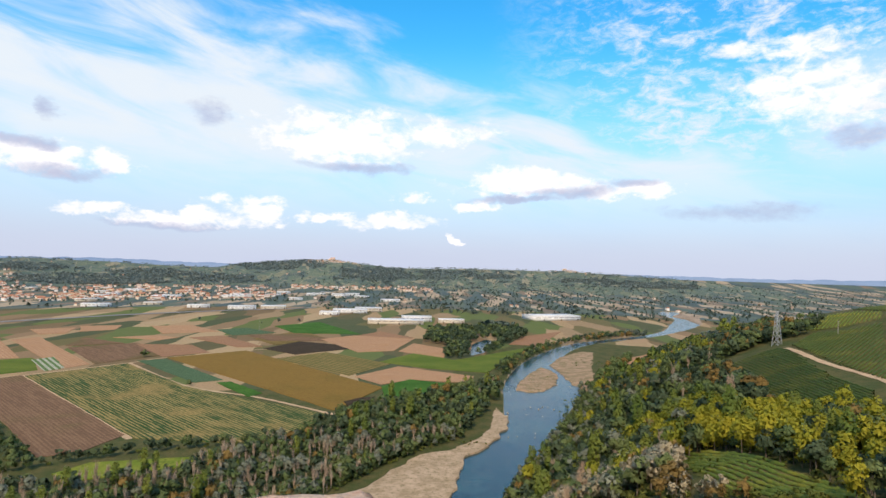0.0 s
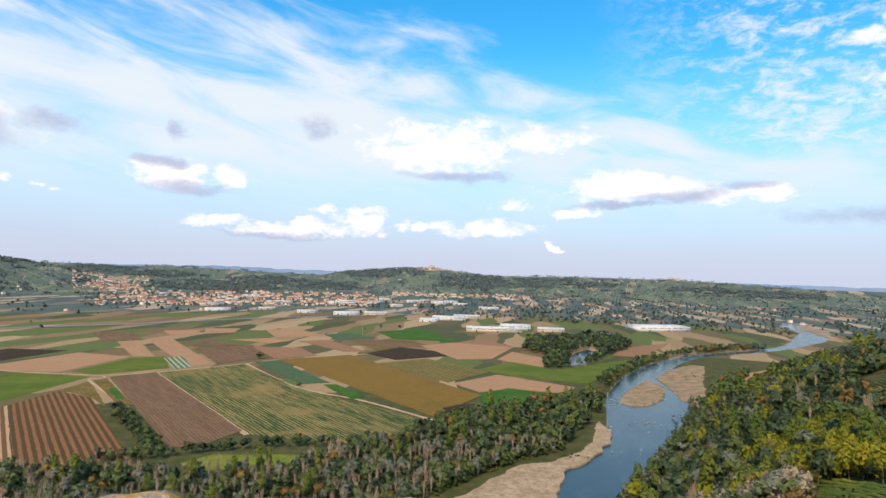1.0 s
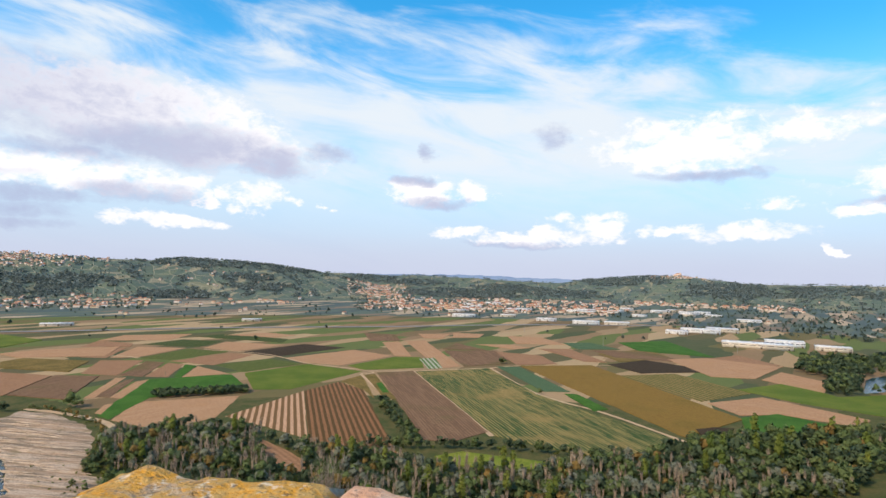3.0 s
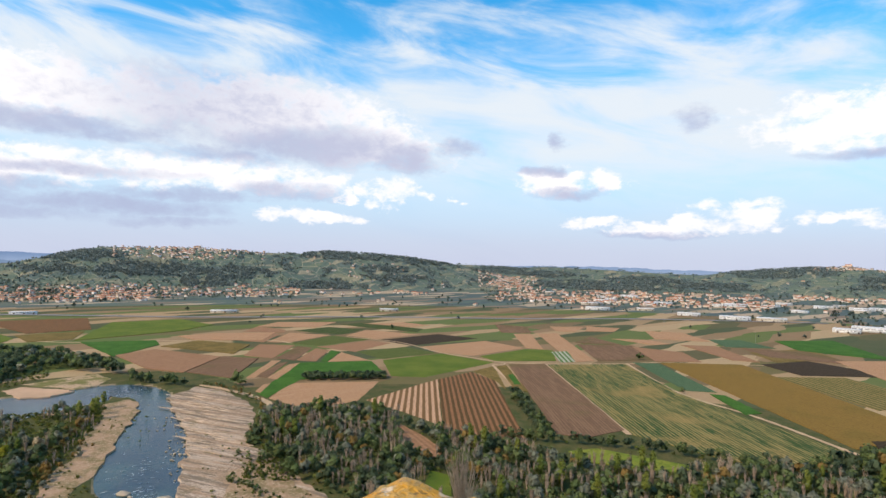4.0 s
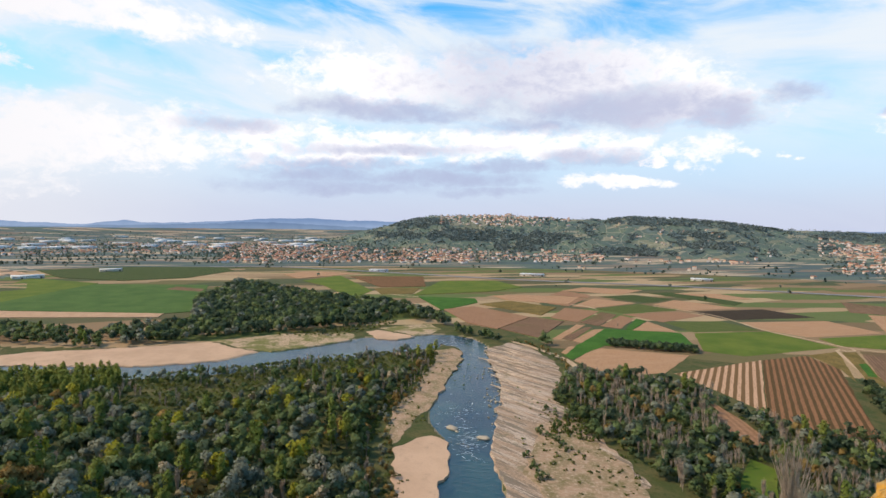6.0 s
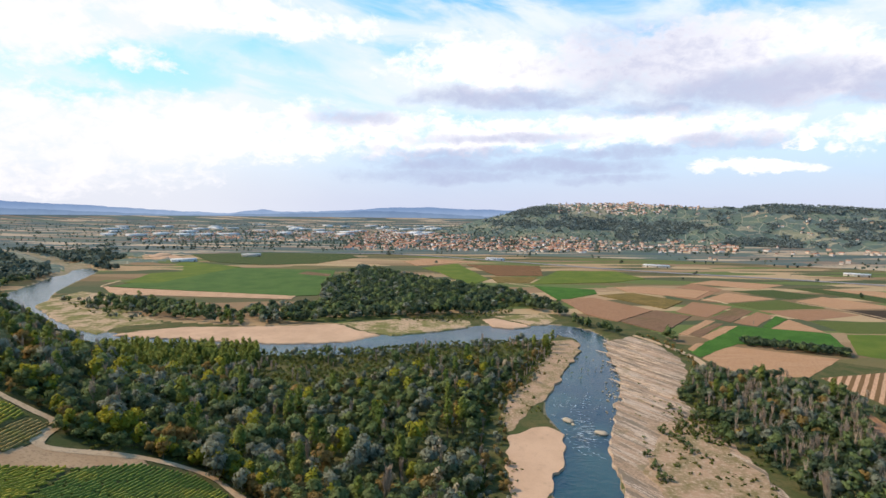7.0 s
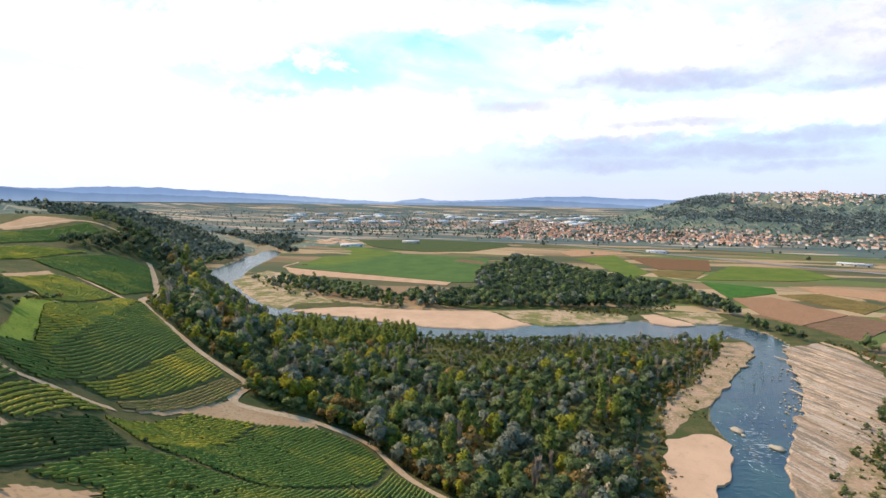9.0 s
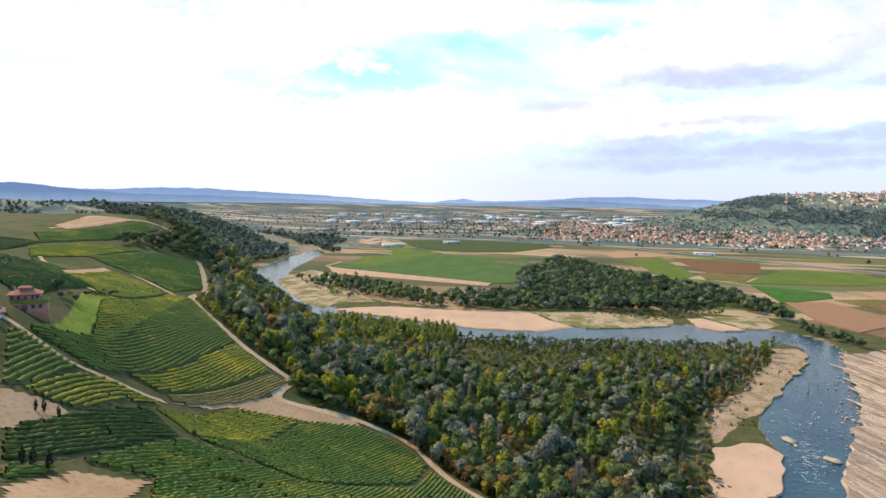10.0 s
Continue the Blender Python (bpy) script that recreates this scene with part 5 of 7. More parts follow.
# single trees
PLACED["broadleaf"] += [(-708, 319, 1.75, 20), (-700, 323, 1.2, 80), (-316, 729, 0.85, 10), (-479, 931, 1.15, 5), (-474, 934, 0.9, 5)]
PLACED["bare"] += [(-800, 487, 0.8, 0), (-425, 300, 1.25, 40), (-430, 296, 1.15, 140), (-421, 306, 1.1, 200)]
PLACED["oak"] += [(-204, -252, 0.75, 0), (-198, -243, 0.4, 30), (-207, -245, 0.35, 70), (-242, -267, 0.4, 20), (-252, -272, 0.38, 0), (-163, -141, 0.28, 0), (-147, -103, 0.25, 10), (-224, -258, 0.3, 5)]
PLACED["autumn"] += [(-259, -276, 0.4, 0)]
PLACED["bush"] += [(-137, -110, 0.8, 0), (-141, -108, 0.9, 50), (-230, -262, 1.0, 0), (-236, -265, 0.9, 0), (-212, -254, 0.8, 0)]
plant([(-395, -432), (-450, -440), (-500, -452), (-560, -470), (-560, -440), (-470, -395), (-430, -408)], 7.0, [("oak", 2), ("broadleaf", 1)], (0.5, 0.85))
plant([(-500, -500), (-560, -560), (-640, -600), (-600, -500), (-545, -450), (-505, -460)], 8.0, [("oak", 2), ("broadleaf", 1), ("bush", 1)], (0.5, 0.85))
plant([(205, 450), (258, 470), (290, 500), (316, 545), (340, 600), (370, 650), (420, 740), (320, 640), (262, 560)], 6.5, [("oak", 2), ("broadleaf", 1.5), ("autumn", 1.5)], (0.6, 0.95))
row_of_trees([(-300, -215), (-295, -200), (-290, -180), (-290, -150), (-290, -120), (-285, -95), (-275, -75)], 6.0, ["locust", "bush", "broadleaf", "autumn"], (0.35, 0.7), 1.5)
# scrub on the gravel
for gx, gy, n, spread in ((-340, 186, 60, 34), (-380, 200, 26, 40), (-470, 205, 14, 25), (-345, 175, 10, 22), (-600, 160, 26, 30), (-470, 95, 18, 18), (-340, 55, 18, 14), (30, 520, 10, 12), (140, 840, 14, 30), (240, 1000, 20, 40), (-1000, -560, 20, 50)):
    for _ in range(n):
        PLACED["bush"].append((gx + rng.normal() * spread, gy + rng.normal() * spread * 0.5, rng.uniform(0.25, 0.7), rng.uniform(0, 360)))

# hedgerows and copses of the far plain and of the far hills
def far_trees(count, az, span, kinds, seed, open_share):
    a = rng.uniform(az[0], az[1], count)
    rt = np.exp(rng.uniform(np.log(span[0]), np.log(span[1]), count))
    r = near_range(rt)
    x, y = -np.sin(np.radians(a)) * r, np.cos(np.radians(a)) * r
    # rows run along field edges; copses where the noise is high
    g = wave(x, y, 260, seed, 3)
    keep = g > open_share
    u = x * 0.7 - y * 0.7
    line = np.abs((u / 95 + 0.35 * wave(x, y, 900, seed + 1, 2)) % 1.0) < 0.045
    keep |= line & (wave(x, y, 150, seed + 2, 2) > -0.1)
    d, side = river_side(x, y)
    keep &= (d > 15) | (r > 2500)
    for px, py, pr, pt in zip(x[keep], y[keep], r[keep], rt[keep]):
        PLACED[kinds[rng.randint(len(kinds))]].append((px, py, rng.uniform(0.5, 1.05) * pr / pt, rng.uniform(0, 360)))


far_trees(5200, (-42, 100), (2050, 7000), ["oak", "broadleaf", "oak"], 21, 0.35)
far_trees(5200, (-42, 12), (1950, 9000), ["oak", "oak", "broadleaf"], 31, -0.35)
far_trees(5600, (80, 148), (2300, 9000), ["oak", "oak", "broadleaf"], 41, -0.2)
far_trees(900, (72, 98), (2400, 4300), ["oak", "broadleaf"], 81, -0.9)
far_trees(1700, (60, 112), (2500, 4400), ["oak", "broadleaf"], 83, -0.9)
far_trees(700, (14, 42), (2400, 4000), ["oak", "broadleaf"], 91, -0.9)
far_trees(2600, (124, 148), (1500, 2400), ["oak", "oak", "broadleaf"], 95, 0.0)
plant([(-250, 22), (-320, 42), (-390, 48), (-450, 64), (-550, 112), (-612, 142), (-680, 168), (-690, 150), (-600, 122), (-540, 92), (-440, 46), (-380, 34), (-300, 20)], 3.2, [("bush", 5), ("bare", 1), ("autumn", 0.6)], (0.4, 0.75))
plant([(-640, -100), (-668, -40), (-700, 60), (-712, 120), (-690, 110), (-650, -20)], 5.0, [("bush", 4), ("willow", 0.6), ("bare", 0.6)], (0.4, 0.8))
plant([(-850, 100), (-900, 150), (-975, 170), (-900, 90), (-840, -40), (-815, 60)], 5.5, [("bush", 4), ("oak", 1)], (0.4, 0.8))
plant([(60, 400), (122, 520), (185, 622), (212, 720), (240, 800), (275, 860), (262, 860), (222, 800), (196, 720), (172, 622), (112, 520), (52, 412)], 5.0, [("bush", 3), ("broadleaf", 1), ("autumn", 0.5)], (0.5, 0.9))
far_trees(260, (10, 90), (1350, 2050), ["oak", "broadleaf", "bush"], 51, 0.75)


HILL_TREES = []


def hill_trees(count, foot, peak, az):
    a = rng.uniform(az[0], az[1], count)
    r = rng.uniform(foot + 30, peak + 40, count)
    x, y = -np.sin(np.radians(a)) * r, np.cos(np.radians(a)) * r
    keep = (hill_wood(x, y, terrain(x, y)) > 0.03) | (rng.rand(count) < 0.02)
    s = r / true_range(r) * 1.2
    for px, py, ps in zip(x[keep], y[keep], s[keep]):
        HILL_TREES.append((px, py, rng.uniform(0.6, 1.0) * ps, rng.uniform(0, 360)))


hill_trees(26000, 3080, 3800, (40, 84))
hill_trees(42000, 3450, 4250, (-24, 47))


def grow_hill_trees():
    """Woods of the far hills, one lumpy crown of a few leaf clumps for each tree."""
    P = np.array(HILL_TREES)
    Z = terrain(P[:, 0], P[:, 1])
    crowns = [crown_of("oak", rng, 5, 4.2) for _ in range(4)]
    soft = [leafy_normals(v, CORE["oak"]) for v, _ in crowns]
    V, N = [], []
    for k in range(4):
        v, q = crowns[k][0], soft[k]
        sel = P[k::4]
        c, sn = np.cos(np.radians(sel[:, 3])), np.sin(np.radians(sel[:, 3]))
        for src, out, scale, shift in ((v, V, sel[:, 2], np.c_[sel[:, :2], Z[k::4]]), (q, N, np.ones(len(sel)), np.zeros((len(sel), 3)))):
            x = (src[None, :, 0] * c[:, None] - src[None, :, 1] * sn[:, None]) * scale[:, None] + shift[:, :1]
            y = (src[None, :, 0] * sn[:, None] + src[None, :, 1] * c[:, None]) * scale[:, None] + shift[:, 1:2]
            z = src[None, :, 2] * scale[:, None] + shift[:, 2:]
            out.append(np.stack([x, y, z], 2).reshape(-1, 3))
    V, N = np.vstack(V), np.vstack(N)
    ob = mesh_object("woodland", V, np.arange(len(V)).reshape(-1, 4), [M_HILLTREE_HAZE], normals=N)
    tagged(ob, "dark woods on the slopes of the far hills, tinted with haze", "woodland", "woodland", "stuff")


def part(name, V, F, mat, parent, label="", smooth=False, normals=None):
    ob = mesh_object(name, V, F, [mat], parent, smooth, normals=normals)
    if label:
        tagged(ob, label)
    return ob


def grow_trees(single=160):
    for kind, places in PLACED.items():
        P = np.array(places)
        if not len(P):
            continue
        r = np.hypot(P[:, 0], P[:, 1])
        P = P[np.argsort(r)]
        d, side = river_side(P[:, 0], P[:, 1])
        P = P[d > (-200 if kind == "bush" else 1.0)]
        Z = terrain(P[:, 0], P[:, 1])
        Z = np.maximum(Z, -0.3)
        words, cat, group = TREE_WORDS[kind]
        mat = M_TWIG if kind == "bare" else LEAF[kind]
        first = {}
        for i in range(min(single, len(P))):
            x, y, s, turn = P[i]
            m = pose(x, y, Z[i], 0, 0, turn) @ Matrix.Diagonal((s, s, s * 1.05, 1))
            k = i % 3
            if k not in first:
                tv, tf, cv, cf = MODEL[kind][k]
                root = tagged(new(NAMES[kind], None), words, cat, group)
                part("trunk", tv, tf, M_BARK if kind != "bare" else M_TWIG, root)
                part("crown", cv, cf, mat, root, normals=None if kind == "bare" else leafy_normals(cv, CORE[kind]))
                root.matrix_world = m
                first[k] = root
            else:
                ob = copy_thing(first[k], m)
                ob.matrix_basis = m
        if len(P) > single:
            # past 1500 m the crowns take the haze-tinted leaves
            far = M_DISTANT_HAZE if kind != "bare" else mat
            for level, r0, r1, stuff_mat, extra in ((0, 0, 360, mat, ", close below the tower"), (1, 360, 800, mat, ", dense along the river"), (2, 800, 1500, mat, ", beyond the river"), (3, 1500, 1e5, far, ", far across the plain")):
                V, F, N, n0, soft = [], [], [], 0, {}
                for i in range(single, len(P)):
                    x, y, s, turn = P[i]
                    if not r0 < math.hypot(x, y) <= r1:
                        continue
                    v, f = TEMPLATE[kind][i % 3][level]
                    c, sn = math.cos(radians(turn)), math.sin(radians(turn))
                    V.append(np.c_[v[:, 0] * c - v[:, 1] * sn, v[:, 0] * sn + v[:, 1] * c, v[:, 2]] * s + [x, y, Z[i]])
                    F.append(f + n0)
                    if kind != "bare":
                        if i % 3 not in soft:
                            soft[i % 3] = leafy_normals(v, CORE[kind])
                        q = soft[i % 3]
                        N.append(np.c_[q[:, 0] * c - q[:, 1] * sn, q[:, 0] * sn + q[:, 1] * c, q[:, 2]])
                    n0 += len(v)
                if V:
                    ob = mesh_object("woodland", np.vstack(V), np.vstack(F), [stuff_mat], normals=np.vstack(N) if N else None)
                    tagged(ob, words.replace(" tree", " trees") + extra, "woodland", "woodland", "stuff")


grow_trees()
grow_hill_trees()

# ---- vineyards and hillside ----
def vine_material(name, a, b, gold):
    def build(n, obj, pos):
        col = n.mix(n.smooth(n.noise(pos, 1.1, 4, 0.75), 0.3, 0.7), a, b)
        col = n.mix(n.math("MULTIPLY", n.smooth(n.noise(pos, 0.045, 5, 0.65), 0.47, 0.66), 0.85), col, gold)
        return n.mix(n.math("MULTIPLY", n.smooth(n.noise(pos, 3.0, 3, 0.7), 0.5, 0.75), 0.5), col, tuple(v * 0.4 for v in a))
    return material(name, build, 0.75, specular=0.15, bump=(3.0, 0.6, 0.2))


VINE = {
    "green": vine_material("vine_leaves", (0.08, 0.125, 0.02), (0.145, 0.185, 0.03), (0.26, 0.24, 0.03)),
    "yellow": vine_material("yellowing_vine_leaves", (0.17, 0.185, 0.022), (0.28, 0.26, 0.03), (0.50, 0.36, 0.03)),
    "brown": vine_material("browning_vine_leaves", (0.24, 0.17, 0.055), (0.32, 0.23, 0.075), (0.22, 0.21, 0.04)),
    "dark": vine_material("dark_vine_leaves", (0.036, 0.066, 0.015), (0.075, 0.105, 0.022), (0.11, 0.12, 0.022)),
}
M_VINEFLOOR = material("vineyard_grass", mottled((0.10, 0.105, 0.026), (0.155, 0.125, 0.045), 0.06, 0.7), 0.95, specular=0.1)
# A darker copy of vineyard_grass: shade between the rows put into the colour.
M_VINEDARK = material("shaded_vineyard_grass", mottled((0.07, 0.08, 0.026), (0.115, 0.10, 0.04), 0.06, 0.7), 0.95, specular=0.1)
M_GRASS = material("grass", mottled((0.13, 0.19, 0.022), (0.20, 0.25, 0.03), 0.08, 0.8), 0.95, specular=0.1)
M_SOIL = material("bare_soil", mottled((0.42, 0.28, 0.16), (0.35, 0.22, 0.12), 0.05, 0.6), 0.95, specular=0.1)


def vineyard(kind, turn, poly, spacing=1.8, height=1.15):
    """Vine rows over a sloping plot: one clipped leafy hedge along each row."""
    c, s = math.cos(radians(turn)), math.sin(radians(turn))
    P = np.array(poly, float)
    U = P @ np.array([[c, -s], [s, c]])          # along, across
    pieces_v, pieces_f, k = [], [], 0
    section = np.array([(-0.42, 0.3), (-0.3, 1.0), (0.3, 1.0), (0.42, 0.3)])
    for v in np.arange(U[:, 1].min() + 1, U[:, 1].max(), spacing):
        u = np.arange(U[:, 0].min() + rng.uniform(0, 1), U[:, 0].max(), 1.15)
        x, y = u * c - v * s, u * s + v * c
        ok = inside(x, y, poly)
        if ok.sum() < 3:
            continue
        x, y = x[ok], y[ok]
        n = len(x)
        z = terrain(x, y)
        top = height * rng.uniform(0.8, 1.15, n) * (1 + 0.12 * wave(x, y, 15, 4, 2))
        off = section[None, :, 0] * rng.uniform(0.75, 1.3, (n, 1)) + rng.normal(scale=0.09, size=(n, 4))
        up = section[None, :, 1] * top[:, None] + rng.normal(scale=0.07, size=(n, 4))
        V = np.stack([x[:, None] - s * off, y[:, None] + c * off, z[:, None] + up], 2).reshape(-1, 3)
        i = np.arange(n - 1)
        i = i[(np.hypot(np.diff(x), np.diff(y)) < 1.5) & (rng.rand(n - 1) > 0.02)] * 4 + k
        for q in range(3):
            pieces_f.append(np.c_[i + q, i + q + 1, i + q + 5, i + q + 4])
        pieces_v.append(V)
        k += n * 4
    words = {"green": "green vineyard in straight rows on the hillside", "yellow": "yellowing vineyard rows on the hillside",
             "brown": "browning vineyard rows beside the track", "dark": "dark green vineyard rows on the slope"}
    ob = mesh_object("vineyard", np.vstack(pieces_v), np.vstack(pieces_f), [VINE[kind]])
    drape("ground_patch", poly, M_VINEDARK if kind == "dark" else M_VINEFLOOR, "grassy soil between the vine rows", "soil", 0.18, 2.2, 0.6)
    return tagged(ob, words[kind], "vineyard", "vineyard plots", "stuff")


def drape(name, poly, mat, label, category, lift=0.25, step=1.3, wobble=1.0):
    """A patch of ground cover laid on the slope."""
    P = np.array(poly, float)
    lo, hi = P.min(0), P.max(0)
    nx, ny = [max(3, int((hi[i] - lo[i]) / step)) for i in (0, 1)]
    X, Y = np.meshgrid(np.linspace(lo[0], hi[0], nx), np.linspace(lo[1], hi[1], ny))
    Z = terrain(X, Y) + lift
    i = np.arange((nx - 1) * (ny - 1))
    a = (i // (nx - 1)) * nx + i % (nx - 1)
    F = np.c_[a, a + 1, a + nx + 1, a + nx]
    V = np.c_[X.ravel(), Y.ravel(), Z.ravel()]
    cx, cy = V[F, 0].mean(1), V[F, 1].mean(1)
    w = wobble * wave(cx, cy, 25, 6, 3)
    F = F[inside(cx + w, cy + w, poly)]
    ob = mesh_object(name, V, F, [mat], smooth=True)
    return tagged(ob, label, category, kind="structure")


for kind, turn, poly in (
        ("green", 18, [(-142, -191), (-327, -283), (-286, -216), (-183, -191), (-155, -176)]),
        ("yellow", 10, [(-184, -190), (-284, -214), (-274, -184), (-192, -183)]),
        ("brown", 1, [(-192, -180), (-270, -182), (-274, -172), (-250, -168), (-190, -175)]),
        ("green", 29, [(-137, -191), (-140, -186), (-146, -174), (-124, -160), (-111, -159)]),
        ("yellow", 24, [(-115, -157), (-144, -170), (-160, -173), (-177, -169), (-128, -149), (-119, -151)]),
        ("dark", 9, [(-97, -139), (-114, -144), (-161, -158), (-155, -140), (-125, -131), (-102, -126), (-86, -125)]),
        ("yellow", -6, [(-165, -160), (-222, -168), (-242, -146), (-200, -140), (-163, -143)]),
        ("green", -6, [(-163, -142), (-200, -139), (-242, -144), (-264, -126), (-269, -103), (-257, -85), (-226, -81), (-177, -105), (-171, -133)]),
        ("green", 4, [(-104, -124), (-153, -137), (-166, -132), (-175, -104), (-223, -78), (-250, -80), (-234, -46), (-206, -54), (-150, -60), (-90, -85), (-100, -100), (-116, -113)]),
        ("green", 7, [(-85, -122), (-96, -120), (-85, -116), (-77, -113)]),
        ("dark", 6, [(-289, -406), (-287, -356), (-257, -291), (-170, -232), (-200, -330)]),
        ("yellow", 14, [(-275, -334), (-324, -348), (-317, -292), (-241, -268), (-258, -292)]),
        ("green", 6, [(-341, -388), (-429, -398), (-454, -381), (-378, -314), (-326, -297), (-334, -335)]),
        ("green", 2, [(-369, -480), (-492, -484), (-484, -461), (-411, -440), (-342, -438)]),
        ("yellow", 2, [(-322, -424), (-370, -427), (-407, -404), (-343, -391), (-300, -396)]),
        ("dark", 4, [(-240, -440), (-330, -470), (-345, -440), (-320, -428), (-250, -400)]),
        ("green", 14, [(-262, -300), (-276, -332), (-284, -350), (-292, -352), (-300, -396), (-262, -330)]),
        ("yellow", 14, [(-240, -262), (-316, -288), (-326, -284), (-200, -215), (-180, -206), (-230, -255)])):
    vineyard(kind, turn, poly)
for kind, turn, poly in (
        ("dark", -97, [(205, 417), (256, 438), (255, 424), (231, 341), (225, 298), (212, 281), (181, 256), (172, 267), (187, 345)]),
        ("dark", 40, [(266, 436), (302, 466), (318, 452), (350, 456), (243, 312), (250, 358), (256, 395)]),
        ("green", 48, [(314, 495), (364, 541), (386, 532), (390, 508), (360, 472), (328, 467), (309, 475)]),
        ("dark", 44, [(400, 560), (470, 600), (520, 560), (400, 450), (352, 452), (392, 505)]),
        ("green", -90, [(114, 264), (118, 222), (113, 168), (108, 142), (96, 150), (88, 180), (96, 220), (104, 255)]),
        ("yellow", 33, [(176, 244), (202, 260), (168, 217), (163, 219)]),
        ("green", -95, [(243, 310), (262, 328), (300, 328), (260, 270), (214, 268), (222, 284)])):
    vineyard(kind, turn, poly, 2.9, 1.4)

drape("ground_patch", [(-72, -104), (-76, -110), (-98, -119), (-114, -112), (-88, -98), (-70, -96)], M_SOIL, "bare tan ploughed plot between vine rows", "soil")
drape("ground_patch", [(-110, -158), (-118, -151), (-120, -146), (-98, -139), (-92, -146)], M_SOIL, "bare reddish soil below the vineyard", "soil")
drape("ground_patch", [(-185, -174), (-222, -175), (-252, -166), (-272, -131), (-264, -124), (-243, -145), (-222, -169)], M_SOIL, "pale dirt clearing beside the track", "soil")
drape("ground_patch", [(-284, -349), (-329, -359), (-325, -350), (-276, -334)], M_SOIL, "pale bare strip between vine plots", "soil")
drape("ground_patch", [(-416, -513), (-478, -541), (-492, -495), (-410, -492)], M_SOIL, "straw-coloured dry hilltop", "soil")
drape("ground_patch", [(-150, -196), (-172, -212), (-225, -262), (-260, -274), (-240, -262), (-178, -206)], M_GRASS, "bright mown lawn around the farmhouse", "lawn")


def track(points, half=1.9):
    L = spline([(x, y, half) for x, y in points], 4.0)
    L[:, 2] *= 1 + 0.25 * wave(L[:, 0], L[:, 1], 20, 9, 2)
    return tagged(ribbon("road", L, M_DIRT, lift=0.35), "pale dirt farm track", "track", "farm tracks", "structure")


track([(-470, -395), (-455, -380), (-400, -330), (-362, -300), (-327, -281), (-291, -219), (-281, -188), (-276, -172), (-252, -164), (-270, -130), (-275, -102), (-262, -84), (-250, -70), (-235, -40)], 2.4)
track([(-135, -198), (-139, -192), (-145, -176), (-160, -174), (-185, -174)], 1.6)
track([(259, 432), (258, 424), (248, 374), (243, 314), (228, 280)], 2.2)
track([(168, 244), (186, 252), (206, 267), (240, 290)], 2.6)
track([(-317, -412), (-257, -304), (-250, -268)], 1.5)
track([(-353, -392), (-332, -328), (-319, -288)], 1.5)
track([(-400, -500), (-460, -503), (-496, -490), (-507, -448)], 1.8)
track([(300, 500), (326, 539), (350, 575), (362, 600)], 3.0)
# tracks across the plain
track([(-1490, 60), (-1300, 190), (-1230, 255), (-1160, 400), (-1060, 540), (-1000, 560)], 3.0)
track([(-1020, 700), (-900, 735), (-820, 728), (-740, 712), (-612, 722), (-595, 700), (-600, 690), (-450, 575)], 2.2)
track([(-612, 722), (-556, 768), (-474, 880), (-445, 935), (-340, 1035), (-250, 1110)], 2.2)
track([(-556, 768), (-415, 640), (-272, 512)], 3.2)
track([(-474, 880), (-322, 732), (-213, 680), (-110, 612)], 2.6)
track([(-1280, -650), (-1177, -630), (-1300, -540), (-1500, -470)], 2.4)
track([(-735, 285), (-690, 300), (-620, 310), (-560, 300)], 4.0)

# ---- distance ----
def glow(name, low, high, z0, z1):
    """Haze over ridges far beyond the plain, painted as a glowing colour."""
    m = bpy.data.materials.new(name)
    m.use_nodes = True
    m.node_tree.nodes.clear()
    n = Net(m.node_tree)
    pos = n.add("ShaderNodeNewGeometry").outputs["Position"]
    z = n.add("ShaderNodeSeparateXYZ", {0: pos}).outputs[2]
    # paler towards the foot, where the painted haze is thicker
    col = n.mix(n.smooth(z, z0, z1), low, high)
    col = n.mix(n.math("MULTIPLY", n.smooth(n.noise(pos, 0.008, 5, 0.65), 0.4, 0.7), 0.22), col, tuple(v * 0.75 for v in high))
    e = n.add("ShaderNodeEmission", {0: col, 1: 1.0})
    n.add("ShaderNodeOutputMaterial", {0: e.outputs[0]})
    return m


def ridge(profile, r, mat, label, rough):
    """A far ridge seen only as an outline: a curved wall with a wooded crest."""
    p = np.array(profile)[::-1]
    az = np.arange(p[0, 0], p[-1, 0], 0.12)
    el = np.interp(az, p[:, 0], p[:, 1]) + rough * wave(az * 10, az * 0, 22, r, 4)
    x, y = -np.sin(np.radians(az)) * r, np.cos(np.radians(az)) * r
    top = EYE + r * np.tan(np.radians(el))
    V = np.vstack([np.c_[x, y, np.full(len(x), 20.0)], np.c_[x, y, top]])
    i = np.arange(len(x) - 1)
    F = np.c_[i, i + 1, i + 1 + len(x), i + len(x)]
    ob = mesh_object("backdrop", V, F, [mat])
    return tagged(ob, label, "backdrop", kind="structure")


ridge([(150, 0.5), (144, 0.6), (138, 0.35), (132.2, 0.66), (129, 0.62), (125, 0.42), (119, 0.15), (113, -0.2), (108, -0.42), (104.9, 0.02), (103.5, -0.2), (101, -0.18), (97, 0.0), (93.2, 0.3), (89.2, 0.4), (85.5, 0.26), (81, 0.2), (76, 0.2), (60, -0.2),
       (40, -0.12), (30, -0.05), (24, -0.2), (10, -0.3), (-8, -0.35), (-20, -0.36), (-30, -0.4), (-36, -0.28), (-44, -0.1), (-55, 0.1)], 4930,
      glow("far_ridge_haze", (0.36, 0.47, 0.68), (0.22, 0.33, 0.56), 110, 190), "hills far beyond the plain, glowing in painted pale blue haze", 0.05)
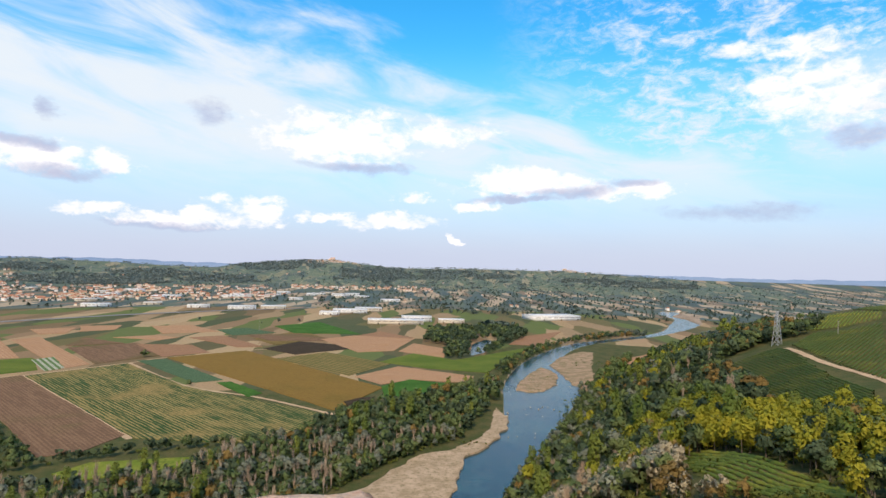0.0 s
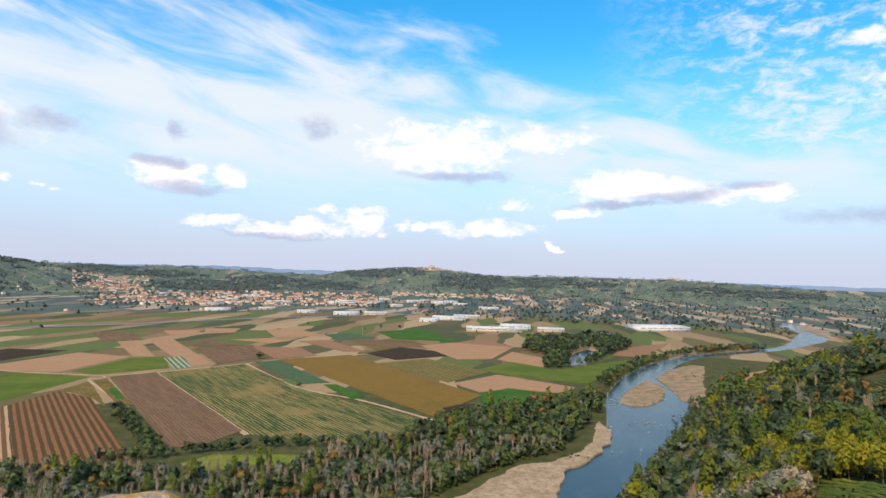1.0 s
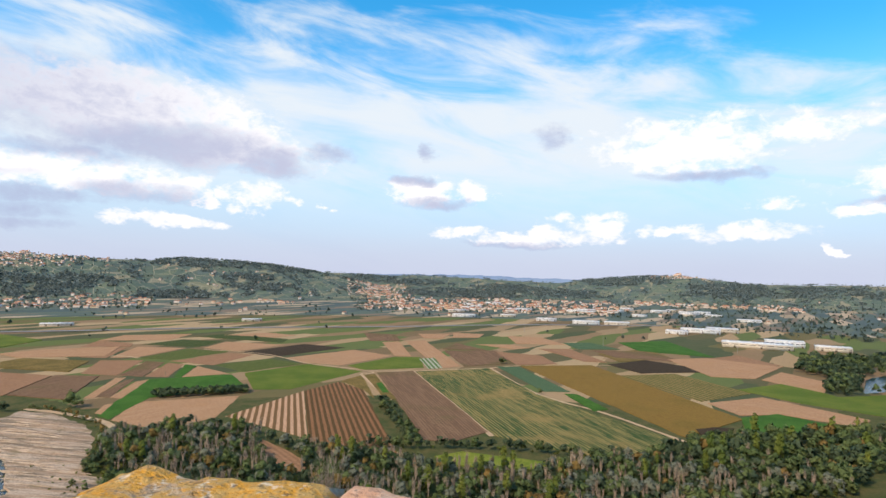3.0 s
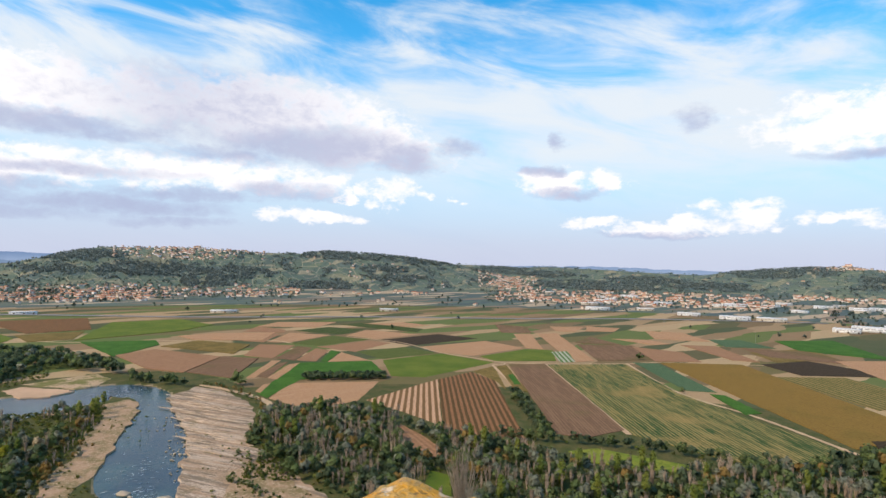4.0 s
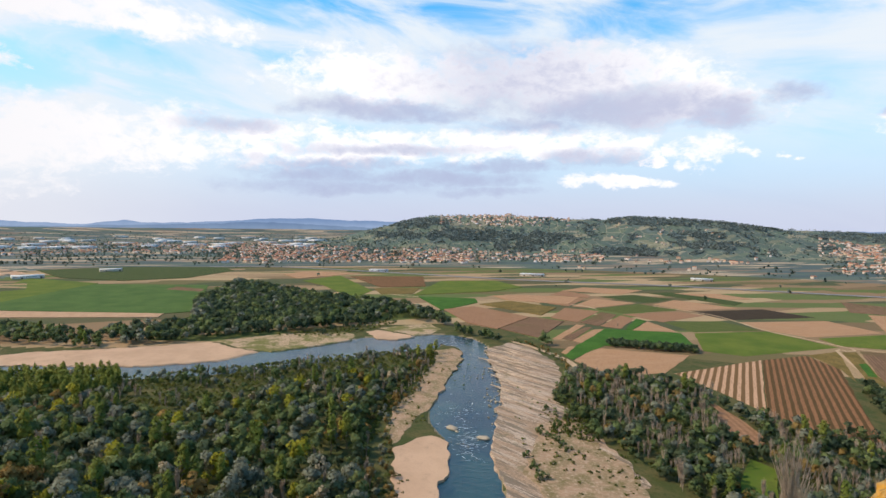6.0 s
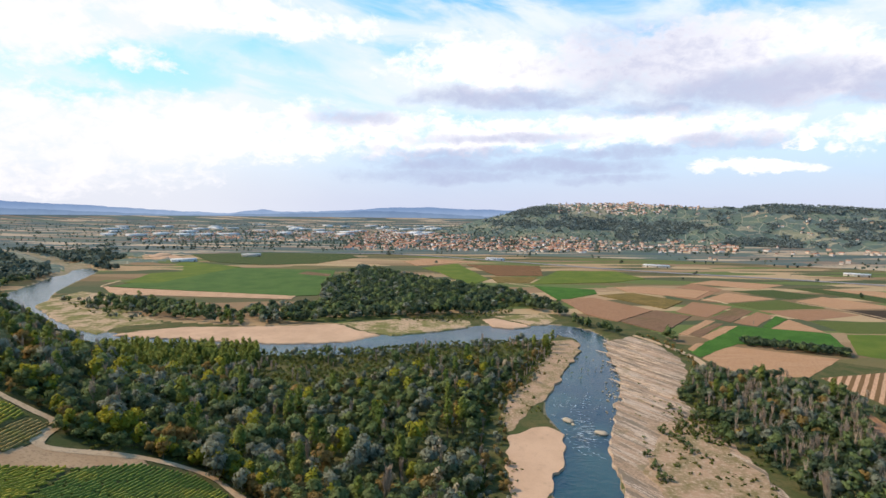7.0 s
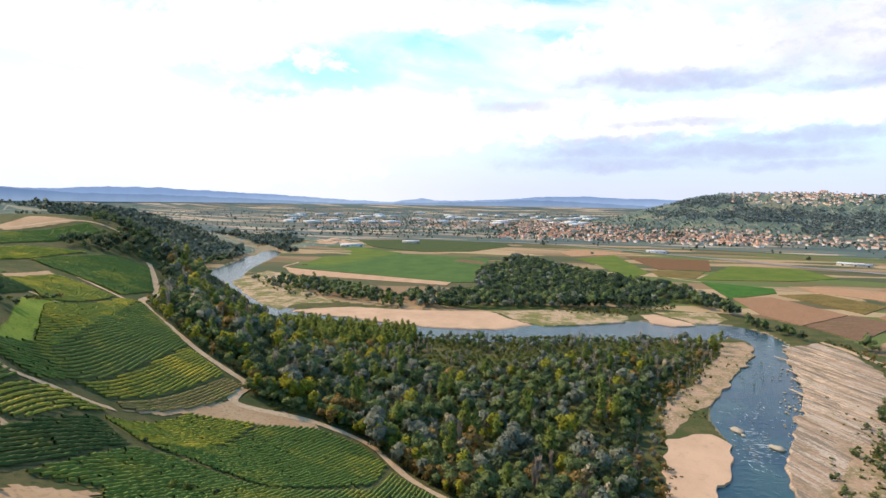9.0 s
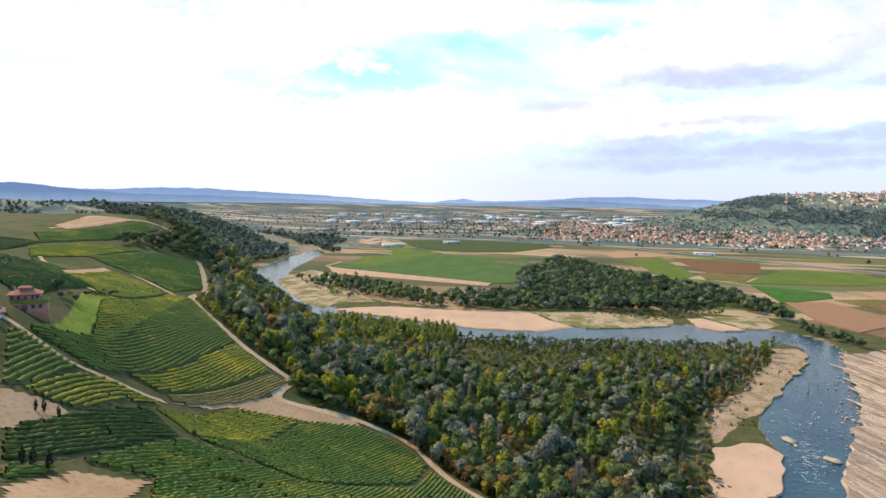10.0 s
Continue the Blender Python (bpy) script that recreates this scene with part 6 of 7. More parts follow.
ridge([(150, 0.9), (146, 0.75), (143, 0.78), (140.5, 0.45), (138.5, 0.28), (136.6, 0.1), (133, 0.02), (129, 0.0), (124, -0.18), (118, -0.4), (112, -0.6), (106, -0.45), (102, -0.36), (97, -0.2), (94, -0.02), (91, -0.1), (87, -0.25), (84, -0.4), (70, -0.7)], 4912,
      glow("near_ridge_haze", (0.26, 0.36, 0.53), (0.145, 0.235, 0.42), 90, 190), "wooded ridges beyond the town, glowing in painted blue haze", 0.05)

# ---- buildings ----
def wall_colour(n, obj, pos):
    r = n.math("FRACT", n.math("ADD", n.add("ShaderNodeObjectInfo").outputs["Random"], n.add("ShaderNodeNewGeometry").outputs["Random Per Island"]))
    ramp = n.add("ShaderNodeValToRGB", {0: r})
    el = ramp.color_ramp.elements
    cols = [(0.66, 0.53, 0.40), (0.76, 0.72, 0.66), (0.60, 0.41, 0.29), (0.80, 0.78, 0.75), (0.63, 0.48, 0.32), (0.72, 0.63, 0.54)]
    while len(el) < len(cols):
        el.new(0.5)
    for i, c in enumerate(cols):
        el[i].position, el[i].color = i / (len(cols) - 1), (*c, 1)
    return n.mix(n.math("MULTIPLY", n.smooth(n.noise(pos, 0.4, 4, 0.7), 0.45, 0.75), 0.35), ramp.outputs[0], (0.42, 0.34, 0.26))


def roof_colour(n, obj, pos):
    r = n.math("FRACT", n.math("ADD", n.add("ShaderNodeObjectInfo").outputs["Random"], n.add("ShaderNodeNewGeometry").outputs["Random Per Island"]))
    col = n.mix(r, (0.36, 0.15, 0.085), (0.46, 0.25, 0.155))
    return n.mix(n.math("MULTIPLY", n.smooth(n.noise(pos, 0.5, 4, 0.7), 0.4, 0.75), 0.5), col, (0.25, 0.15, 0.10))


M_WALL = material("plaster", wall_colour, 0.9, specular=0.15)
M_ROOF = material("clay_tiles", roof_colour, 0.85, specular=0.15)
M_SHEDWALL = material("shed_panels", mottled((0.62, 0.56, 0.46), (0.54, 0.47, 0.37), 0.05, 0.4), 0.8)
M_SHEDWHITE = material("white_panels", mottled((0.74, 0.74, 0.73), (0.64, 0.64, 0.62), 0.05, 0.4), 0.7)
M_SHEDROOF = material("sheet_roof", mottled((0.72, 0.72, 0.71), (0.60, 0.61, 0.62), 0.04, 0.3), 0.55, specular=0.4)
M_DARKGLASS = material("dark_windows", lambda n, o, p: (0.05, 0.06, 0.075), 0.15, specular=0.5)
M_SHUTTER = material("dark_doors", mottled((0.16, 0.13, 0.10), (0.10, 0.08, 0.06), 0.5, 3.0), 0.7)


def box(x0, x1, y0, y1, z0, z1):
    V = np.array([(x, y, z) for z in (z0, z1) for y in (y0, y1) for x in (x0, x1)], float)
    F = np.array([(0, 2, 3, 1), (4, 5, 7, 6), (0, 1, 5, 4), (2, 6, 7, 3), (0, 4, 6, 2), (1, 3, 7, 5)])
    return V, F


def gable(w, d, z, rise, over=0.5, thick=0.3, hip=0.0):
    """A tiled pitched roof, ridge along x; hip pulls the ridge in at both ends."""
    W2, D2 = w / 2 + over, d / 2 + over
    low, V = z - over * rise / (d / 2), []
    for dz in (0, thick):
        V += [(-W2, -D2, low + dz), (W2, -D2, low + dz), (W2, D2, low + dz), (-W2, D2, low + dz), (-W2 + hip, 0, z + rise + dz), (W2 - hip, 0, z + rise + dz)]
    F = [(6, 7, 11, 10), (8, 9, 10, 11), (0, 4, 5, 1), (2, 5, 4, 3), (0, 1, 7, 6), (2, 3, 9, 8), (7, 8, 11, 11), (9, 6, 10, 10), (1, 2, 8, 7), (3, 0, 6, 9)]
    F = [f if len(set(f)) == 4 else f for f in F]
    return np.array(V, float), np.array(F)


def gable_body(w, d, h, rise):
    V = np.array([(-w / 2, -d / 2, -1), (w / 2, -d / 2, -1), (w / 2, d / 2, -1), (-w / 2, d / 2, -1), (-w / 2, -d / 2, h), (w / 2, -d / 2, h), (w / 2, d / 2, h), (-w / 2, d / 2, h), (-w / 2, 0, h + rise * 0.97), (w / 2, 0, h + rise * 0.97)], float)
    F = np.array([(0, 1, 5, 4), (2, 3, 7, 6), (1, 2, 6, 5), (3, 0, 4, 7), (5, 6, 9, 9), (7, 4, 8, 8)])
    return V, F


def clean_part(name, V, F, mat, parent, label=""):
    """As part(), for face lists that hold triangles written as four corners."""
    me = bpy.data.meshes.new(name)
    me.from_pydata([tuple(v) for v in V], [], [list(dict.fromkeys(int(i) for i in f)) for f in F])
    me.materials.append(mat)
    me.update()
    ob = new(name, me)
    ob.parent = parent
    return tagged(ob, label) if label else ob


HOUSES = []
for w, d, h, rise in ((11, 9, 6.2, 2.0), (14, 9, 6.4, 2.2), (9, 8, 7.5, 1.8), (18, 10, 6.0, 2.4), (12, 10, 9.0, 2.2), (22, 11, 7.0, 2.6), (8, 7, 4.0, 1.6)):
    HOUSES.append((w, d, h, rise))
HOUSE_PLACES = []


def village(count, az, el, cluster=1.0, jitter=0.0):
    """Houses scattered over a stretch of the plain: degrees to the left of +y and below the eye's level."""
    n = 0
    while n < count:
        a, e = rng.uniform(*az), rng.uniform(*el)
        rt = EYE / math.tan(radians(-e))
        r = float(near_range(rt))
        x, y = -math.sin(radians(a)) * r, math.cos(radians(a)) * r
        if cluster and float(wave(np.array(x), np.array(y), 210, 12, 3)) < -0.35 + 0.5 * (1 - cluster):
            if rng.rand() < 0.8:
                continue
        n += 1
        if float(terrain(np.array(x), np.array(y))) < 26:
            HOUSE_PLACES.append((x, y, r / rt))


def hill_village(count, az, rad, size=0.75):
    for _ in range(count):
        a, r = np.clip(rng.normal((az[0] + az[1]) / 2, (az[1] - az[0]) / 4), *az), rng.uniform(*rad)
        HOUSE_PLACES.append((-math.sin(radians(a)) * r, math.cos(radians(a)) * r, size * r / float(true_range(r)) * 1.2))


village(760, (73, 97), (-3.9, -2.1), 0.7)
village(420, (86, 116), (-3.0, -1.6), 0.5)
village(160, (60, 78), (-3.6, -2.4), 0.8)            # town below the long hill
village(90, (88, 118), (-2.5, -1.6))
hill_village(330, (36.5, 42.5), (3300, 3800))      # village on a low spur
village(520, (16, 41), (-3.7, -2.4))
village(260, (1, 15), (-2.6, -1.9))
village(60, (46, 70), (-3.4, -2.4), 0.6)
village(70, (-17, 0), (-1.7, -0.95))
village(40, (-36, 70), (-4.2, -2.0), 0.2)
hill_village(70, (8.6, 13.2), (4080, 4240))       # hilltop village with the castle
hill_village(230, (63.5, 76), (3560, 3790), 0.85)          # long village on the crest
hill_village(18, (50, 66), (3400, 3780))
hill_village(26, (-14, -10.5), (4120, 4230))
hill_village(22, (-8, 60), (3500, 4100))
hill_village(14, (44, 62), (3200, 3500))


def build_houses(single=240):
    order = sorted(range(len(HOUSE_PLACES)), key=lambda i: math.hypot(*HOUSE_PLACES[i][:2]))
    first, V, F, M, k = {}, [], [], [], 0
    X = np.array(HOUSE_PLACES)
    Z = terrain(X[:, 0], X[:, 1])
    for j, i in enumerate(order):
        x, y, s = HOUSE_PLACES[i]
        kind = rng.randint(len(HOUSES))
        w, d, h, rise = HOUSES[kind]
        turn = 35 + 90 * rng.randint(2) + rng.normal() * 14
        s *= 1.12
        if j < single:
            m = pose(x, y, Z[i], 0, 0, turn) @ Matrix.Diagonal((s, s, s, 1))
            if kind not in first:
                root = tagged(new("house", None), "plastered village house with a clay tile roof", "house", "houses of the villages")
                clean_part("wall", *gable_body(w, d, h, rise), M_WALL, root)
                clean_part("roof", *gable(w, d, h, rise), M_ROOF, root, "reddish clay tile roof")
                for q in range(3):
                    wx = (q - 1) * w * 0.3
                    part("window", *box(wx - 0.5, wx + 0.5, -d / 2 - 0.06, -d / 2 + 0.1, h * 0.55, h * 0.55 + 1.4), M_DARKGLASS, root)
                root.matrix_world = m
                first[kind] = root
            else:
                copy_thing(first[kind], m).matrix_basis = m
            continue
        c, sn = math.cos(radians(turn)), math.sin(radians(turn))
        for (v, f), mi in ((gable_body(w, d, h, rise), 0), (gable(w, d, h, rise), 1)):
            V.append(np.c_[v[:, 0] * c - v[:, 1] * sn, v[:, 0] * sn + v[:, 1] * c, v[:, 2]] * s + [x, y, Z[i]])
            F += [[int(q) + k for q in dict.fromkeys(row)] for row in f.tolist()]
            M += [mi] * len(f)
            k += len(v)
    me = bpy.data.meshes.new("village_houses")
    me.from_pydata(np.vstack(V).tolist(), [], F)
    me.materials.append(M_WALL), me.materials.append(M_ROOF)
    me.polygons.foreach_set("material_index", M)
    me.update()
    tagged(new("village_houses", me), "crowded plastered houses with clay tile roofs, far off", "houses", kind="stuff")


build_houses()


def shed(x, y, w, d, h, turn, label, white=False, bays=8):
    """A long flat-roofed factory hall: walls, parapet roof, window band, loading doors."""
    z = float(terrain(np.array(x), np.array(y)))
    s = float(math.hypot(x, y) / true_range(math.hypot(x, y)))
    root = tagged(new("factory_hall", None), label, "factory", "factory halls")
    part("wall", *box(-w / 2, w / 2, -d / 2, d / 2, -1, h), M_SHEDWHITE if white else M_SHEDWALL, root)
    roof = part("roof", *box(-w / 2 - 0.6, w / 2 + 0.6, -d / 2 - 0.6, d / 2 + 0.6, h, h + 1.1), M_SHEDROOF, root, "pale grey sheet metal roof")
    for i in range(6 if bays > 5 else 0):
        part("skylight", *box(-w / 2 + (i + 0.3) * w / 6, -w / 2 + (i + 0.7) * w / 6, -d * 0.4, d * 0.4, h + 1.1, h + 1.9), M_SHEDWHITE, roof)
    for i in range(bays):
        cx = -w / 2 + (i + 0.5) * w / bays
        part("window", *box(cx - w / bays * 0.38, cx + w / bays * 0.38, -d / 2 - 0.15, -d / 2 + 0.2, h * 0.66, h * 0.78), M_DARKGLASS, root)
        if i % 3 == 1:
            part("door", *box(cx - 2.2, cx + 2.2, -d / 2 - 0.12, -d / 2 + 0.2, -0.5, 4.6), M_SHUTTER, root, "dark loading door")
    root.matrix_world = pose(x, y, z, 0, 0, turn) @ Matrix.Diagonal((s, s, s, 1))
    return root


shed(-125, 1575, 150, 48, 11, 6, "long cream factory hall with a grey roof")
shed(-72, 1665, 85, 45, 13, 6, "white factory hall behind a cream one", True)
shed(28, 1635, 72, 36, 10, 4, "cream warehouse with a flat roof")
shed(350, 1835, 165, 85, 13, 22, "large white factory hall near the river", True)
shed(-668, 1925, 88, 42, 10, 16, "white warehouse on the plain", True)
shed(-575, 1965, 82, 40, 10, 16, "cream warehouse on the plain")
shed(-350, 1800, 60, 40, 9, 8, "white workshop hall on the plain", True)
shed(-300, 1890, 110, 50, 11, 8, "white factory hall with grey roof", True)
shed(-250, 1960, 90, 45, 12, 8, "pale factory hall beside the road")
shed(-820, 1940, 70, 34, 9, 20, "white workshop hall near the town", True)
shed(-1130, 1880, 85, 36, 9, 26, "white storage hall near the town", True)
shed(-1010, 2010, 60, 30, 8, 24, "pale storage hall near the town")
shed(-1480, 1180, 60, 26, 6, 50, "low farm shed by the motorway")
shed(-1690, 720, 75, 26, 6, 60, "low farm shed with a grey roof")
shed(-1900, 260, 60, 22, 6, 65, "low white farm shed", True)
shed(-1750, -700, 70, 30, 8, 120, "white gravel works hall", True, 5)
shed(-1960, -560, 60, 26, 8, 110, "pale gravel works hall", False, 5)
for k in range(60):                                  # pale halls of the industrial strip before the blue hills
    a, e = rng.uniform(88, 119), rng.uniform(-2.5, -1.5)
    rt = EYE / math.tan(radians(-e))
    r = float(near_range(rt))
    shed(-math.sin(radians(a)) * r, math.cos(radians(a)) * r, rng.uniform(45, 110), rng.uniform(40, 90), rng.uniform(8, 13), a + 40 + rng.normal() * 9, "white industrial hall at the edge of town", rng.rand() < 0.85, 0)
for k in range(26):
    a, e = rng.uniform(4, 36), rng.uniform(-3.7, -2.7)
    rt = EYE / math.tan(radians(-e))
    r = float(near_range(rt))
    shed(-math.sin(radians(a)) * r, math.cos(radians(a)) * r, rng.uniform(40, 90), rng.uniform(25, 45), rng.uniform(7, 11), a + rng.normal() * 12, "pale workshop hall below the hills", rng.rand() < 0.6, 4)

pond = slab("water", outline([(54, 1040), (80, 1075), (118, 1250), (100, 1280), (64, 1190)], 8, 4.0), M_WATER, -0.5, 0.15)
tagged(pond, "small still pond among dark trees", "pond", kind="structure")


# hilltop castle: a keep with two wings
def castle(x, y, s, label, turn):
    z = float(terrain(np.array(x), np.array(y))) - 2
    root = tagged(new("castle", None), label, "castle", "hilltop castles")
    part("wall", *join([box(-16, 16, -9, 9, -6, 15), box(-26, -16, -7, 7, -6, 11)]), M_WALL, root)
    part("tower", *box(10, 18, -5, 5, -4, 22), M_WALL, root)
    clean_part("roof", *gable(32, 18, 15, 4), M_ROOF, root, "clay tile roof")
    root.matrix_world = pose(x, y, z, 0, 0, turn) @ Matrix.Diagonal((s, s, s, 1))


castle(-math.sin(radians(69.3)) * 3785, math.cos(radians(69.3)) * 3785, 0.95, "tan stone castle on the long hill's crest", 60)
castle(-math.sin(radians(10.9)) * 4235, math.cos(radians(10.9)) * 4235, 1.0, "ochre castle on a small hilltop", 15)
castle(math.sin(radians(12)) * 4235, math.cos(radians(12)) * 4235, 0.7, "pale church and keep on a far hilltop", -10)


# ---- farmhouse and pylon on the near hills ----
M_PINK = material("pink_plaster", mottled((0.50, 0.24, 0.17), (0.42, 0.19, 0.13), 0.3, 1.5), 0.9)
M_TERRA = material("terracotta_tiles", mottled((0.40, 0.16, 0.10), (0.32, 0.12, 0.075), 0.5, 2.5), 0.85)
M_STEEL = material("galvanised_steel", mottled((0.52, 0.54, 0.55), (0.42, 0.44, 0.45), 0.4, 2.0), 0.5, 0.6)
M_CONCRETE = material("concrete", mottled((0.42, 0.40, 0.37), (0.33, 0.31, 0.28), 0.6, 3.0), 0.9)
M_WHITE = material("white_paint", mottled((0.78, 0.78, 0.77), (0.70, 0.70, 0.69), 1.0, 4.0), 0.4)


def farmhouse(m):
    root = tagged(new("farmhouse", None), "pink plastered farmhouse with terracotta hipped roof", "house")
    part("lower_wall", *box(-9, 9, -5, 5, -7, 3.2), M_PINK, root, "pink plastered ground floor")
    part("terrace", *box(-9.6, 9.6, -5.6, 5.6, 3.2, 3.7), M_GRASS, root, "grassed flat terrace roof")
    part("upper_wall", *box(-6.5, 6.0, -1.5, 6.5, 3.7, 7.4), M_PINK, root, "pink plastered upper floor")
    eaves = gable(12.5, 8, 7.4, 1.9, 1.0, 0.3, 4.5)
    clean_part("roof", eaves[0] + [-0.25, 2.5, 0], eaves[1], M_TERRA, root, "terracotta tiled hipped roof")
    part("lantern", *box(-2.6, 2.2, 1.2, 3.8, 8.6, 10.2), M_PINK, root, "small raised roof lantern")
    cap = gable(4.8, 2.6, 10.2, 0.7, 0.6, 0.25, 1.4)
    clean_part("lantern_roof", cap[0] + [-0.2, 2.5, 0], cap[1], M_TERRA, root, "small terracotta cap roof")
    for x in (-5.2, -2.6, 0.2, 3.0, 5.0):
        w = part("window", *box(x - 0.55, x + 0.55, -1.58, -1.4, 4.7, 6.3), M_DARKGLASS, root)
        part("sill", *box(x - 0.75, x + 0.75, -1.75, -1.4, 4.5, 4.7), M_CONCRETE, w)
    for x in (-6.5, -3.2, 3.4, 6.4):
        part("window", *box(x - 0.7, x + 0.7, -5.08, -4.9, 0.6, 2.4), M_DARKGLASS, root)
    part("door", *box(-1.4, 1.0, -5.08, -4.9, -0.6, 2.5), M_SHUTTER, root, "dark wide doorway")
    part("chimney", *box(-5.0, -4.2, 3.6, 4.4, 7.2, 10.4), M_PINK, root)
    root.matrix_world = m @ Matrix.Diagonal((0.75, 0.75, 0.75, 1))


az_h = 143.0
farmhouse(pose(-157, -210, 117.0, 0, 0, az_h - 6))
annex = tagged(new("outbuilding", None), "low pink outbuilding with a terracotta roof", "outbuilding")
part("wall", *box(-5, 5, -3.5, 3.5, -3, 2.8), M_PINK, annex)
clean_part("roof", *gable(10, 7, 2.8, 1.5), M_TERRA, annex, "terracotta tiled roof")
part("door", *box(-1, 1, -3.58, -3.4, -0.3, 2.1), M_SHUTTER, annex)
annex.matrix_world = pose(-138, -201, 117.6, 0, 0, az_h + 4) @ Matrix.Diagonal((0.75, 0.75, 0.75, 1))


def car(m, mat, label, van=False):
    root = tagged(new("car", None), label, "car", "cars at the farmhouse")
    h = 1.0 if van else 0.75
    part("body", *join([box(-2.1, 2.1, -0.85, 0.85, 0.35, 0.35 + h)]), mat, root)
    V, F = box(-1.6, 1.3, -0.78, 0.78, 0.35 + h, 0.95 + h)
    V[4:, 0] *= 0.75
    part("cabin", V, F, M_DARKGLASS, root)
    for x in (-1.3, 1.3):
        for y in (-0.8, 0.8):
            part("wheel", *limb((x, y - 0.1, 0.33), (x, y + 0.1, 0.33), 0.33, 0.33, 12), M_SHUTTER, root)
    root.matrix_world = m


car(pose(-137.5, -196.5, float(terrain(np.array(-137.5), np.array(-196.5))) + 0.3, 0, 0, 60), M_WHITE, "white van parked beside the farmhouse", True)
car(pose(-132, -191, float(terrain(np.array(-132), np.array(-191))) + 0.3, 0, 0, 110), M_STEEL, "silver car parked by the farm track")


def pylon(x, y, tall):
    z = float(terrain(np.array(x), np.array(y)))
    root = tagged(new("pylon", None), "galvanised steel lattice pylon on the hillside", "pylon")
    half = lambda h: 2.6 * (1 - h / tall) + 0.55 * h / tall
    corner = lambda i, h: (half(h) * (-1, 1, 1, -1)[i], half(h) * (-1, -1, 1, 1)[i], h)
    for i in range(4):
        part("leg", *limb(corner(i, -1), corner(i, tall), 0.24, 0.16, 4), M_STEEL, root)
    hs = [0, 5, 9.5, 13.5, 17, 20, 22.8, 25.4, tall]
    for a, b in zip(hs[:-1], hs[1:]):
        for i in range(4):
            j = (i + 1) % 4
            part("brace", *limb(corner(i, a), corner(j, b), 0.1, 0.1, 3), M_STEEL, root)
            part("brace", *limb(corner(j, a), corner(i, b), 0.1, 0.1, 3), M_STEEL, root)
    for h in (tall - 1, tall - 4):
        part("crossarm", *limb((-2.2, 0, h), (2.2, 0, h), 0.16, 0.16, 4), M_STEEL, root)
    root.matrix_world = pose(x, y, z, 0, 0, 25)


pylon(266, 455, 27.5)


def pole(x, y, tall):
    z = float(terrain(np.array(x), np.array(y)))
    root = tagged(new("utility_pole", None), "pale concrete utility pole among vines", "pole", "utility poles")
    part("post", *limb((0, 0, -1), (0, 0, tall), 0.22, 0.14, 8), M_CONCRETE, root)
    part("crossarm", *box(-1.1, 1.1, -0.07, 0.07, tall - 0.7, tall - 0.55), M_CONCRETE, root)
    for q in (-0.9, 0, 0.9):
        part("insulator", *limb((q, 0, tall - 0.55), (q, 0, tall - 0.2), 0.07, 0.05, 6), M_WHITE, root)
    root.matrix_world = pose(x, y, z, 0, 0, 30)


for x, y, tall in ((320, 489, 12), (306, 443, 11), (300, 372, 9), (-700, 1500, 26), (-420, 1330, 26), (-150, 1420, 26)):
    pole(x, y, tall)

# cypresses and single garden trees beside the farm
M_CYPRESS = leaf_material("cypress_leaves", (0.018, 0.035, 0.014), (0.03, 0.05, 0.018))
cyp_v, cyp_f = quads_on(rng, np.c_[np.zeros(8), np.zeros(8), np.linspace(0.9, 5.4, 8)], 0.75 * np.sin(np.linspace(0.6, 2.95, 8)) + 0.12, 170, 0.32, 1.3)
for i, (x, y, s) in enumerate(((-88.5, -122, 0.8), (-90, -121, 0.85), (-92.5, -119.5, 0.9), (-111, -147, 0.6), (-112.5, -146, 0.7), (-115, -144, 0.62))):
    z = float(terrain(np.array(x), np.array(y)))
    root = tagged(new("cypress", None), "slim dark cypress beside the vines", "tree", "cypresses")
    part("trunk", *limb((0, 0, -0.5), (0, 0, 4), 0.14, 0.04, 6), M_BARK, root)
    part("crown", cyp_v, cyp_f, M_CYPRESS, root)
    root.matrix_world = pose(x, y, z, 0, 0, i * 50) @ Matrix.Diagonal((s, s, s, 1))


def vase_tree(x, y, tall, spread):
    """A leafless tree of many thin stems that fan upwards from the foot."""
    root = tagged(new("bare_tree", None), "large leafless tree with fanning pale stems", "tree", "bare trees")
    for k in range(14):
        a, out, pieces = k * 2.4 + rng.uniform(-0.3, 0.3), rng.uniform(0.15, 1.0), []
        for _ in range(7):
            b, o = a + rng.normal() * 0.35, out * rng.uniform(0.7, 1.2)
            top, p = rng.uniform(0.72, 1.0) * (1 - 0.18 * o), np.array([0.0, 0.0, -0.5])
            for q in range(1, 6):
                u = q / 5
                r = spread * o * (0.25 * u + 0.75 * u * u ** 0.4)
                n = np.array([math.cos(b) * r + rng.normal() * 0.12, math.sin(b) * r + rng.normal() * 0.12, tall * top * u])
                w = 0.13 * (1 - 0.8 * u)
                pieces.append(limb(p, n, w + 0.03, w, 3))
                if q > 2:
                    side = n + [rng.normal() * 0.7, rng.normal() * 0.7, tall * 0.09]
                    pieces.append(limb(n, side, 0.04, 0.02, 3))
                p = n
        part("limb", *join(pieces), M_TWIG, root)
    root.matrix_world = pose(x, y, float(terrain(np.array(x), np.array(y))), 0, 0, 0)


vase_tree(-97, 101, 21.5, 5.6)
vase_tree(-232, 242, 17.0, 4.0)

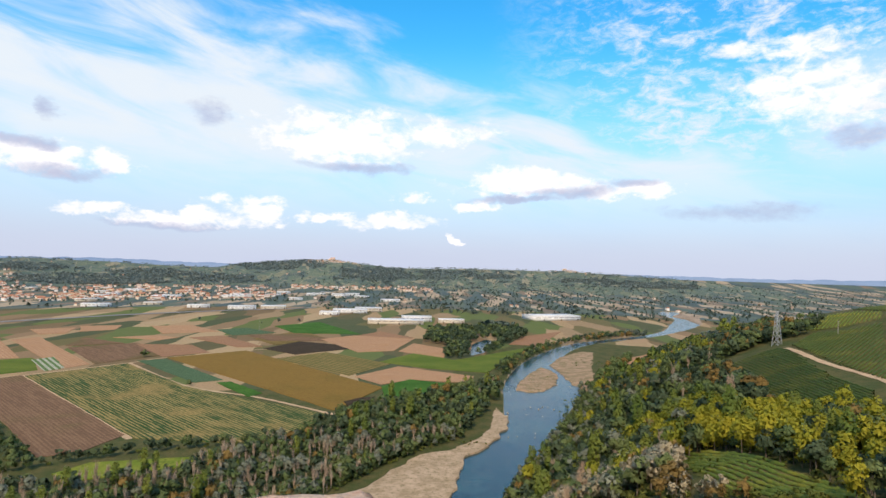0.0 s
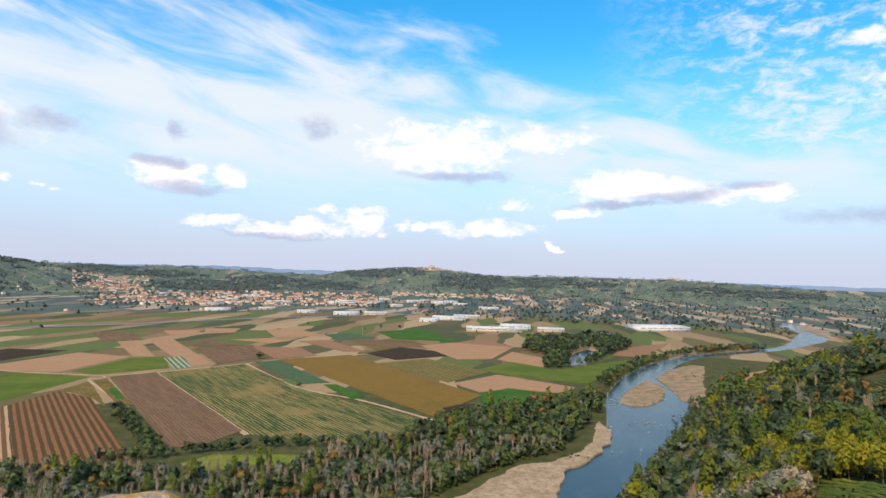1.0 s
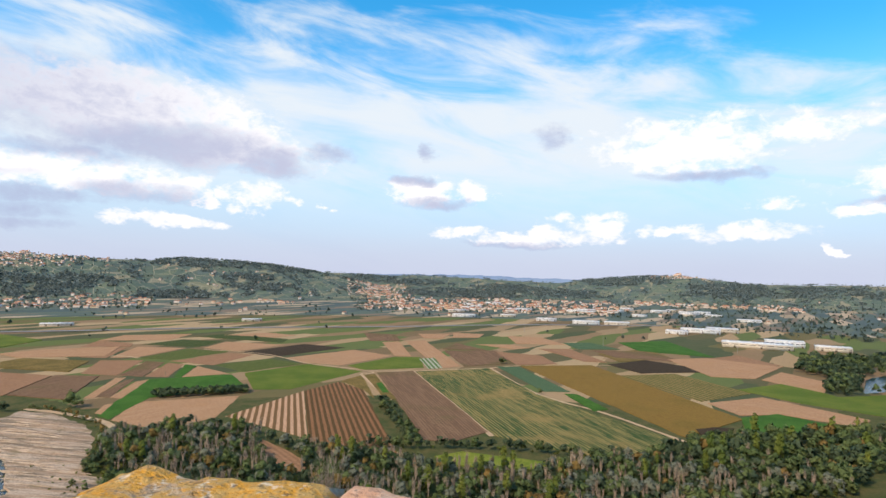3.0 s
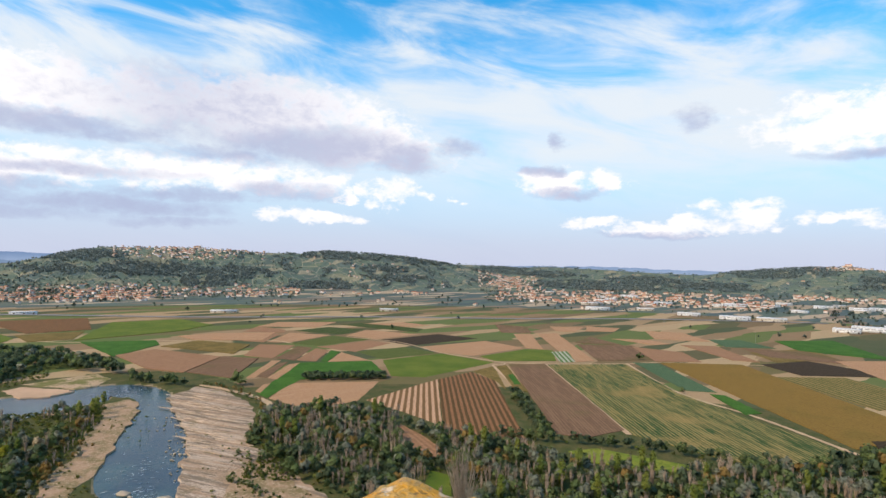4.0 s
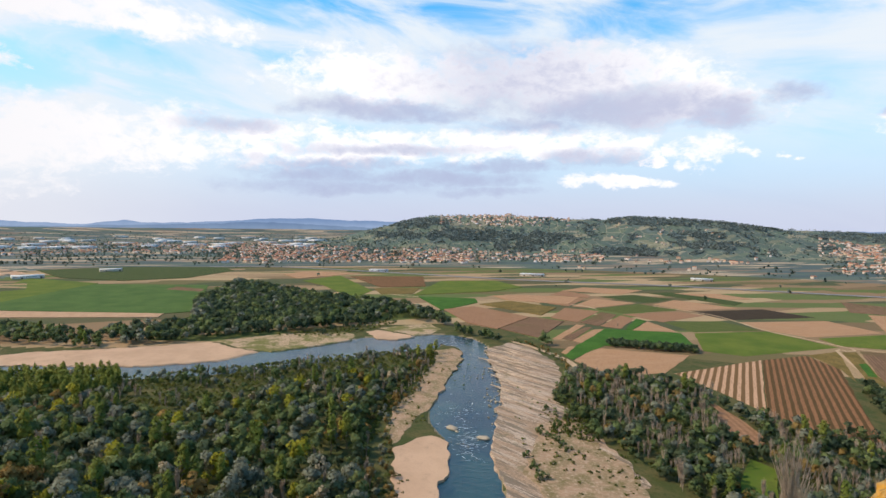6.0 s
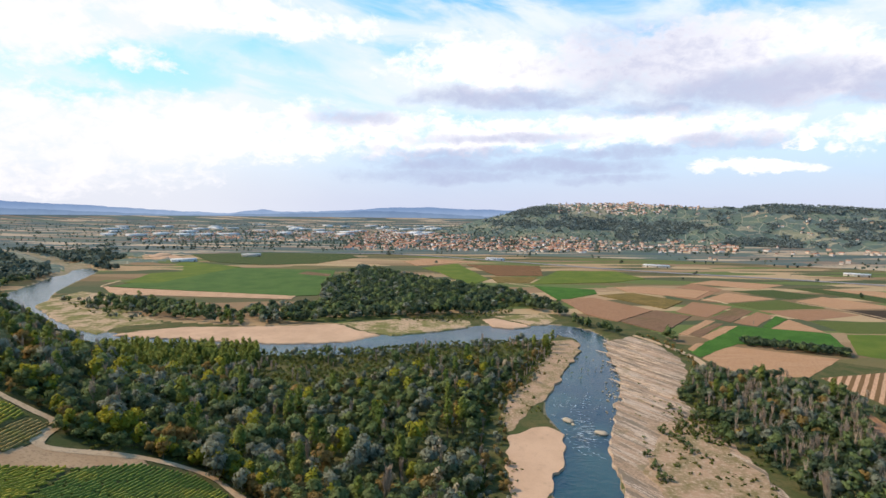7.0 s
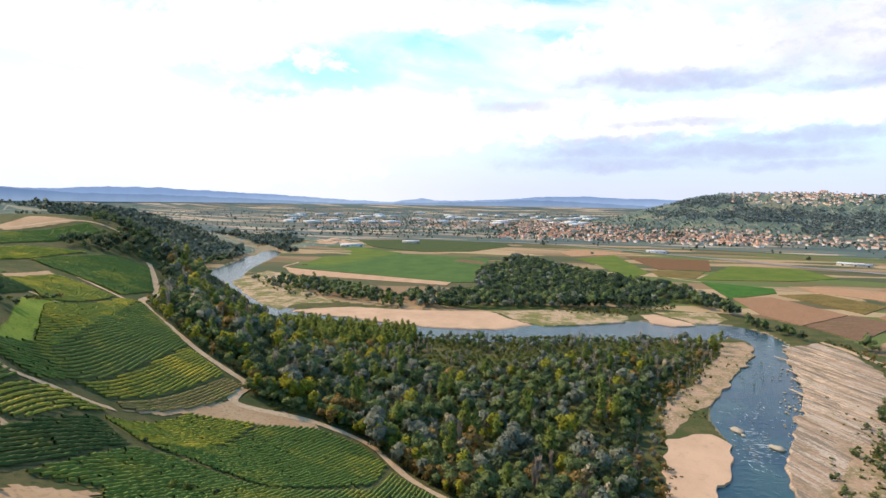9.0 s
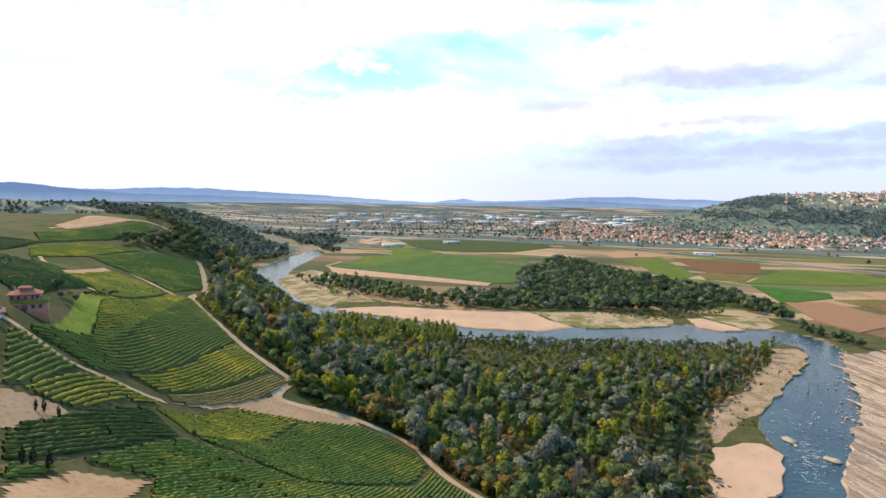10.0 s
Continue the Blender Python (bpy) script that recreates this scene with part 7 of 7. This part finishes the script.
# ---- river stones, rapids ----
M_ROCK = material("river_stone", mottled((0.42, 0.35, 0.25), (0.30, 0.25, 0.18), 0.3, 1.5), 0.9, bump=(2.0, 0.6, 0.2))
M_FOAM = material("white_water", mottled((0.75, 0.78, 0.80), (0.60, 0.66, 0.70), 0.5, 2.0), 0.5)


def stone_shape(seed, rough=0.28, rings=5, sides=9):
    """A rounded uneven stone, about 2 m across."""
    V = []
    for i in range(rings + 1):
        th = math.pi * i / rings
        for j in range(sides):
            ph = 2 * math.pi * j / sides
            d = Vector((math.sin(th) * math.cos(ph), math.sin(th) * math.sin(ph), math.cos(th)))
            k = 1 + rough * noise.noise(d * 1.3 + Vector((seed * 7.1, 0, 0))) + rough * 0.5 * noise.noise(d * 3.1 + Vector((0, seed * 3.3, 0)))
            V.append(d * k)
    i = np.arange(rings * sides)
    a, b = (i // sides) * sides + i % sides, (i // sides) * sides + (i + 1) % sides
    return np.array(V), np.c_[a, a + sides, b + sides, b]


def big_rock(x, y, sx, sy, sz, turn, label):
    V, F = stone_shape(x * 0.1 + y, 0.3, 8, 14)
    ob = mesh_object("rock", V, F, [M_ROCK], smooth=True)
    ob.matrix_world = pose(x, y, -0.9, 0, 0, turn) @ Matrix.Diagonal((sx, sy, sz, 1))
    return tagged(ob, label, "rock", "rocks in the river")


big_rock(-431, 118, 6.0, 3.4, 1.5, 20, "tan rock outcrop standing in the river")
big_rock(-405, 136, 5.4, 3.6, 1.6, 50, "pale rock with green moss in the rapids")
big_rock(-423, 120, 2.4, 1.2, 0.8, 10, "small tan rock in the river")
for hx, hy, hs in ((-1850, -800, 22), (-1900, -850, 28), (-1950, -900, 20), (-1980, -860, 30), (-1800, -830, 16), (-2020, -930, 24)):
    V, F = stone_shape(hx * 0.1, 0.3, 8, 14)
    mound = mesh_object("mound", V, F, [M_SAND], smooth=True)
    mound.matrix_world = pose(hx, hy, 0, 0, 0, hs * 9) @ Matrix.Diagonal((hs, hs * 0.7, hs * 0.28, 1))
    tagged(mound, "pale conical mound of dug gravel", "mound", "mounds at the gravel works")
SHAPES = [stone_shape(k + 0.5, 0.35, 4, 7) for k in range(4)]
MESHES = [mesh_object("stone", v, f, [M_ROCK], smooth=True) for v, f in SHAPES]
for ob in MESHES:
    tagged(ob, "loose river stone in shallow water", "stone", "loose river stones")
STONES = []
for cx, cy, n, sx, sy, big in ((-450, 172, 40, 26, 4, 1.1), (-520, 199, 40, 28, 4, 1.0), (-590, 221, 24, 28, 4, 0.9), (-425, 158, 26, 14, 4, 1.1), (-402, 116, 6, 6, 6, 0.8), (-470, 178, 36, 20, 6, 1.5), (-560, 206, 30, 26, 5, 1.5), (-500, 190, 24, 40, 8, 1.2), (120, 660, 10, 16, 14, 1.2), (70, 620, 10, 4, 14, 1.6), (92, 560, 4, 12, 14, 0.9),
                               (-700, 195, 14, 20, 8, 1.0), (150, 800, 12, 20, 16, 1.2)):
    for _ in range(n):
        STONES.append((cx + rng.normal() * sx, cy + rng.normal() * sy, rng.uniform(0.4, 1.0) * big))
for i, (x, y, s) in enumerate(STONES[:290]):
    m = pose(x, y, -0.85, 0, 0, rng.uniform(0, 360)) @ Matrix.Diagonal((s * rng.uniform(0.8, 1.6), s, s * 0.6, 1))
    if i < 4:
        MESHES[i].matrix_world = m
    else:
        copy_thing(MESHES[i % 4], m).matrix_basis = m


def rapids(cx, cy, n, along, across, turn, label):
    """Broken white water: many thin crests lying on the river."""
    V, F, k = [], [], 0
    c, s = math.cos(radians(turn)), math.sin(radians(turn))
    for _ in range(n):
        u, v = rng.normal() * along, rng.normal() * across
        l, w = rng.uniform(0.6, 3.2), rng.uniform(0.12, 0.4)
        a = radians(turn + 90 + rng.normal() * 25)
        d, e = np.array([math.cos(a), math.sin(a), 0]), np.array([-math.sin(a), math.cos(a), 0])
        p = np.array([cx + u * c - v * s, cy + u * s + v * c, -1.1])
        V += [p - d * l, p - d * l * 0.3 + e * w + [0, 0, 0.14], p + d * l, p + d * l * 0.2 - e * w + [0, 0, 0.04]]
        F.append([k, k + 3, k + 2, k + 1])
        k += 4
    ob = mesh_object("rapids", np.array(V), np.array(F), [M_FOAM])
    return tagged(ob, label, "rapids", "white water", "stuff")


rapids(-402, 123, 150, 20, 6, 165, "white broken water between two rocks")
rapids(-470, 140, 60, 25, 14, 165, "light ripples over the shallow ford")
rapids(-745, 200, 120, 26, 12, 140, "white riffle at the river bend")
rapids(98, 770, 130, 18, 9, 60, "white riffle beside the gravel island")
rapids(180, 900, 50, 30, 8, 60, "small ripples past the gravel island")

# ---- parapet of the tower ----
def lichen_colour(orange):
    def build(n, obj, pos):
        base = n.mix(n.smooth(n.noise(pos, 9.0, 6, 0.7), 0.35, 0.65), (0.30, 0.24, 0.18), (0.52, 0.41, 0.30))
        warm = n.smooth(n.noise(pos, 5.0, 6, 0.72), 0.62 - orange, 0.74 - orange)
        col = n.mix(warm, base, n.mix(n.smooth(n.noise(pos, 30.0, 4, 0.7), 0.35, 0.65), (0.62, 0.30, 0.035), (0.50, 0.33, 0.12)))
        pale = n.smooth(n.noise(pos, 26.0, 4, 0.65), 0.57, 0.63)
        col = n.mix(n.math("MULTIPLY", pale, 0.55), col, (0.72, 0.68, 0.58))
        return n.mix(n.math("MULTIPLY", n.smooth(n.noise(pos, 34.0, 4, 0.65), 0.57, 0.65), 0.75), col, (0.10, 0.075, 0.055))
    return build


M_LICHEN = material("lichened_stone", lichen_colour(0.27), 0.95, bump=(60.0, 0.8, 0.02), specular=0.15)
M_STONE = material("worn_stone", lichen_colour(0.15), 0.95, bump=(60.0, 0.8, 0.02), specular=0.15)
M_BRICK = material("worn_brick", lambda n, o, p: n.mix(n.smooth(n.noise(p, 14.0, 6, 0.7), 0.38, 0.64), (0.60, 0.33, 0.20), (0.66, 0.47, 0.34)), 0.95, bump=(50.0, 0.9, 0.02), specular=0.1)
CORNER = Vector((-0.729, 0.742, 0))
ALONG_A, ALONG_B = Vector((0.935, 0.355, 0)).normalized(), Vector((0.25, -0.97, 0)).normalized()
TOP = EYE - 0.385


def coping_stone(parent, u0, u1, inner, along, inward, top, mat, seed, name="coping_stone"):
    """An uneven slab of the wall's top, from u0 to u1 metres along the wall."""
    nx, ny = max(8, int((u1 - u0) / 0.025)), max(8, int(inner / 0.03))
    V, F = [], []
    for layer in (0, 1):
        for j in range(ny + 1):
            for i in range(nx + 1):
                fu, fv = i / nx, j / ny
                p = CORNER + along * (u0 + (u1 - u0) * fu) + inward * (inner * fv)
                q = Vector((p.x, p.y, seed))
                edge = min(fu * (u1 - u0), (1 - fu) * (u1 - u0), fv * inner, (1 - fv) * inner)
                round_off = 0.018 * max(0, 1 - edge / 0.05) ** 2
                h = 0.022 * noise.noise(q * 3) + 0.014 * noise.noise(q * 9) + 0.008 * noise.noise(q * 27) - round_off
                wob = 0.018 * noise.noise(q * 6 + Vector((5, 0, 0)))
                z = top + h if layer == 0 else top - 0.16
                if fv == 0:
                    p = p + inward * (wob + 0.02 * noise.noise(q * 15))
                V.append((p.x, p.y, z))
    n1 = (nx + 1) * (ny + 1)
    for j in range(ny):
        for i in range(nx):
            a = j * (nx + 1) + i
            F += [(a, a + nx + 1, a + nx + 2, a + 1), (n1 + a, n1 + a + 1, n1 + a + nx + 2, n1 + a + nx + 1)]
    rim = [i for i in range(nx + 1)] + [(j + 1) * (nx + 1) - 1 for j in range(1, ny + 1)] + [ny * (nx + 1) + i for i in range(nx - 1, -1, -1)] + [j * (nx + 1) for j in range(ny - 1, 0, -1)]
    for a, b in zip(rim, rim[1:] + rim[:1]):
        F.append((a, b, b + n1, a + n1))
    ob = mesh_object(name, np.array(V), np.array(F), [mat], parent, smooth=True)
    return ob


parapet = tagged(new("tower_parapet", None), "weathered stone parapet with orange lichen", "parapet")
into_a, into_b = Vector((ALONG_A.y, -ALONG_A.x, 0)), Vector((-ALONG_B.y, ALONG_B.x, 0))
V, F = [], []
outer = [CORNER + ALONG_B * 0.92, CORNER, CORNER + ALONG_A * 1.5]
inner = [CORNER + ALONG_B * 0.92 + into_b * 0.4, CORNER + into_a * 0.4 + into_b * 0.4, CORNER + ALONG_A * 1.5 + into_a * 0.4]
for z in (EYE - 30.0, TOP - 0.17):
    for p in outer + inner:
        V.append((p.x, p.y, z))
for a, b in ((0, 1), (1, 2), (5, 4), (4, 3), (2, 5), (3, 0)):
    F.append((a, b, b + 6, a + 6))
F += [(6, 7, 10, 9), (7, 8, 11, 10), (1, 0, 3, 4), (2, 1, 4, 5)]
clean_part("wall", V, F, M_STONE, parapet, "old stone and brick tower wall")
coping_stone(parapet, 0.0, 0.42, 0.42, ALONG_A, into_a, TOP, M_LICHEN, 1)
coping_stone(parapet, 0.43, 0.62, 0.40, ALONG_A, into_a, TOP - 0.002, M_BRICK, 2, "brick")
coping_stone(parapet, 0.64, 0.95, 0.40, ALONG_A, into_a, TOP + 0.004, M_STONE, 3)
coping_stone(parapet, 0.96, 1.18, 0.40, ALONG_A, into_a, TOP - 0.006, M_BRICK, 4, "brick")
coping_stone(parapet, 1.20, 1.5, 0.40, ALONG_A, into_a, TOP - 0.02, M_BRICK, 5, "brick")
coping_stone(parapet, 0.04, 0.9, 0.36, ALONG_B, into_b, TOP - 0.004, M_LICHEN, 8)
tower = slab("tower_floor", [(-0.65, 0.7), (0.66, 1.2), (1.4, 1.1), (1.4, -1.1), (-0.55, -1.1)], M_CONCRETE, EYE - 30.0, TOP - 1.0)
tagged(tower, "flat stone roof of the tower", "tower", kind="structure")
